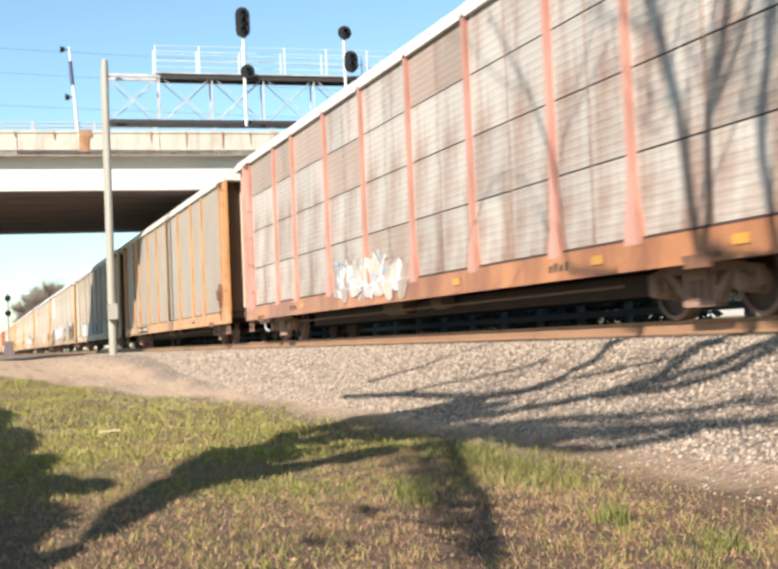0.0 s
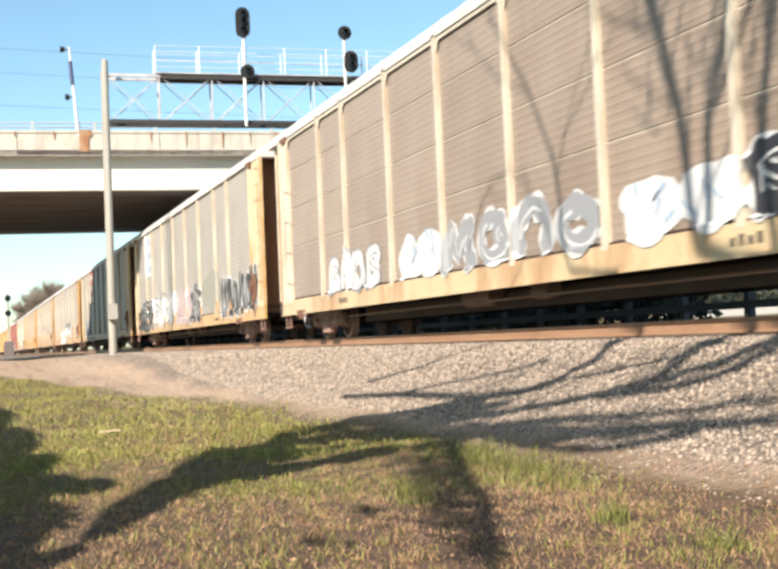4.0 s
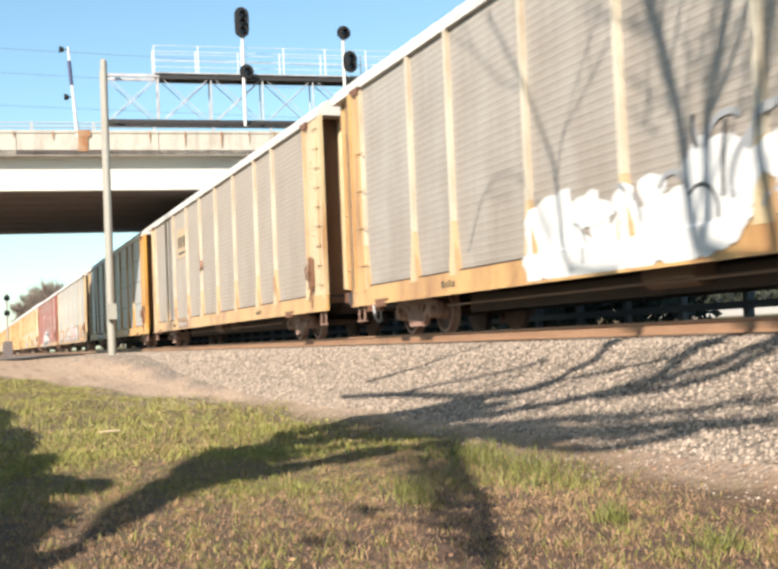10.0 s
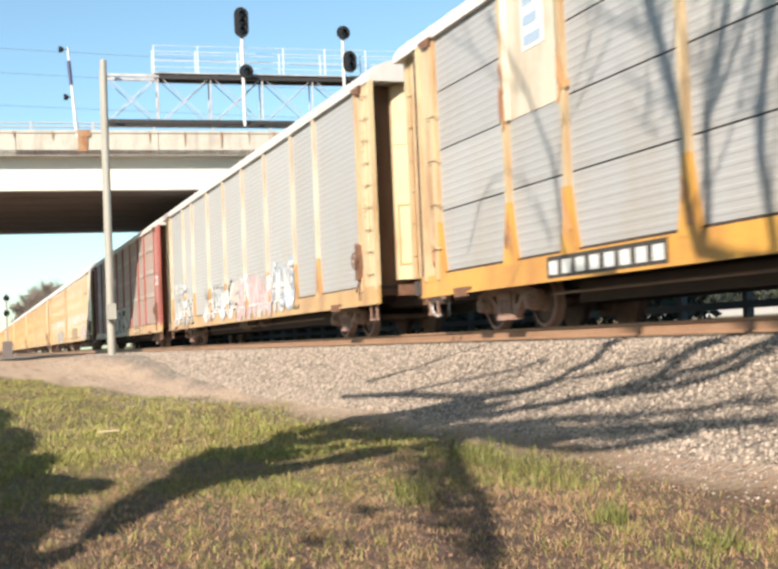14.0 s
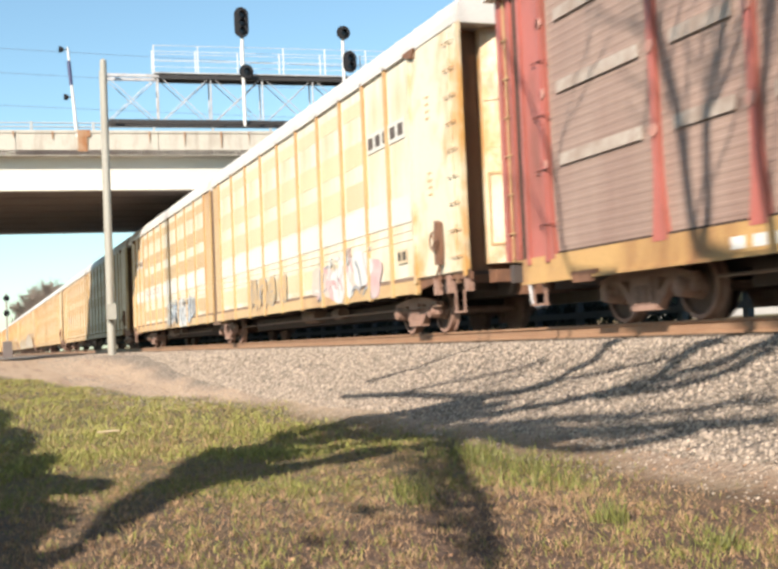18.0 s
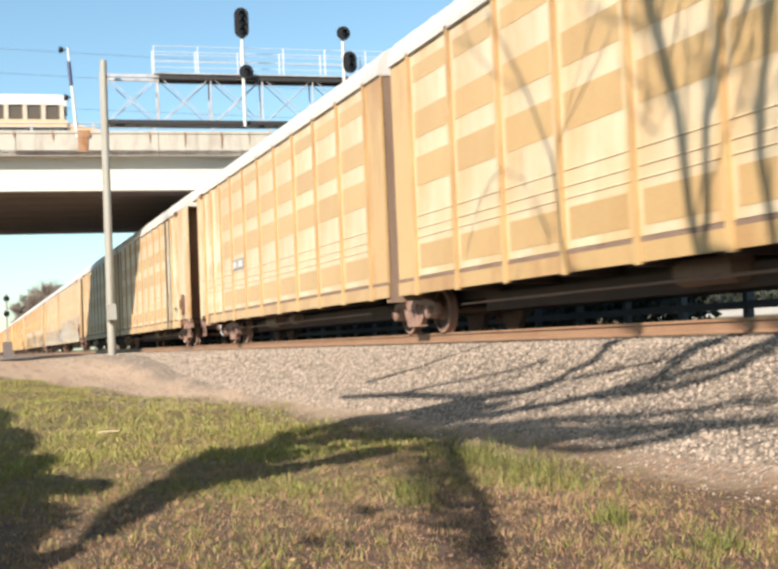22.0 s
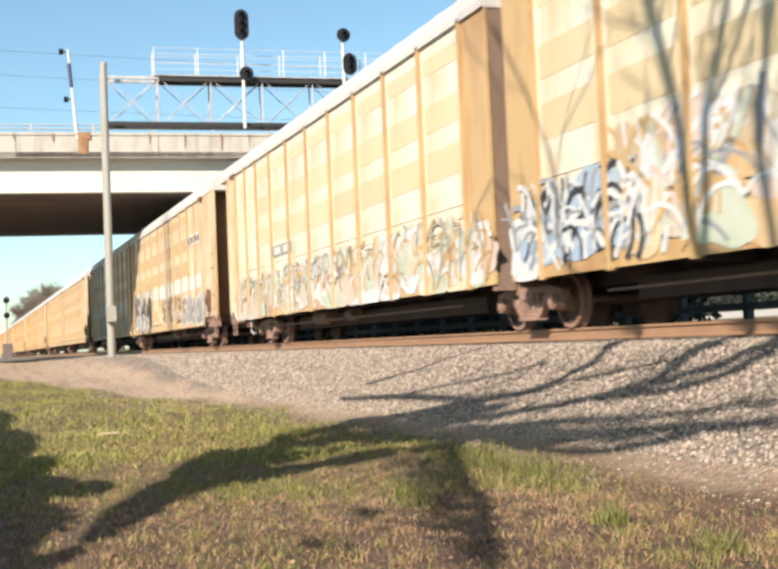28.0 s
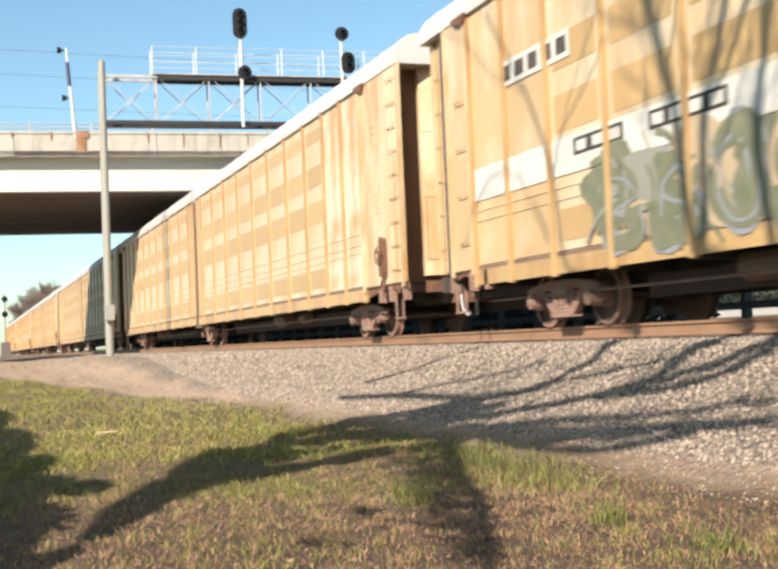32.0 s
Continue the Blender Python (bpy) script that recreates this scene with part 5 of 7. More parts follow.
# ---------- road bridge ----------
SKEW = math.degrees(math.atan(0.094))
bridge = tagged(new("road_bridge"), "concrete road bridge with pale girders over the track", "bridge")
bridge.matrix_basis = pose(-54.5, 0, EYE, 0, 0, -SKEW)
WID = 20.7      # local x runs from the near face (0) back to -WID; local y along the road
PAR, SOF = 10.08, 7.38
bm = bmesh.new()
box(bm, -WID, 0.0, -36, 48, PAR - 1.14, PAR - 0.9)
part("deck", bm, M["soffit_shade"], bridge)
bm = bmesh.new()
box(bm, -WID + 0.5, -0.5, -36, 48, PAR - 0.896, PAR - 0.86)
part("road_surface", bm, M["asphalt"], bridge)
for x0 in (-0.32, -WID):
    for i in range(13):
        y0 = -35.4 + i * 6.3
        bm = bmesh.new()
        box(bm, x0 + 0.04, x0 + 0.28, y0 + 0.015, y0 + 6.285, PAR - 0.9, PAR)
        box(bm, x0, x0 + 0.32, y0 + 0.01, y0 + 6.29, PAR - 1.16, PAR - 0.88)
        box(bm, x0, x0 + 0.32, y0 + 0.01, y0 + 6.29, PAR - 0.12, PAR)
        part("parapet_panel", bm, M["concrete"], bridge)
for x0 in (-0.32, -WID):
    bm = bmesh.new()
    box(bm, x0 + 0.1, x0 + 0.22, -35.4, 46.4, PAR - 0.87, PAR - 0.03)
    part("parapet_core", bm, M["soffit_shade"], bridge)
# inner girders take the dark shade colour, only the outer two stay pale
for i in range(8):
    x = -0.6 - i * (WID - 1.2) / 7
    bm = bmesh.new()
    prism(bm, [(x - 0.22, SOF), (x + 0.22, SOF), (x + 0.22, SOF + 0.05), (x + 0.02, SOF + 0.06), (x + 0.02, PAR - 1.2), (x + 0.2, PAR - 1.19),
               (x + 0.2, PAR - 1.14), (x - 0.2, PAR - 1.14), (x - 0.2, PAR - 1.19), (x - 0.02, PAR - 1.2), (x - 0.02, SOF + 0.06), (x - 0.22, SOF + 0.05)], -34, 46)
    part("girder", bm, M["girder"] if i in (0, 7) else M["soffit_shade"], bridge)
# flat dark sheet added to even out the shade between the girders
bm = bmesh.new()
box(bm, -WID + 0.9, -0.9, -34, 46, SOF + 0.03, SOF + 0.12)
part("soffit_slab", bm, M["soffit_shade"], bridge)
for y0, y1 in ((-36, -34), (46, 48)):
    bm = bmesh.new()
    box(bm, -WID, -0.3, y0, y1, -3, SOF - 0.01)
    part("abutment", bm, M["concrete"], bridge)
for y0, y1 in ((-330, -36), (48, 430)):
    bm = bmesh.new()
    o = [(10, -4), (-0.4, PAR - 1.2), (-WID + 0.4, PAR - 1.2), (-WID - 10, -4)]
    prism(bm, o, y0, y1)
    road_bank = part("approach_bank", bm, M["ground"])
    road_bank.matrix_basis = bridge.matrix_basis
    tagged(road_bank, "grassy bank that carries the road to the bridge", "bank", kind="structure")
    bm = bmesh.new()
    box(bm, -WID + 1, -1, y0, y1, PAR - 1.25, PAR - 0.862)
    road = part("approach_road", bm, M["asphalt"])
    road.matrix_basis = bridge.matrix_basis
    tagged(road, "asphalt road on the bank", "road", kind="structure")
bm = bmesh.new()
for z in (0.18, 0.36):
    rod(bm, (-0.16, -35, PAR + z), (-0.16, 46, PAR + z), 0.035, n=6)
part("hand_rail", bm, M["galvpipe"], bridge)
bm = bmesh.new()
box(bm, -0.05, 0.05, -0.06, 0.06, 0, 0.42)
stub = mesh_of("rail_post", bm, M["galvpipe"])
for i in range(30):
    part("rail_post", stub, None, bridge, at=(-0.16, -35 + 2.72 * i, PAR))
bm = bmesh.new()
box(bm, -0.04, 0.02, 5.09, 5.51, PAR - 0.98, PAR - 0.3)
box(bm, -0.2, 0.03, 5.09, 5.65, PAR - 0.3, PAR + 0.02)
part("rusty_bracket", bm, M["rust_stain"], bridge, "rusted steel bracket")
for y, w, h in ((8.3, 0.08, 0.6), (9.9, 0.07, 0.75), (11.6, 0.1, 0.85), (14.1, 0.09, 0.5), (12.9, 0.05, 0.7), (4.0, 0.1, 0.45), (2.3, 0.07, 0.35)):
    bm = bmesh.new()
    prism(bm, [(-w / 2, PAR - 0.05), (w / 2, PAR - 0.05), (w * 0.3, PAR - h * 0.6), (w * 0.1, PAR - h), (-w * 0.2, PAR - h * 0.9)], -0.004, 0.0)
    ob = part("rust_streak", bm, M["rust_stain"], bridge)
    ob.matrix_basis = Matrix.Translation((0.012, y, 0)) @ pose(0, 0, 0, 0, 0, 90)

# lamp mast on the parapet, leaning
mast = tagged(new("bridge_lamp_mast"), "thin leaning white mast with two small dark lamps on the parapet", "lamp")
mast.matrix_basis = bridge.matrix_basis @ pose(-0.1, 5.05, PAR, 4.2, 0, 0)
bm = bmesh.new()
rod(bm, (0, 0, -0.3), (0, 0, 3.85), 0.085, 0.045, n=8)
part("pole", bm, M["white"], mast)
bm = bmesh.new()
rod(bm, (0.0, -0.02, 2.1), (0.0, -0.02, 3.2), 0.085, n=8)
part("dark_sleeve", bm, M["sign_blue"], mast, "dark blue sleeve")
for z in (1.55, 3.75):
    bm = bmesh.new()
    rod(bm, (0, 0, z), (0, -0.42, z), 0.03, n=6)
    rod(bm, (0, -0.2, z), (0, -0.4, z + 0.02), 0.11, 0.15, n=12)
    part("lamp_head", bm, M["head"], mast)

# ---------- signal gantry ----------
gx, gy = -46.0, 5.37
gantry = tagged(new("signal_gantry"), "pale steel cantilever signal bridge over the track", "signal gantry")
gantry.matrix_basis = pose(gx, gy, EYE, 0, 0, -4.5) @ Matrix.Scale(0.9255, 4)
G_TOP, G_CH1, G_CH0 = 12.25, 11.62, 9.68
bm = bmesh.new()
rod(bm, (0, 0, -0.6), (0, 0, G_TOP), 0.16, 0.14, n=16)
rod(bm, (0, 0, G_TOP), (0, 0, G_TOP + 0.1), 0.14, 0.05, n=16)
part("column", bm, M["mast"], gantry, "round silver-painted steel column")
bm = bmesh.new()
rod(bm, (-0.75, -0.06, -0.6), (-0.75, -0.06, G_TOP - 0.25), 0.1, n=12)
part("column", bm, M["mast"], gantry)
bm = bmesh.new()
box(bm, -1.0, 0.3, -0.32, 0.3, -1.4, -0.45)
part("foundation", bm, M["concrete"], gantry)
bm = bmesh.new()
box(bm, 0.18, 0.5, -0.2, 0.2, 1.3, 1.95)
part("relay_box", bm, M["mast"], gantry, "small silver equipment box")
REACH = 13.5
for x in (0.0, -0.75):
    for z, hgt in ((G_CH0, 0.16), (G_CH1, 0.17)):
        bm = bmesh.new()
        box(bm, x - 0.08, x + 0.08, 0.15 if z == G_CH0 else 2.3, REACH, z - hgt / 2, z + hgt / 2)
        part("chord", bm, M["lattice_dark"], gantry)
    bm = bmesh.new()
    box(bm, x - 0.06, x + 0.06, 0.15, 2.3, G_CH1 - 0.02, G_CH1 + 0.1)
    part("chord", bm, M["lattice"], gantry)
    n = 6
    w = REACH / n
    for i in range(n):
        for a, b in (((x, i * w + 0.1, G_CH0), (x, (i + 1) * w - 0.05, G_CH1)), ((x, i * w + 0.1, G_CH1), (x, (i + 1) * w - 0.05, G_CH0))):
            bm = bmesh.new()
            rod(bm, a, b, 0.02, n=6)
            part("brace", bm, M["lattice"], gantry)
        bm = bmesh.new()
        rod(bm, (x, (i + 1) * w, G_CH0), (x, (i + 1) * w, G_CH1), 0.036, n=6)
        part("strut", bm, M["lattice"], gantry)
bm = bmesh.new()
box(bm, -0.9, 0.15, 2.1, REACH, G_CH1 + 0.13, G_CH1 + 0.18)
part("walkway", bm, M["lattice"], gantry)
for x in (0.12, -0.87):
    bm = bmesh.new()
    for z in (0.5, 0.8, 1.18):
        rod(bm, (x, 2.1, G_CH1 + 0.15 + z), (x, REACH, G_CH1 + 0.15 + z), 0.013, n=5)
    part("hand_rail", bm, M["white"], gantry)
    for i in range(7):
        bm = bmesh.new()
        rod(bm, (x, 2.1 + i * 1.87, G_CH1 + 0.15), (x, 2.1 + i * 1.87, G_CH1 + 1.35), 0.03, n=5)
        part("rail_post", bm, M["white"], gantry)


def signal_head(parent, y, z, lights, x=0.35):
    bm = bmesh.new()
    h, r = 0.36 * (lights - 1), 0.31
    o = [(r * math.sin(a), h / 2 + r * math.cos(a)) for a in [i * math.pi / 8 - math.pi / 2 for i in range(9)]]
    o += [(-px, -pz) for px, pz in o]
    prism(bm, o, -0.03, 0.03)
    bmesh.ops.rotate(bm, cent=(0, 0, 0), matrix=Matrix.Rotation(radians(90), 3, "Z"), verts=bm.verts)
    box(bm, -0.25, -0.03, -0.16, 0.16, -h / 2 - 0.15, h / 2 + 0.15)
    hd = part("signal_head", bm, M["head"], parent, "black signal head with round backboard", at=(x, y, z))
    for k in range(lights):
        zz = (k - (lights - 1) / 2) * 0.36
        bm = bmesh.new()
        rod(bm, (0.03, 0, zz), (0.05, 0, zz), 0.11, n=12)
        part("lens", bm, M["lens"], hd)
        bm = bmesh.new()
        n = 10
        for i in range(n):
            a0, a1 = (math.pi * (i / n) * 1.1 - 0.15), (math.pi * ((i + 1) / n) * 1.1 - 0.15)
            q = [(0.03, 0.13 * math.cos(a0), zz + 0.13 * math.sin(a0)), (0.03, 0.13 * math.cos(a1), zz + 0.13 * math.sin(a1)),
                 (0.27, 0.13 * math.cos(a1), zz + 0.13 * math.sin(a1) - 0.02), (0.27, 0.13 * math.cos(a0), zz + 0.13 * math.sin(a0) - 0.02)]
            bm.faces.new([bm.verts.new(v) for v in q])
        part("hood", bm, M["head"], hd)


for y, top in ((6.0, 14.0), (10.5, 13.68)):
    bm = bmesh.new()
    rod(bm, (0.25, y - 0.1, G_CH0 - 0.2), (0.25, y - 0.1, top), 0.07, n=10)
    part("signal_pipe", bm, M["white"], gantry)
signal_head(gantry, 5.88, 14.0, 3)
signal_head(gantry, 6.02, 11.85, 1)
signal_head(gantry, 10.42, 13.68, 1)
signal_head(gantry, 10.66, 12.38, 2)

# far signal mast
far = tagged(new("signal_mast"), "far pale signal mast with two dark heads", "signal")
far.matrix_basis = pose(-122, 4.05, float(ground_z(np.array(-122.0), np.array(4.05))))
bm = bmesh.new()
rod(bm, (0, 0, -0.3), (0, 0, 6.4), 0.1, n=8)
part("mast", bm, M["mast"], far)
signal_head(far, 0, 5.9, 1)
signal_head(far, 0, 4.4, 1)
bm = bmesh.new()
box(bm, -0.5, 0.5, -0.45, 0.45, -0.2, 1.6)
part("relay_cabinet", bm, M["soffit_shade"], far)

# ---------- fence and bank behind the track ----------
fence = tagged(new("rail_fence"), "dark low post-and-rail fence behind the track", "fence")
fence.location = (0, 13.2, float(ground_z(np.array(-10.0), np.array(13.2))))
bm = bmesh.new()
box(bm, -0.07, 0.07, -0.07, 0.07, -0.3, 0.95)
fp = mesh_of("post", bm, M["fence"])
for i in range(34):
    part("post", fp, None, fence, at=(-70 + 1.62 * i * 1.25, 0, 0))
for z in (0.5, 0.85):
    bm = bmesh.new()
    box(bm, -72, 8, -0.1, -0.07, z - 0.07, z + 0.07)
    part("rail", bm, M["fence"], fence)


# scrub behind the track
def scrub(name, x0, x1, y0, y1, h, n, seed, label):
    r = np.random.default_rng(seed)
    x, y = r.uniform(x0, x1, n), r.uniform(y0, y1, n)
    top = h * (0.72 + 0.28 * np.sin(x * 0.9) * np.sin(x * 0.37 + 2))
    q = np.stack([x, y, ground_z(x, y) + top * r.uniform(0, 1, n) ** 0.8], -1)
    u, w = r.normal(size=(n, 3)), r.normal(size=(n, 3))
    u *= (r.uniform(0.07, 0.2, n) / np.linalg.norm(u, axis=1))[:, None]
    w *= (r.uniform(0.04, 0.1, n) / np.linalg.norm(w, axis=1))[:, None]
    v = np.stack([q - u, q + w, q + u, q - w], 1).reshape(-1, 3)
    tagged(new(name, arrays(name, v, np.arange(4 * n).reshape(-1, 4), M["scrub"])), label, "scrub", kind="stuff")


scrub("trackside_scrub", -100, -20.5, 13.4, 15.0, 1.9, 30000, 51, "dark evergreen scrub behind the track")
scrub("far_scrub", -60, 6, 22.5, 26, 3.2, 30000, 52, "dark evergreen scrub behind the track")

# ---------- trees ----------
def limb(bm, pts, r0, r1, n=7):
    pts = [Vector(p) for p in pts]
    rings = []
    for i, p in enumerate(pts):
        d = (pts[min(i + 1, len(pts) - 1)] - pts[max(i - 1, 0)]).normalized()
        u = d.orthogonal().normalized()
        w = d.cross(u)
        r = r0 + (r1 - r0) * i / (len(pts) - 1)
        rings.append([bm.verts.new(p + (u * math.cos(k * math.tau / n) + w * math.sin(k * math.tau / n)) * r) for k in range(n)])
    for a, b in zip(rings, rings[1:]):
        for k in range(n):
            j = (k + 1) % n
            bm.faces.new((a[k], a[j], b[j], b[k]))
    bm.faces.new(rings[0][::-1])
    bm.faces.new(rings[-1])


def bent(a, b, rnd, sway=0.08, n=5):
    a, b = Vector(a), Vector(b)
    d = (b - a).length * sway
    off = Vector((rnd.uniform(-d, d), rnd.uniform(-d, d), rnd.uniform(-d, d)))
    return [a.lerp(b, i / n) + off * math.sin(math.pi * i / n) for i in range(n + 1)]


def bare_tree(x, y, height, seed, label, spread=0.34, depth=4):
    """A leafless tree: tapered trunk, forking limbs and fine twigs."""
    rnd = random.Random(seed)
    z = float(ground_z(np.array(float(x)), np.array(float(y))))
    tree = tagged(new("bare_tree"), label, "tree", "bare trees beyond the train")
    tree.location = (x, y, z)
    wood, twigs = bmesh.new(), bmesh.new()

    def grow(a, d, length, r, level):
        b = a + d * length
        limb(wood if level < 2 else twigs, bent(a, b, rnd, 0.07, 3), r, r * 0.6, 6 if level < 2 else 3)
        if level == depth:
            return
        for k in range(3 if level < 2 else 4):
            q = (d + Vector((rnd.gauss(0, spread), rnd.gauss(0, spread), rnd.gauss(0.12, spread * 0.6)))).normalized()
            grow(a + d * length * rnd.uniform(0.6, 1.0), q, length * rnd.uniform(0.55, 0.78), r * 0.55, level + 1)
    grow(Vector((0, 0, -0.2)), Vector((0, 0, 1)), height * 0.34, height * 0.018, 0)
    ends = [Vector(v.co) for v in twigs.verts]
    for k in range(1500):
        a = rnd.choice(ends)
        d = Vector((rnd.gauss(0, 1), rnd.gauss(0, 1), rnd.gauss(0.5, 1))) * height * 0.03
        u = d.orthogonal().normalized() * rnd.uniform(0.03, 0.07)
        twigs.faces.new([twigs.verts.new(p) for p in (a - u, a + u, a + d + u * 0.4, a + d - u * 0.4)])
    part("trunk", wood, M["bark"], tree)
    part("crown", twigs, M["twig"], tree)


rt = random.Random(5)
for i, (x, y, hgt) in enumerate(((-318, 23, 20), (-336, 21.5, 22.5), (-356, 23, 24.5), (-380, 21, 24.5), (-410, 22.5, 24.5), (-445, 21, 22.5), (-480, 21, 20.5), (-345, 27, 25.5), (-395, 28, 27), (-425, 26, 25.5))):
    bare_tree(x, y, hgt, 100 + i, "bare grey-brown tree beyond the train", depth=4)


def evergreen(x, y, height, width, seed, label):
    rnd = np.random.default_rng(seed)
    z = float(ground_z(np.array(float(x)), np.array(float(y))))
    tree = tagged(new("evergreen_tree"), label, "tree")
    tree.location = (x, y, z)
    bm = bmesh.new()
    limb(bm, [(0, 0, -0.2), (0.05, 0, height * 0.5), (0, 0.05, height * 0.95)], height * 0.022, 0.03)
    for i in range(14):
        a, zz = i * 2.4, height * (0.2 + 0.05 * i)
        r = width * (1 - 0.8 * i / 14)
        limb(bm, [(0, 0, zz), (r * 0.8 * math.cos(a), r * 0.8 * math.sin(a), zz + 0.3)], 0.05, 0.015, 5)
    part("trunk", bm, M["bark"], tree)
    n = 5200
    h = rnd.uniform(0.12, 1, n)
    r = width * (1.05 - h) ** 0.7 * np.sqrt(rnd.uniform(0.1, 1, n)) * (0.85 + 0.25 * np.sin(h * 40))
    a = rnd.uniform(0, 6.283, n)
    c = np.stack([r * np.cos(a), r * np.sin(a), h * height], -1)
    s = rnd.uniform(0.1, 0.24, n)[:, None]
    u, w = rnd.normal(size=(n, 3)), rnd.normal(size=(n, 3))
    u /= np.linalg.norm(u, axis=1)[:, None]
    w /= np.linalg.norm(w, axis=1)[:, None]
    v = np.stack([c - u * s, c + w * s * 0.5, c + u * s, c - w * s * 0.5], 1).reshape(-1, 3)
    part("crown", arrays("crown", v, np.arange(4 * n).reshape(-1, 4), M["evergreen"]), None, tree)


for i, (x, y, hgt) in enumerate(((-150, 20.5, 12.4), (-157, 21, 13.6), (-164, 20, 13.4), (-175, 22, 14))):
    evergreen(x, y, hgt, 2.6, 30 + i, "dark evergreen tree behind the train")

# the big bare tree behind the camera, whose shadow lies on the lawn, the ballast and the cars
UP = -LIGHT


def toward_sun(x, y, z, s):
    return Vector((x, y, z)) + UP * s


shade = tagged(new("bare_tree"), "tall bare tree on the lawn beside the track", "tree")
rs = random.Random(9)
wood, fine = bmesh.new(), bmesh.new()
foot = Vector((-3.4, -1.75, -0.2))
def bough(points, twigs=4):
    """A limb with its own thickness at each bend, and a few twigs."""
    pts = [toward_sun(*p[:4]) for p in points]
    rings = []
    for i, p in enumerate(pts):
        d = (pts[min(i + 1, len(pts) - 1)] - pts[max(i - 1, 0)]).normalized()
        u = d.orthogonal().normalized()
        w = d.cross(u)
        rings.append([wood.verts.new(p + (u * math.cos(k * math.tau / 8) + w * math.sin(k * math.tau / 8)) * points[i][4]) for k in range(8)])
    for a, b in zip(rings, rings[1:]):
        for k in range(8):
            wood.faces.new((a[k], a[(k + 1) % 8], b[(k + 1) % 8], b[k]))
    wood.faces.new(rings[0][::-1])
    wood.faces.new(rings[-1])
    r1 = points[-1][4]
    for k in range(twigs):
        i = rs.randrange(1, len(pts))
        a = pts[i - 1].lerp(pts[i], rs.random())
        d = (pts[-1] - pts[0]).normalized() * rs.uniform(0.4, 2.0) + Vector((rs.gauss(0, 0.5), rs.gauss(0, 0.5), rs.uniform(0.2, 1.2)))
        limb(fine, bent(a, a + d, rs, 0.1, 3), min(r1 * 0.5, 0.025), 0.008, 4)


# trunk, from its foot to the fork
limb(wood, [foot, foot.lerp(toward_sun(*(-7.67, 0.34, -0.0, 7.4)), 0.5), toward_sun(*(-7.67, 0.34, -0.0, 7.4))], 0.3, 0.2, 10)
bough([(-7.67, 0.34, -0.0, 7.4, 0.21), (-7.84, 0.53, 0.01, 8.2, 0.139), (-8.34, 0.84, 0.02, 9.0, 0.099), (-9.93, 1.41, 0.02, 9.9, 0.209), (-11.72, 2.11, -0.02, 10.7, 0.316), (-12.33, 2.55, -0.0, 11.5, 0.5)], 2)
# limbs whose shade lies along the lawn and the gravel
bough([(-12.5, 3.07, 0.0, 11.6, 0.12), (-12.75, 3.35, 0.0, 11.9, 0.13), (-12.95, 3.65, 0.0, 12.1, 0.12), (-13.2, 4.04, 0.02, 12.4, 0.11), (-13.41, 4.41, 0.02, 12.7, 0.1), (-13.69, 4.79, 0.02, 12.9, 0.09)], 6)
bough([(-13.1, 2.82, 0.0, 11.4, 0.2), (-13.77, 3.35, 0.0, 11.7, 0.3), (-14.4, 3.94, -0.03, 12.0, 0.36), (-14.9, 4.56, -0.02, 12.3, 0.3), (-14.95, 5.07, 0.01, 12.6, 0.17)], 4)
bough([(-12.6, 2.7, 0.0, 11.5, 0.16), (-13.1, 3.2, 0.0, 11.8, 0.22), (-13.5, 3.7, 0.0, 12.1, 0.16)], 4)
bough([(-8.98, 1.09, 0.04, 10.6, 0.039), (-10.08, 1.44, 0.02, 10.8, 0.071), (-11.45, 1.88, -0.01, 11.0, 0.114), (-12.91, 2.52, 0.02, 11.3, 0.25), (-14.79, 3.42, -0.04, 11.6, 0.243), (-16.12, 4.36, -0.02, 11.9, 0.275), (-16.27, 5.16, 0.05, 12.2, 0.275)], 2)
bough([(-8.64, 1.06, 0.03, 10.6, 0.039), (-9.34, 1.34, 0.03, 10.8, 0.071), (-10.52, 1.75, -0.01, 11.0, 0.114), (-11.71, 2.31, -0.02, 11.3, 0.25), (-12.93, 2.98, 0.0, 11.6, 0.243)], 2)
bough([(-12.37, 2.45, -0.0, 11.2, 0.2), (-13.74, 3.26, -0.01, 11.5, 0.36), (-15.2, 4.16, -0.04, 11.7, 0.48), (-15.48, 4.81, -0.01, 12.0, 0.48), (-15.15, 5.28, 0.05, 12.3, 0.244), (-14.53, 5.7, 0.17, 12.5, 0.194), (-13.72, 5.93, 0.25, 12.8, 0.117), (-12.99, 6.08, 0.33, 13.1, 0.09), (-12.46, 6.22, 0.41, 13.3, 0.086), (-11.86, 6.36, 0.49, 13.6, 0.081), (-11.35, 6.53, 0.58, 13.9, 0.078), (-10.94, 6.65, 0.65, 14.1, 0.09), (-10.74, 6.78, 0.72, 14.4, 0.128), (-10.65, 6.97, 0.81, 14.7, 0.113), (-10.88, 7.52, 1.04, 14.9, 0.13), (-10.9, 7.8, 1.11, 15.2, 0.231)], 5)
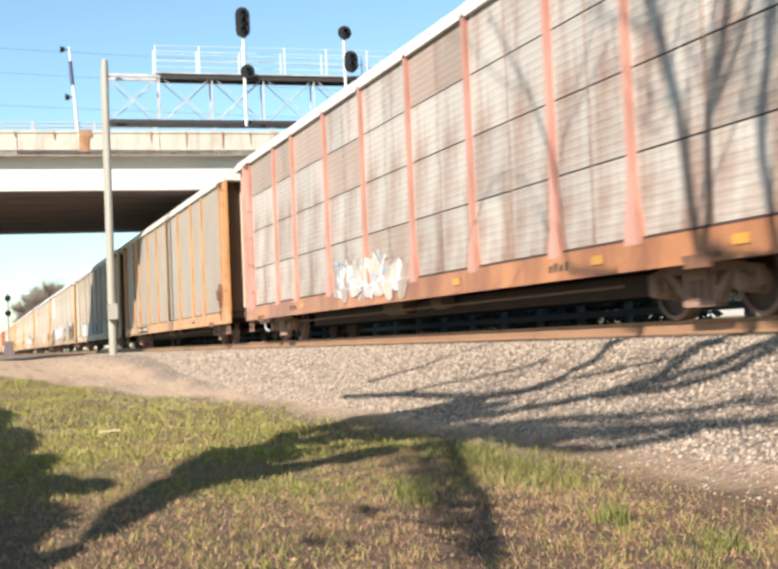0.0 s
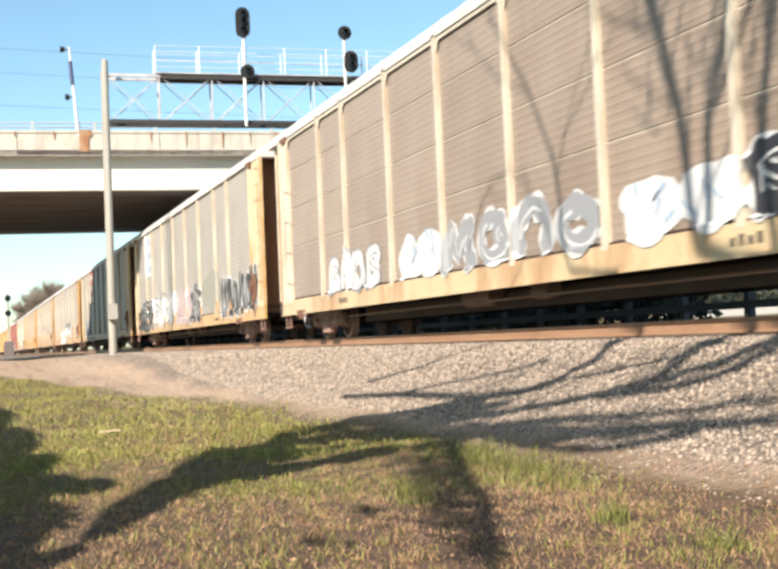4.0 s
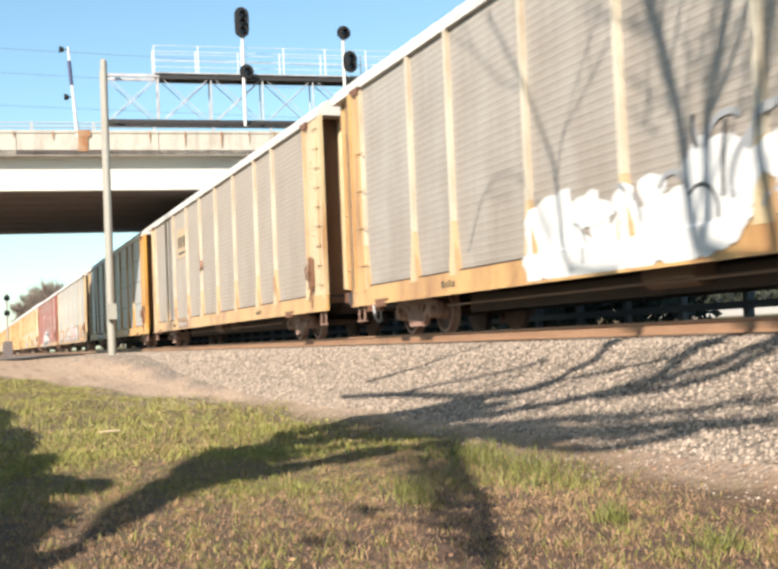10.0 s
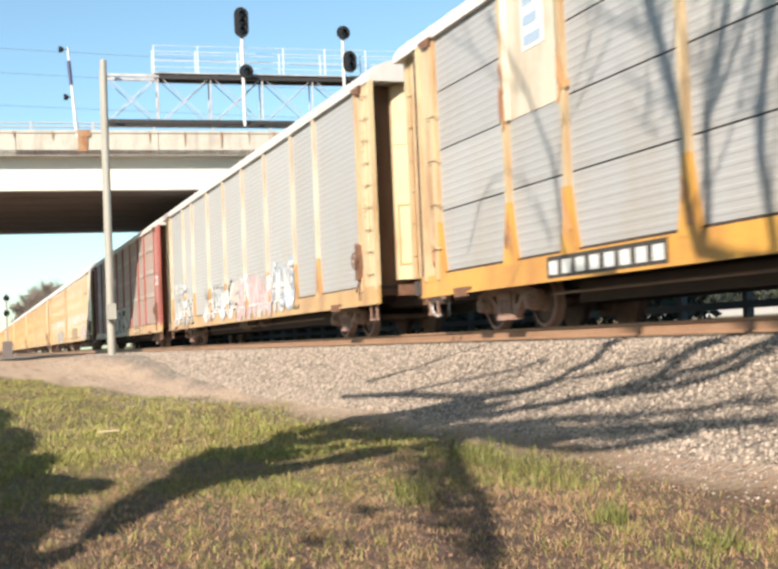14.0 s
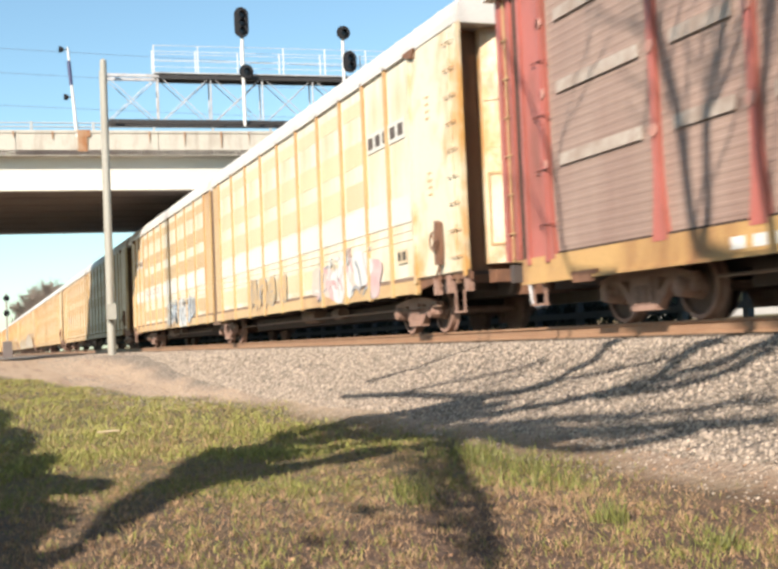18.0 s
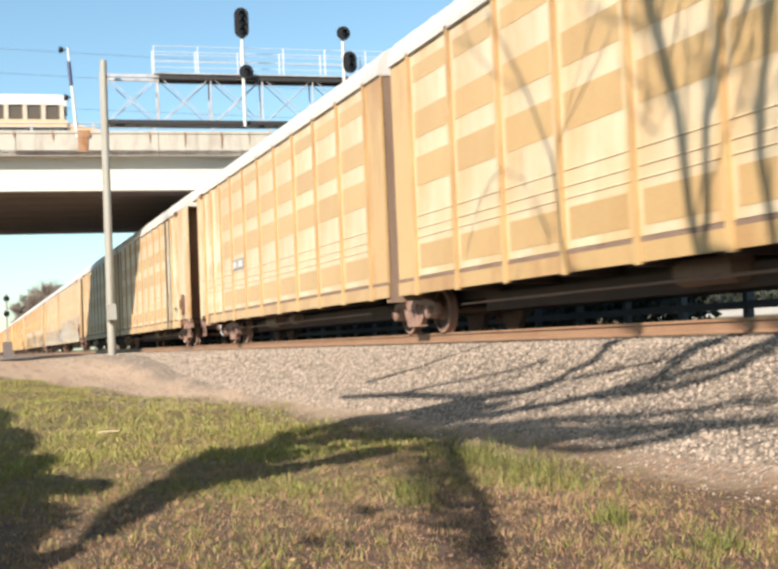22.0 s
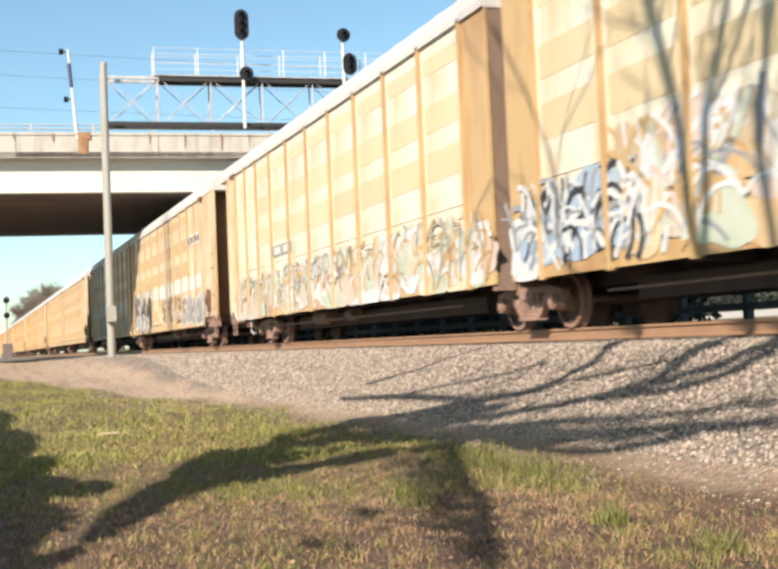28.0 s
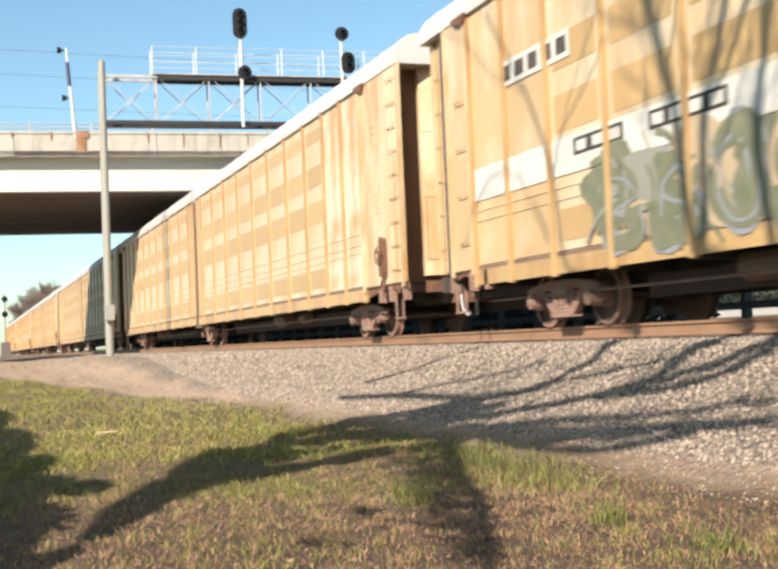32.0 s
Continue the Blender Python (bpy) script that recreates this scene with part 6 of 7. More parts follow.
bough([(-11.3, 2.28, -0.04, 11.2, 0.2), (-11.75, 2.78, -0.03, 11.6, 0.317), (-12.06, 3.29, -0.01, 12.1, 0.307), (-12.16, 3.82, 0.02, 12.5, 0.34), (-12.46, 4.45, 0.05, 12.9, 0.34), (-12.52, 4.96, 0.05, 13.4, 0.317), (-12.37, 5.39, 0.09, 13.8, 0.136)], 3)
bough([(-16.74, 4.59, 0.0, 12.4, 0.14), (-16.81, 5.39, 0.11, 12.7, 0.14), (-15.85, 5.68, 0.2, 13.0, 0.089), (-15.09, 6.0, 0.3, 13.3, 0.101), (-14.37, 6.29, 0.43, 13.6, 0.108), (-13.77, 6.45, 0.51, 13.9, 0.084), (-13.14, 6.57, 0.58, 14.1, 0.101), (-12.7, 6.76, 0.69, 14.4, 0.126), (-12.68, 7.03, 0.83, 14.7, 0.124), (-12.53, 7.23, 0.92, 15.0, 0.101), (-12.86, 7.57, 1.05, 15.3, 0.064), (-13.23, 7.94, 1.13, 15.6, 0.14)], 4)
bough([(-14.74, 5.42, 0.08, 14.6, 0.18), (-14.59, 5.79, 0.2, 14.7, 0.18), (-14.34, 6.13, 0.35, 14.9, 0.18), (-13.89, 6.36, 0.46, 15.0, 0.115)], 3)
bough([(-19.18, 6.07, 0.34, 14.6, 0.063), (-17.21, 6.19, 0.42, 14.8, 0.09), (-15.45, 6.3, 0.46, 15.0, 0.087), (-14.26, 6.39, 0.48, 15.2, 0.058)], 3)
bough([(-11.86, 6.36, 0.49, 14.8, 0.05), (-11.18, 6.55, 0.6, 14.9, 0.057), (-10.75, 6.66, 0.65, 15.0, 0.071), (-10.48, 6.86, 0.75, 15.1, 0.1), (-10.23, 7.05, 0.85, 15.1, 0.104), (-9.98, 7.18, 0.91, 15.2, 0.107), (-9.92, 7.45, 1.01, 15.3, 0.13), (-9.89, 7.82, 1.11, 15.4, 0.13)], 4)
bough([(-11.23, 6.45, 0.54, 14.8, 0.039), (-10.52, 6.63, 0.64, 15.0, 0.064), (-9.9, 6.82, 0.73, 15.1, 0.089), (-9.59, 7.08, 0.86, 15.2, 0.104), (-9.57, 7.55, 1.04, 15.4, 0.11)], 4)
bough([(-14.92, 4.7, -0.02, 13.5, 0.18), (-14.39, 5.29, 0.04, 13.8, 0.168), (-13.37, 5.57, 0.12, 14.0, 0.099), (-12.38, 5.78, 0.21, 14.3, 0.083), (-11.78, 5.99, 0.3, 14.5, 0.09), (-10.94, 6.16, 0.38, 14.8, 0.072), (-9.99, 6.29, 0.44, 15.0, 0.053), (-9.33, 6.41, 0.51, 15.3, 0.054), (-8.89, 6.54, 0.58, 15.5, 0.053), (-8.41, 6.61, 0.62, 15.8, 0.055)], 9)
bough([(-14.46, 5.03, 0.0, 13.5, 0.204), (-13.51, 5.36, 0.07, 13.7, 0.163), (-12.5, 5.58, 0.14, 14.0, 0.112), (-11.51, 5.67, 0.16, 14.2, 0.121), (-10.91, 5.77, 0.19, 14.4, 0.143), (-10.43, 5.97, 0.27, 14.7, 0.117), (-9.74, 6.12, 0.34, 14.9, 0.088), (-9.07, 6.23, 0.4, 15.1, 0.095), (-8.47, 6.27, 0.44, 15.4, 0.093), (-8.1, 6.35, 0.49, 15.6, 0.104)], 9)
bough([(-12.1, 5.52, 0.13, 14.0, 0.066), (-11.12, 5.53, 0.11, 14.2, 0.061), (-10.12, 5.67, 0.13, 14.4, 0.07), (-9.63, 5.83, 0.19, 14.6, 0.073), (-9.29, 5.99, 0.27, 14.8, 0.08), (-8.92, 6.12, 0.35, 15.0, 0.083)], 9)
bough([(-16.88, 6.23, 0.44, 15.0, 0.05), (-16.08, 6.49, 0.56, 15.2, 0.046), (-15.3, 6.71, 0.67, 15.3, 0.041), (-14.65, 6.88, 0.75, 15.5, 0.041), (-14.12, 7.08, 0.84, 15.6, 0.05), (-13.75, 7.26, 0.93, 15.8, 0.05)], 2)
bough([(-12.79, 6.74, 0.68, 15.0, 0.042), (-12.01, 6.92, 0.78, 15.1, 0.049), (-11.44, 7.1, 0.88, 15.2, 0.051), (-10.93, 7.29, 0.96, 15.3, 0.055), (-10.81, 7.6, 1.06, 15.4, 0.055)], 2)
bough([(-19.13, 6.52, 0.57, 15.4, 0.047), (-17.78, 7.01, 0.82, 15.5, 0.05), (-17.3, 7.44, 1.0, 15.7, 0.05), (-17.13, 7.85, 1.12, 15.8, 0.05)], 2)
# a bunch of fine twigs that shade a soft patch of the lawn
bough([(-12.5, 5.3, 0.08, 13.6, 0.09), (-11.4, 4.85, 0.03, 13.0, 0.08), (-9.9, 4.25, 0, 12.2, 0.07), (-8.2, 3.7, 0.04, 11.6, 0.06), (-6.9, 3.15, 0.02, 11.0, 0.05), (-5.6, 2.55, 0, 10.4, 0.045)], 3)
for k in range(560):
    u = rs.random()
    p = toward_sun(-12.5 + 6.3 * u + rs.gauss(0, 0.4 - 0.3 * u), 4.92 - 2.1 * u + rs.gauss(0, 0.2 - 0.14 * u), 0, 13.4 - 2.8 * u)
    q = 1 - 0.6 * u
    limb(fine, [p, p + Vector((rs.gauss(0, 0.24), rs.gauss(0, 0.15 * q), rs.gauss(-0.03, 0.14 * q)))], 0.02, 0.008, 4)
for x, y, n in ((-8.31, 2.81, 26), (-7.37, 2.16, 18)):
    for k in range(n):
        p = toward_sun(x + rs.gauss(0, 0.22), y + rs.gauss(0, 0.05), 0, 10.6)
        limb(fine, [p, p + Vector((rs.gauss(0, 0.14), rs.gauss(0, 0.06), rs.gauss(0, 0.05)))], 0.024, 0.01, 4)
# fine twigs that dim the gravel between the limbs' shadows
for (x0, y0, z0), (x1, y1, z1), n in (((-17.0, 5.0, 0.02), (-13.4, 6.25, 0.42), 420), ((-15.1, 5.4, 0.1), (-10.0, 6.0, 0.28), 420), ((-12.6, 3.1, 0.0), (-13.8, 4.9, 0.02), 520)):
    for k in range(n):
        u = rs.random()
        p = toward_sun(x0 + (x1 - x0) * u, y0 + (y1 - y0) * u + rs.gauss(0, 0.16), z0 + (z1 - z0) * u, 13.8 + rs.uniform(-0.8, 1.2))
        limb(fine, [p, p + Vector((x1 - x0, y1 - y0, rs.gauss(0, 0.2))) * rs.uniform(0.06, 0.16)], 0.016, 0.006, 4)
# limbs across the sides of the cars
bough([(-11.43, 8.04, 2.17, 15.0, 0.061), (-11.58, 8.04, 2.68, 15.0, 0.063), (-11.65, 8.04, 3.4, 15.1, 0.066), (-11.74, 8.04, 4.01, 15.1, 0.065), (-11.9, 8.04, 4.53, 15.1, 0.066), (-12.1, 8.04, 5.08, 15.2, 0.078), (-12.35, 8.04, 5.77, 15.2, 0.074)], 6)
bough([(-11.95, 8.04, 4.73, 15.2, 0.021), (-12.41, 8.04, 5.13, 15.3, 0.019), (-12.98, 8.04, 5.38, 15.3, 0.017), (-13.71, 8.04, 5.86, 15.4, 0.017)], 3)
bough([(-11.32, 8.04, 2.22, 15.0, 0.07), (-11.23, 8.04, 2.76, 15.0, 0.06), (-11.2, 8.04, 3.61, 15.1, 0.058), (-11.03, 8.04, 4.15, 15.1, 0.059), (-10.8, 8.04, 4.61, 15.2, 0.063), (-10.6, 8.04, 5.11, 15.2, 0.057)], 6)
bough([(-11.02, 8.04, 3.86, 15.1, 0.033), (-10.67, 8.04, 4.29, 15.2, 0.041), (-10.37, 8.04, 4.71, 15.2, 0.04), (-10.21, 8.04, 5.04, 15.3, 0.035)], 4)
bough([(-10.09, 8.04, 2.24, 15.0, 0.054), (-10.16, 8.04, 2.62, 15.1, 0.055), (-10.24, 8.04, 3.16, 15.1, 0.065), (-10.21, 8.04, 3.69, 15.2, 0.075), (-10.03, 8.04, 4.29, 15.2, 0.062), (-9.94, 8.04, 4.9, 15.3, 0.053)], 6)
bough([(-14.5, 8.04, 2.16, 15.4, 0.028), (-14.74, 8.04, 2.64, 15.5, 0.03), (-14.77, 8.04, 3.21, 15.7, 0.03), (-14.92, 8.04, 3.88, 15.8, 0.029), (-15.21, 8.04, 4.37, 16.0, 0.022), (-15.59, 8.04, 5.01, 16.1, 0.025), (-16.2, 8.04, 5.77, 16.3, 0.023), (-16.85, 8.04, 6.55, 16.4, 0.017)], 4)
bough([(-14.83, 8.04, 3.58, 15.8, 0.018), (-14.58, 8.04, 4.18, 15.9, 0.018), (-13.97, 8.04, 4.62, 16.1, 0.018), (-13.54, 8.04, 4.93, 16.2, 0.018), (-13.11, 8.04, 5.29, 16.4, 0.016)], 3)
bough([(-18.07, 8.04, 2.79, 16.0, 0.022), (-17.48, 8.04, 3.56, 16.0, 0.022), (-16.95, 8.04, 3.9, 16.0, 0.018), (-16.4, 8.04, 3.91, 16.0, 0.012), (-15.82, 8.04, 3.69, 16.0, 0.012), (-15.38, 8.04, 3.22, 16.0, 0.018), (-15.07, 8.04, 2.67, 16.0, 0.02)], 1)
bough([(-15.59, 8.04, 5.01, 16.2, 0.012), (-16.6, 8.04, 5.44, 16.4, 0.012), (-17.49, 8.04, 6.14, 16.6, 0.012), (-18.49, 8.04, 6.66, 16.8, 0.012)], 2)
limb(wood, [toward_sun(*p) for p in ((-10.9, 7.8, 1.11, 15.2), (-11.5, 8.77, 1.3, 15.2), (-11.43, 8.04, 2.17, 15.0))], 0.11, 0.06)
limb(wood, [toward_sun(*p) for p in ((-9.9, 7.82, 1.1, 15.4), (-10.9, 8.77, 1.3, 15.2), (-11.32, 8.04, 2.22, 15.0))], 0.09, 0.06)
limb(wood, [toward_sun(*p) for p in ((-9.57, 7.55, 1.04, 15.4), (-10.09, 8.04, 2.24, 15.0))], 0.09, 0.06)
limb(wood, [toward_sun(*p) for p in ((-13.23, 7.94, 1.13, 15.6), (-13.94, 8.77, 1.34, 15.6), (-14.5, 8.04, 2.16, 15.4))], 0.12, 0.05)
for k in range(90):
    p = toward_sun(rs.uniform(-12.6, -9.3), 8.04, EYE + rs.uniform(2.2, 5.2), 15.6)
    d = Vector((rs.gauss(0, 0.35), rs.gauss(0, 0.3), rs.uniform(0.1, 0.9)))
    limb(fine, bent(p, p + d, rs, 0.1, 2), 0.02, 0.007, 4)
part("trunk", wood, M["bark"], shade)
part("twigs", fine, M["twig"], shade)


def shade_bush(name, spots, seed, label, n=2600, leaf=0.16):
    """A leafy evergreen behind the camera; spots: middle, along-the-light distance and half sizes."""
    rnd = np.random.default_rng(seed)
    bush = tagged(new(name), label, "tree")
    bm = bmesh.new()
    vs = []
    low = None
    for x, y, s, a, b, c in spots:
        m = toward_sun(x, y, 0, s)
        q = rnd.normal(size=(n, 3))
        q /= np.linalg.norm(q, axis=1)[:, None]
        q *= np.cbrt(rnd.uniform(0.05, 1, n))[:, None] * np.array([a, b, c])
        q += np.array(m)
        u, w = rnd.normal(size=(n, 3)), rnd.normal(size=(n, 3))
        u *= leaf / np.linalg.norm(u, axis=1)[:, None]
        w *= leaf * 0.5 / np.linalg.norm(w, axis=1)[:, None]
        vs.append(np.stack([q - u, q + w, q + u, q - w], 1).reshape(-1, 3))
        low = low or Vector((m.x + 0.6, m.y - 0.5, -0.2))
        limb(bm, [low, low.lerp(m, 0.5) + Vector((0.1, 0, 0.3)), m], 0.12, 0.04)
    v = np.concatenate(vs)
    part("trunk", bm, M["bark"], bush)
    part("crown", arrays("crown", v, np.arange(len(v)).reshape(-1, 4), M["evergreen"]), None, bush)


shade_bush("evergreen_tree", [(-9.4, 0.05, 6.5, 1.3, 0.5, 0.5), (-11.8, 0.35, 7.0, 1.3, 0.42, 0.45), (-14.5, 0.4, 7.2, 1.7, 0.42, 0.45), (-19, 0.4, 7.5, 3.0, 0.36, 0.45), (-25, 0.4, 8.0, 3.6, 0.36, 0.45), (-11.6, 1.0, 7.0, 0.6, 0.14, 0.15), (-8.2, -0.3, 6.0, 1.0, 0.5, 0.5)], 3, "dense evergreen on the lawn edge")

# ---------- overhead wires ----------
for y in (-42, 102):
    pole = tagged(new("utility_pole"), "tall grey steel pole that carries the wires", "utility pole", "utility poles")
    pole.location = (-117.5, y, 0)
    bm = bmesh.new()
    rod(bm, (0, 0, -1), (0, 0, 34), 0.4, 0.2, n=12)
    part("shaft", bm, M["galvpipe"], pole)

for k, (z0, z1, y0) in enumerate(((31.5, 30.0, 30), (29.3, 27.2, 31), (26.0, 24.2, 30))):
    w = tagged(new("overhead_wire"), "thin dark overhead wire against the sky", "wire", "overhead wires")
    bm = bmesh.new()
    pts = [(-117.5, -42 + i * 144 / 14, z0 + (z1 - z0) * i / 14 + 0.012 * (i - 7) ** 2) for i in range(15)]
    rings = [[bm.verts.new((x + dx, y, z + dz)) for dx, dz in ((0.02, 0), (0, 0.02), (-0.02, 0), (0, -0.02))] for x, y, z in pts]
    for a, b in zip(rings, rings[1:]):
        for i in range(4):
            bm.faces.new((a[i], a[(i + 1) % 4], b[(i + 1) % 4], b[i]))
    part("strand", bm, M["wire"], w)


# ---------- vehicles on the bridge ----------
def wheel_pair(parent, x, y, r):
    for s in (-1, 1):
        bm = bmesh.new()
        rod(bm, (0, -0.12, 0), (0, 0.12, 0), r, n=18)
        t = part("wheel", bm, M["tyre"], parent, at=(x, s * y, r))
        bm = bmesh.new()
        rod(bm, (0, s * 0.1, 0), (0, s * 0.13, 0), r * 0.6, n=12)
        part("hub", bm, M["galvpipe"], t)


def school_bus():
    bus = tagged(new("school_bus"), "long yellow school bus with a white roof", "bus")
    L = 12.6
    bm = bmesh.new()
    box(bm, -L / 2, L / 2 - 1.5, -1.2, 1.2, 0.5, 1.75)
    prism(bm, [(L / 2 - 1.5, 0.5), (L / 2, 0.5), (L / 2, 1.25), (L / 2 - 0.2, 1.4), (L / 2 - 1.5, 1.6)], -1.05, 1.05)
    part("body", bm, M["busyellow"], bus)
    bm = bmesh.new()
    prof = [(-1.2, 2.45), (-1.18, 2.75), (-0.95, 2.98), (0, 3.08), (0.95, 2.98), (1.18, 2.75), (1.2, 2.45)]
    rings = [[bm.verts.new((x, y, z - d)) for y, z in prof] for x, d in ((-L / 2, 0.06), (-L / 2 + 0.3, 0), (L / 2 - 1.8, 0), (L / 2 - 1.5, 0.08))]
    for a, b in zip(rings, rings[1:]):
        for i in range(6):
            bm.faces.new((a[i], a[i + 1], b[i + 1], b[i]))
    bm.faces.new(rings[0])
    bm.faces.new(rings[-1])
    part("roof", bm, M["buswhite"], bus, "white roof")
    bm = bmesh.new()
    box(bm, -L / 2 + 0.02, L / 2 - 1.55, -1.12, 1.12, 1.75, 2.45)
    part("window_band", bm, M["busglass"], bus, "dark window glass")
    for i in range(14):
        x = -L / 2 + 0.08 + i * (L - 1.8) / 13
        for s in (-1, 1):
            bm = bmesh.new()
            box(bm, x - 0.1, x + 0.1, s * 1.17 - 0.03, s * 1.17 + 0.03, 1.74, 2.47)
            part("window_post", bm, M["buscream"], bus)
    bm = bmesh.new()
    box(bm, -L / 2, L / 2 - 1.5, -1.215, -1.2, 1.2, 1.4)
    part("rub_rail", bm, M["black"], bus)
    for x in (-L / 2 + 2.8, L / 2 - 1.3):
        wheel_pair(bus, x, 1.05, 0.5)
    return bus


def sedan(label, mat):
    car = tagged(new("car"), label, "car")
    bm = bmesh.new()
    prism(bm, [(-2.2, 0.35), (2.2, 0.35), (2.25, 0.7), (1.9, 0.88), (1.0, 0.98), (-1.5, 1.02), (-2.2, 0.95), (-2.28, 0.6)], -0.88, 0.88)
    part("body", bm, mat, car)
    bm = bmesh.new()
    prism(bm, [(-1.7, 1.0), (1.05, 0.96), (0.35, 1.5), (-0.2, 1.56), (-0.9, 1.54)], -0.74, 0.74)
    part("cabin_glass", bm, M["glass"], car, "dark window glass")
    bm = bmesh.new()
    prism(bm, [(-1.0, 1.5), (0.4, 1.48), (0.3, 1.56), (-0.2, 1.6), (-0.9, 1.58)], -0.7, 0.7)
    part("roof", bm, mat, car)
    for x in (-1.4, 1.4):
        wheel_pair(car, x, 0.8, 0.32)
    return car


BUS, CAR_A, CAR_B = school_bus(), sedan("dark red car on the bridge", M["carred"]), sedan("charcoal car on the bridge", M["cardark"])

# ---------- ballast stones and grass ----------
rng = np.random.default_rng(21)


def stones(n, x0, x1, y0, y1, smin, smax, thin=1.0):
    x, y = rng.uniform(x0, x1, n), y1 - (y1 - y0) * rng.random(n) ** thin
    c = np.stack([x, y, ground_z(x, y)], -1)
    s = rng.uniform(smin, smax, n)
    base = np.array([(1, 0, 0), (-1, 0, 0), (0, 1, 0), (0, -1, 0), (0, 0, 0.8), (0, 0, -0.6)], float)
    v = base[None] * s[:, None, None] * rng.uniform(0.55, 1.25, (n, 6, 1))
    a = rng.uniform(0, 6.28, n)
    ca, sa = np.cos(a)[:, None], np.sin(a)[:, None]
    v = np.stack([v[..., 0] * ca - v[..., 1] * sa, v[..., 0] * sa + v[..., 1] * ca, v[..., 2]], -1) + rng.normal(0, 0.12, (n, 6, 3)) * s[:, None, None]
    v = (v + c[:, None]).reshape(-1, 3)
    t = np.array([(0, 2, 4), (2, 1, 4), (1, 3, 4), (3, 0, 4), (2, 0, 5), (1, 2, 5), (3, 1, 5), (0, 3, 5)])
    f = (np.arange(n)[:, None, None] * 6 + t[None]).reshape(-1, 3)
    return v, f


M["stone"] = material("pale_ballast_stone", (0.245, 0.196, 0.154), 0.9, by_island=0.55, bump=0, grain=0.1)
v1, f1 = stones(27000, -24, -6, 5.75, 8.35, 0.016, 0.04, 1.15)
v2, f2 = stones(9000, -24, -4, 5.2, 6.8, 0.007, 0.024, 1.5)
v3, f3 = stones(34000, -62, -24, 5.8, 8.35, 0.025, 0.048)
v4, f4 = stones(5000, -24, -6, 8.9, 10.2, 0.02, 0.042)
v5, f5 = stones(7000, -56, -24, 3.0, 6.0, 0.012, 0.034)
allv, allf, k = [], [], 0
for v, f in ((v1, f1), (v2, f2), (v3, f3), (v4, f4), (v5, f5)):
    allv.append(v)
    allf.append(f + k)
    k += len(v)
tagged(new("ballast_stones", arrays("ballast_stones", np.concatenate(allv), np.concatenate(allf), M["stone"])), "loose pale grey and tan ballast stones", "gravel", kind="stuff")


def blades(x, y, h, lean, width):
    n = len(x)
    z = ground_z(x, y)
    a, b = rng.uniform(0, 6.28, n), rng.uniform(0, 6.28, n)
    base = np.stack([x, y, z - 0.01], -1)
    side = np.stack([np.cos(a), np.sin(a), np.zeros(n)], -1) * width[:, None]
    tip = np.stack([np.cos(b) * lean * h, np.sin(b) * lean * h, h], -1)
    mid = tip * 0.55 + np.stack([np.zeros(n), np.zeros(n), h * 0.12], -1)
    v = np.stack([base - side, base + side, base + mid + side * 0.7, base + mid - side * 0.7, base + tip], 1).reshape(-1, 3)
    i = np.arange(n)[:, None] * 5
    return v, np.concatenate([i + np.array([[0, 1, 2]]), i + np.array([[0, 2, 3]]), i + np.array([[3, 2, 4]])])


def wedge(n, rmin, rmax, a0, a1):
    r = np.sqrt(rng.uniform(rmin ** 2, rmax ** 2, n))
    a = np.radians(rng.uniform(a0, a1, n))
    return -r * np.sin(a), r * np.cos(a)


def patchy(x, y):
    return 0.5 + 0.25 * np.sin(x * 1.7 + 1.3 * np.sin(y * 1.1)) + 0.25 * np.sin(y * 2.3 + x * 0.6 + 2)


WAVES = [(math.tau / w * math.cos(a), math.tau / w * math.sin(a), p) for w, a, p in ((0.62, 0.3, 1), (0.47, 1.4, 2), (0.38, 2.3, 0.5), (0.29, 0.9, 4), (0.24, 2.9, 3), (0.19, 1.9, 5))]


def clumps(x, y):
    """Uneven tufts: 0 in the gaps, 1 in the middle of a tuft."""
    q = sum(np.sin(a * x + b * y + p + 1.1 * np.sin(1.3 * y + 0.7 * x + p)) for a, b, p in WAVES)
    return smooth(-0.9, 1.9, q)


def sward(name, count, rmin, rmax, hmin, hmax, wid, mat, label, keep, gaps=0.15):
    x, y = wedge(count, rmin, rmax, 47, 91)
    edge = 5.6 - 0.24 * np.maximum(0, -x - 24) + 0.25 * np.sin(x * 0.8) * np.sin(x * 0.31 + 1)
    p, c = patchy(x, y), clumps(x, y)
    left = smooth(7, 13, np.hypot(x, y)) * smooth(52, 78, np.degrees(np.arctan2(-x, y)))
    ok = (y < edge) & (rng.random(count) < keep(p, left) * (gaps + (1 - gaps) * c) * np.clip((edge - y) * 1.2, 0.12, 1))
    x, y, p, c = x[ok], y[ok], p[ok], c[ok]
    n = len(x)
    h = rng.uniform(hmin, hmax, n) * (0.5 + 0.4 * p + 0.5 * c)
    v, f = blades(x, y, h, rng.uniform(0.2, 1.3, n), rng.uniform(0.5, 1, n) * wid)
    tagged(new(name, arrays(name, v, f, mat)), label, "grass", kind="stuff")


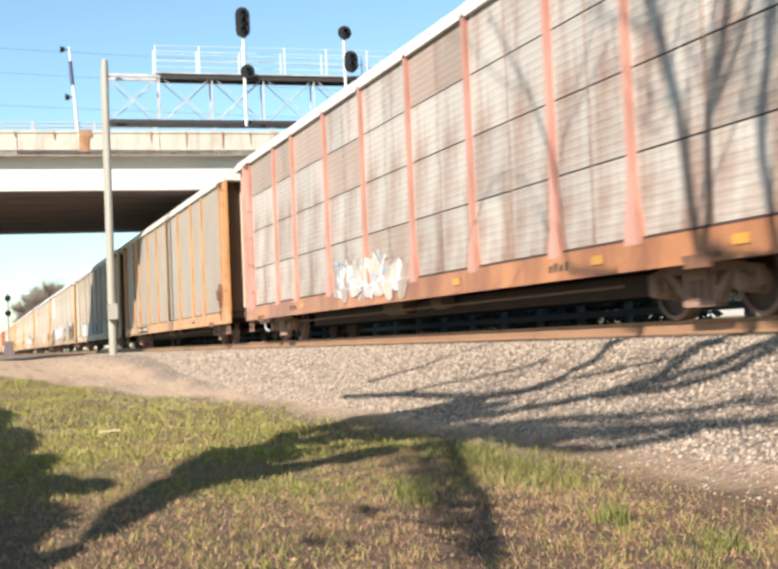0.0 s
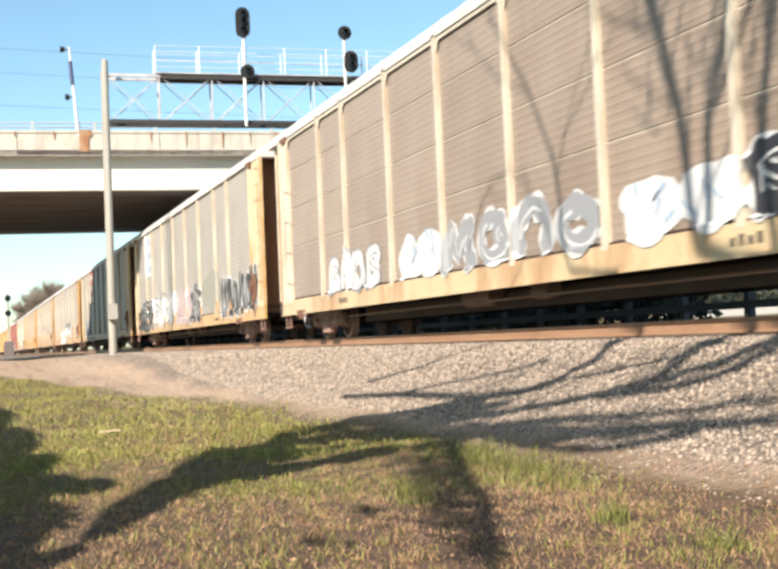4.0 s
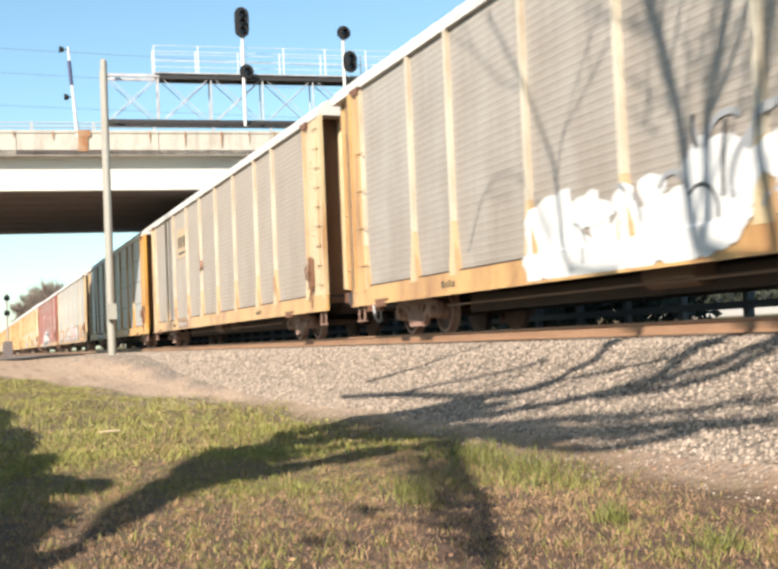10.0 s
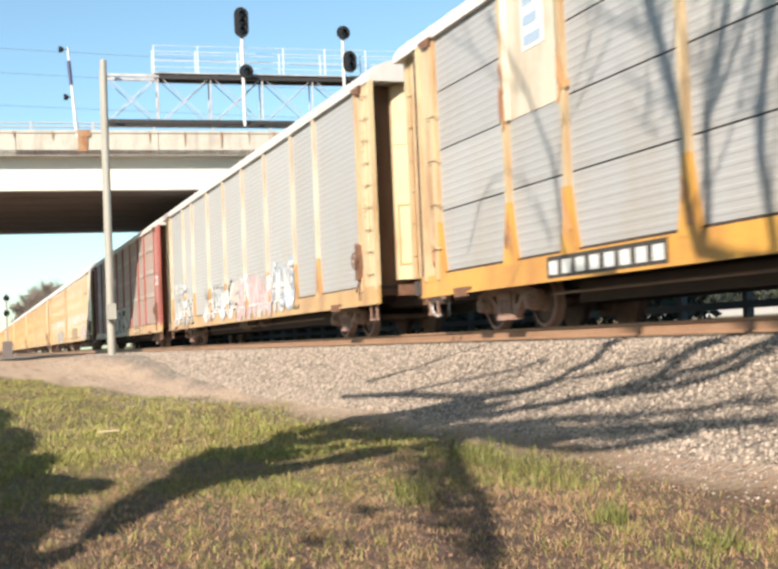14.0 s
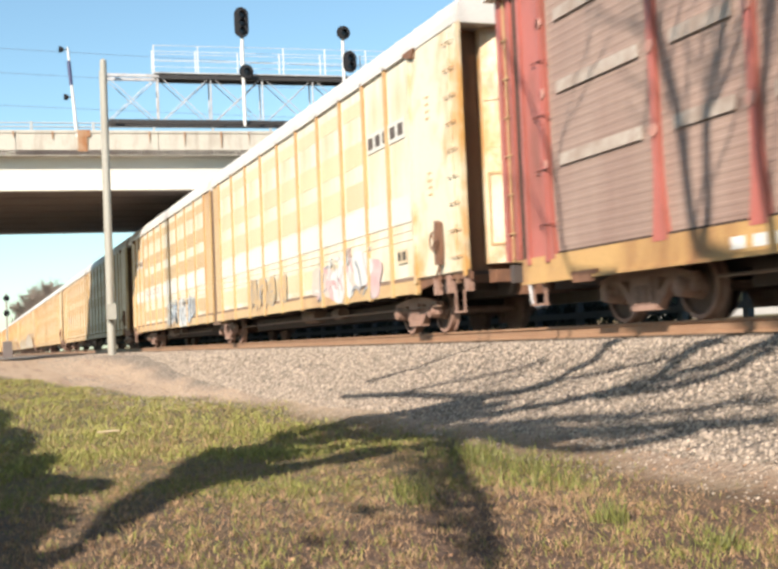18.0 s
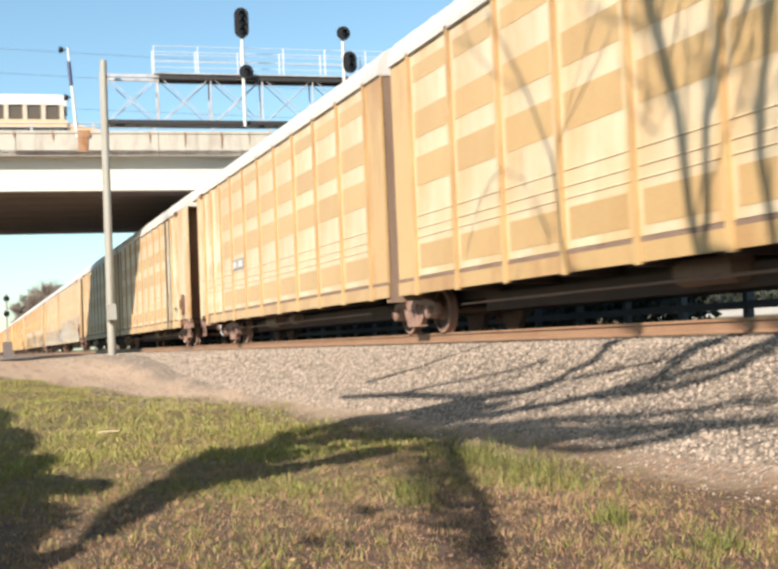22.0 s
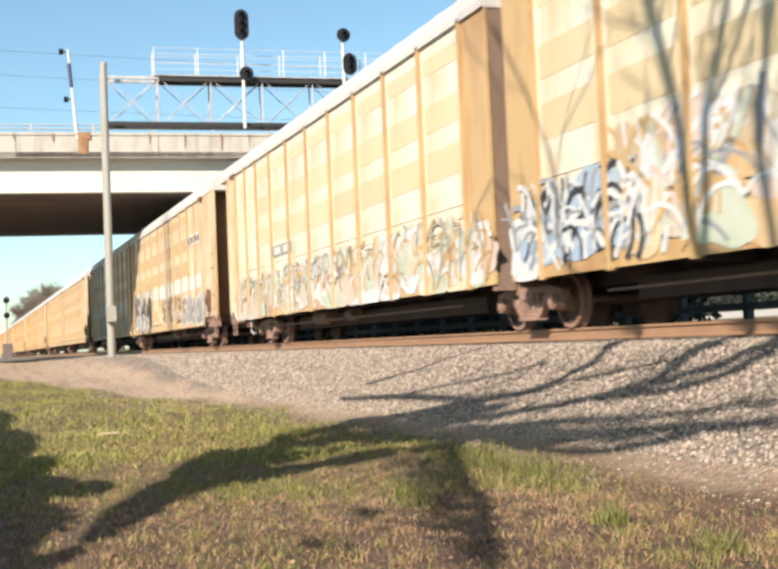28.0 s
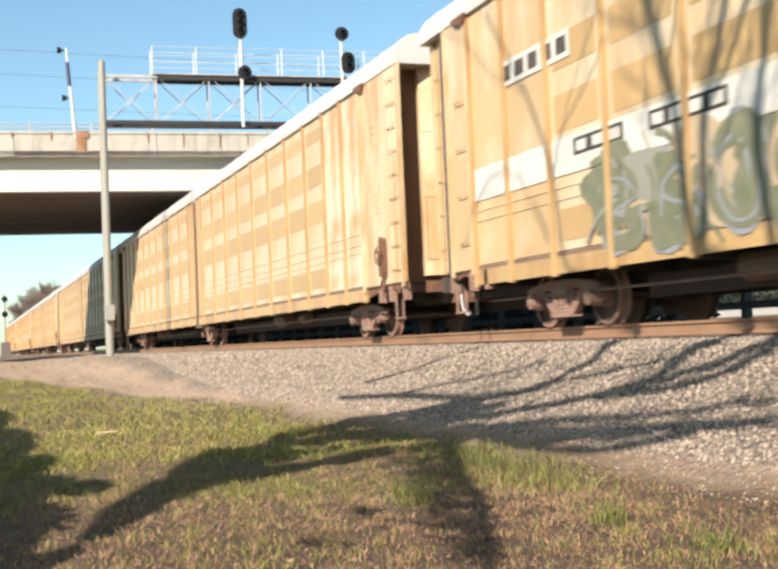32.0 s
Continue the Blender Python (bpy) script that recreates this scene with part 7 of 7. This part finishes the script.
M["grass_green"] = material("green_grass", (0.15, 0.155, 0.029), 0.7, by_island=0.5, bump=0, grain=0.1)
M["grass_far"] = material("yellow_green_grass", (0.208, 0.198, 0.048), 0.7, by_island=0.45, bump=0, grain=0.1)
M["grass_dry"] = material("dry_grass", (0.29, 0.18, 0.097), 0.8, by_island=0.5, bump=0, grain=0.1)
M["tuft"] = material("tuft_grass", (0.115, 0.118, 0.026), 0.7, by_island=0.6, bump=0, grain=0.1)
M["litter"] = material("dead_leaf_litter", (0.219, 0.121, 0.069), 0.85, by_island=0.45, bump=0, grain=0.1)
sward("green_grass", 260000, 5.2, 18, 0.025, 0.08, 0.0042, M["grass_green"], "short patchy green lawn grass", lambda p, q: (0.12 + 0.7 * p ** 2) * (0.5 + 0.5 * q) + 0.12 * q)
sward("dry_grass", 330000, 5.2, 18, 0.018, 0.058, 0.0038, M["grass_dry"], "short dry straw-coloured grass", lambda p, q: (1.0 - 0.5 * p) * (0.9 - 0.4 * q), 0.35)
sward("far_green_grass", 330000, 13, 46, 0.04, 0.095, 0.01, M["grass_far"], "patchy green grass further along the lawn", lambda p, q: 0.4 + 0.6 * p, 0.3)
sward("far_dry_grass", 190000, 14, 50, 0.03, 0.085, 0.008, M["grass_dry"], "dry grass further along the lawn", lambda p, q: (1.1 - 0.5 * p) * (1.0 - 0.3 * q), 0.4)
lx, ly = wedge(6000, 5.2, 15, 47, 91)
lk = (ly < 5.9) & (rng.random(len(lx)) < 0.25 + 0.75 * smooth(14, 8, np.hypot(lx, ly)))
lx, ly = lx[lk], ly[lk]
lc = np.stack([lx, ly, ground_z(lx, ly) + rng.uniform(0.004, 0.03, len(lx))], -1)
lu = rng.normal(size=(len(lx), 3)) * np.array([1, 1, 0.45])
lw = np.cross(lu, rng.normal(size=(len(lx), 3)) * np.array([0.3, 0.3, 1]))
lu *= (rng.uniform(0.008, 0.022, len(lx)) / np.linalg.norm(lu, axis=1))[:, None]
lw *= (rng.uniform(0.005, 0.013, len(lx)) / np.linalg.norm(lw, axis=1))[:, None]
tagged(new("leaf_litter", arrays("leaf_litter", np.stack([lc - lu, lc + lw, lc + lu, lc - lw], 1).reshape(-1, 3), np.arange(4 * len(lx)).reshape(-1, 4), M["litter"])), "scattered reddish dead leaves on the lawn", "leaf litter", kind="stuff")
tx, ty = [], []
for cx, cy, sp, n in ((-11.3, 5.0, 0.4, 420), (-10.6, 4.9, 0.35, 260), (-6.9, 4.05, 0.1, 150), (-5.9, 4.2, 0.09, 100), (-9.2, 4.6, 0.5, 260), (-9.0, 3.4, 0.2, 160), (-10.0, 5.1, 0.3, 200), (-8.3, 3.2, 0.15, 120)):
    tx.append(rng.normal(cx, sp, n))
    ty.append(rng.normal(cy, sp * 0.6, n))
tx, ty = np.concatenate(tx), np.concatenate(ty)
v, f = blades(tx, ty, rng.uniform(0.05, 0.19, len(tx)), rng.uniform(0.2, 1.0, len(tx)), np.full(len(tx), 0.004))
tagged(new("grass_tufts", arrays("grass_tufts", v, f, M["tuft"])), "taller green tufts at the gravel edge", "grass", kind="stuff")
stick = tagged(new("fallen_stick"), "short pale stick lying in the grass", "stick")
stick.location = (-18.0, 2.0, float(ground_z(np.array(-18.0), np.array(2.0))) + 0.05)
bm = bmesh.new()
limb(bm, [(-0.25, -0.12, 0), (0, 0.02, 0.03), (0.3, 0.14, 0.05)], 0.02, 0.012, 6)
part("wood", bm, M["g_tan"], stick)


# ---------- movement ----------
def motions():
    for c in CARS:
        walk(c, [(t, pose(c["start"] + SPEED * t + lead, MID, RAIL)) for t, lead in PACE])
    turn = math.degrees(SPEED / 0.42)
    masters = {}
    for w in WHEELS:
        x = round(w.matrix_basis.translation.x, 2)
        if x not in masters:
            walk(w, [(f / FPS, pose(x, 0, 0.42, 0, turn * f / FPS, 0)) for f in range(0, 32 * FPS + 1)])
            masters[x] = w.animation_data
        else:
            w.rotation_mode = "QUATERNION"
            keys = w.animation_data_create()
            keys.action = masters[x].action
            keys.action_slot = masters[x].action_slot
    deck = bridge.matrix_basis @ Matrix.Translation((0, 0, PAR - 0.86))
    for v, lane, t0, y0, speed in ((BUS, -3.2, 23.0, 10.72, 10.9), (CAR_A, -2.6, 3.0, 5.55, 11.6), (CAR_B, -2.6, 12.6, 8.9, 11.1)):
        walk(v, [(t, deck @ pose(lane, y0 + speed * (t - t0), 0, 0, 0, 90)) for t in (0, 8, 16, 24, 32)])


motions()
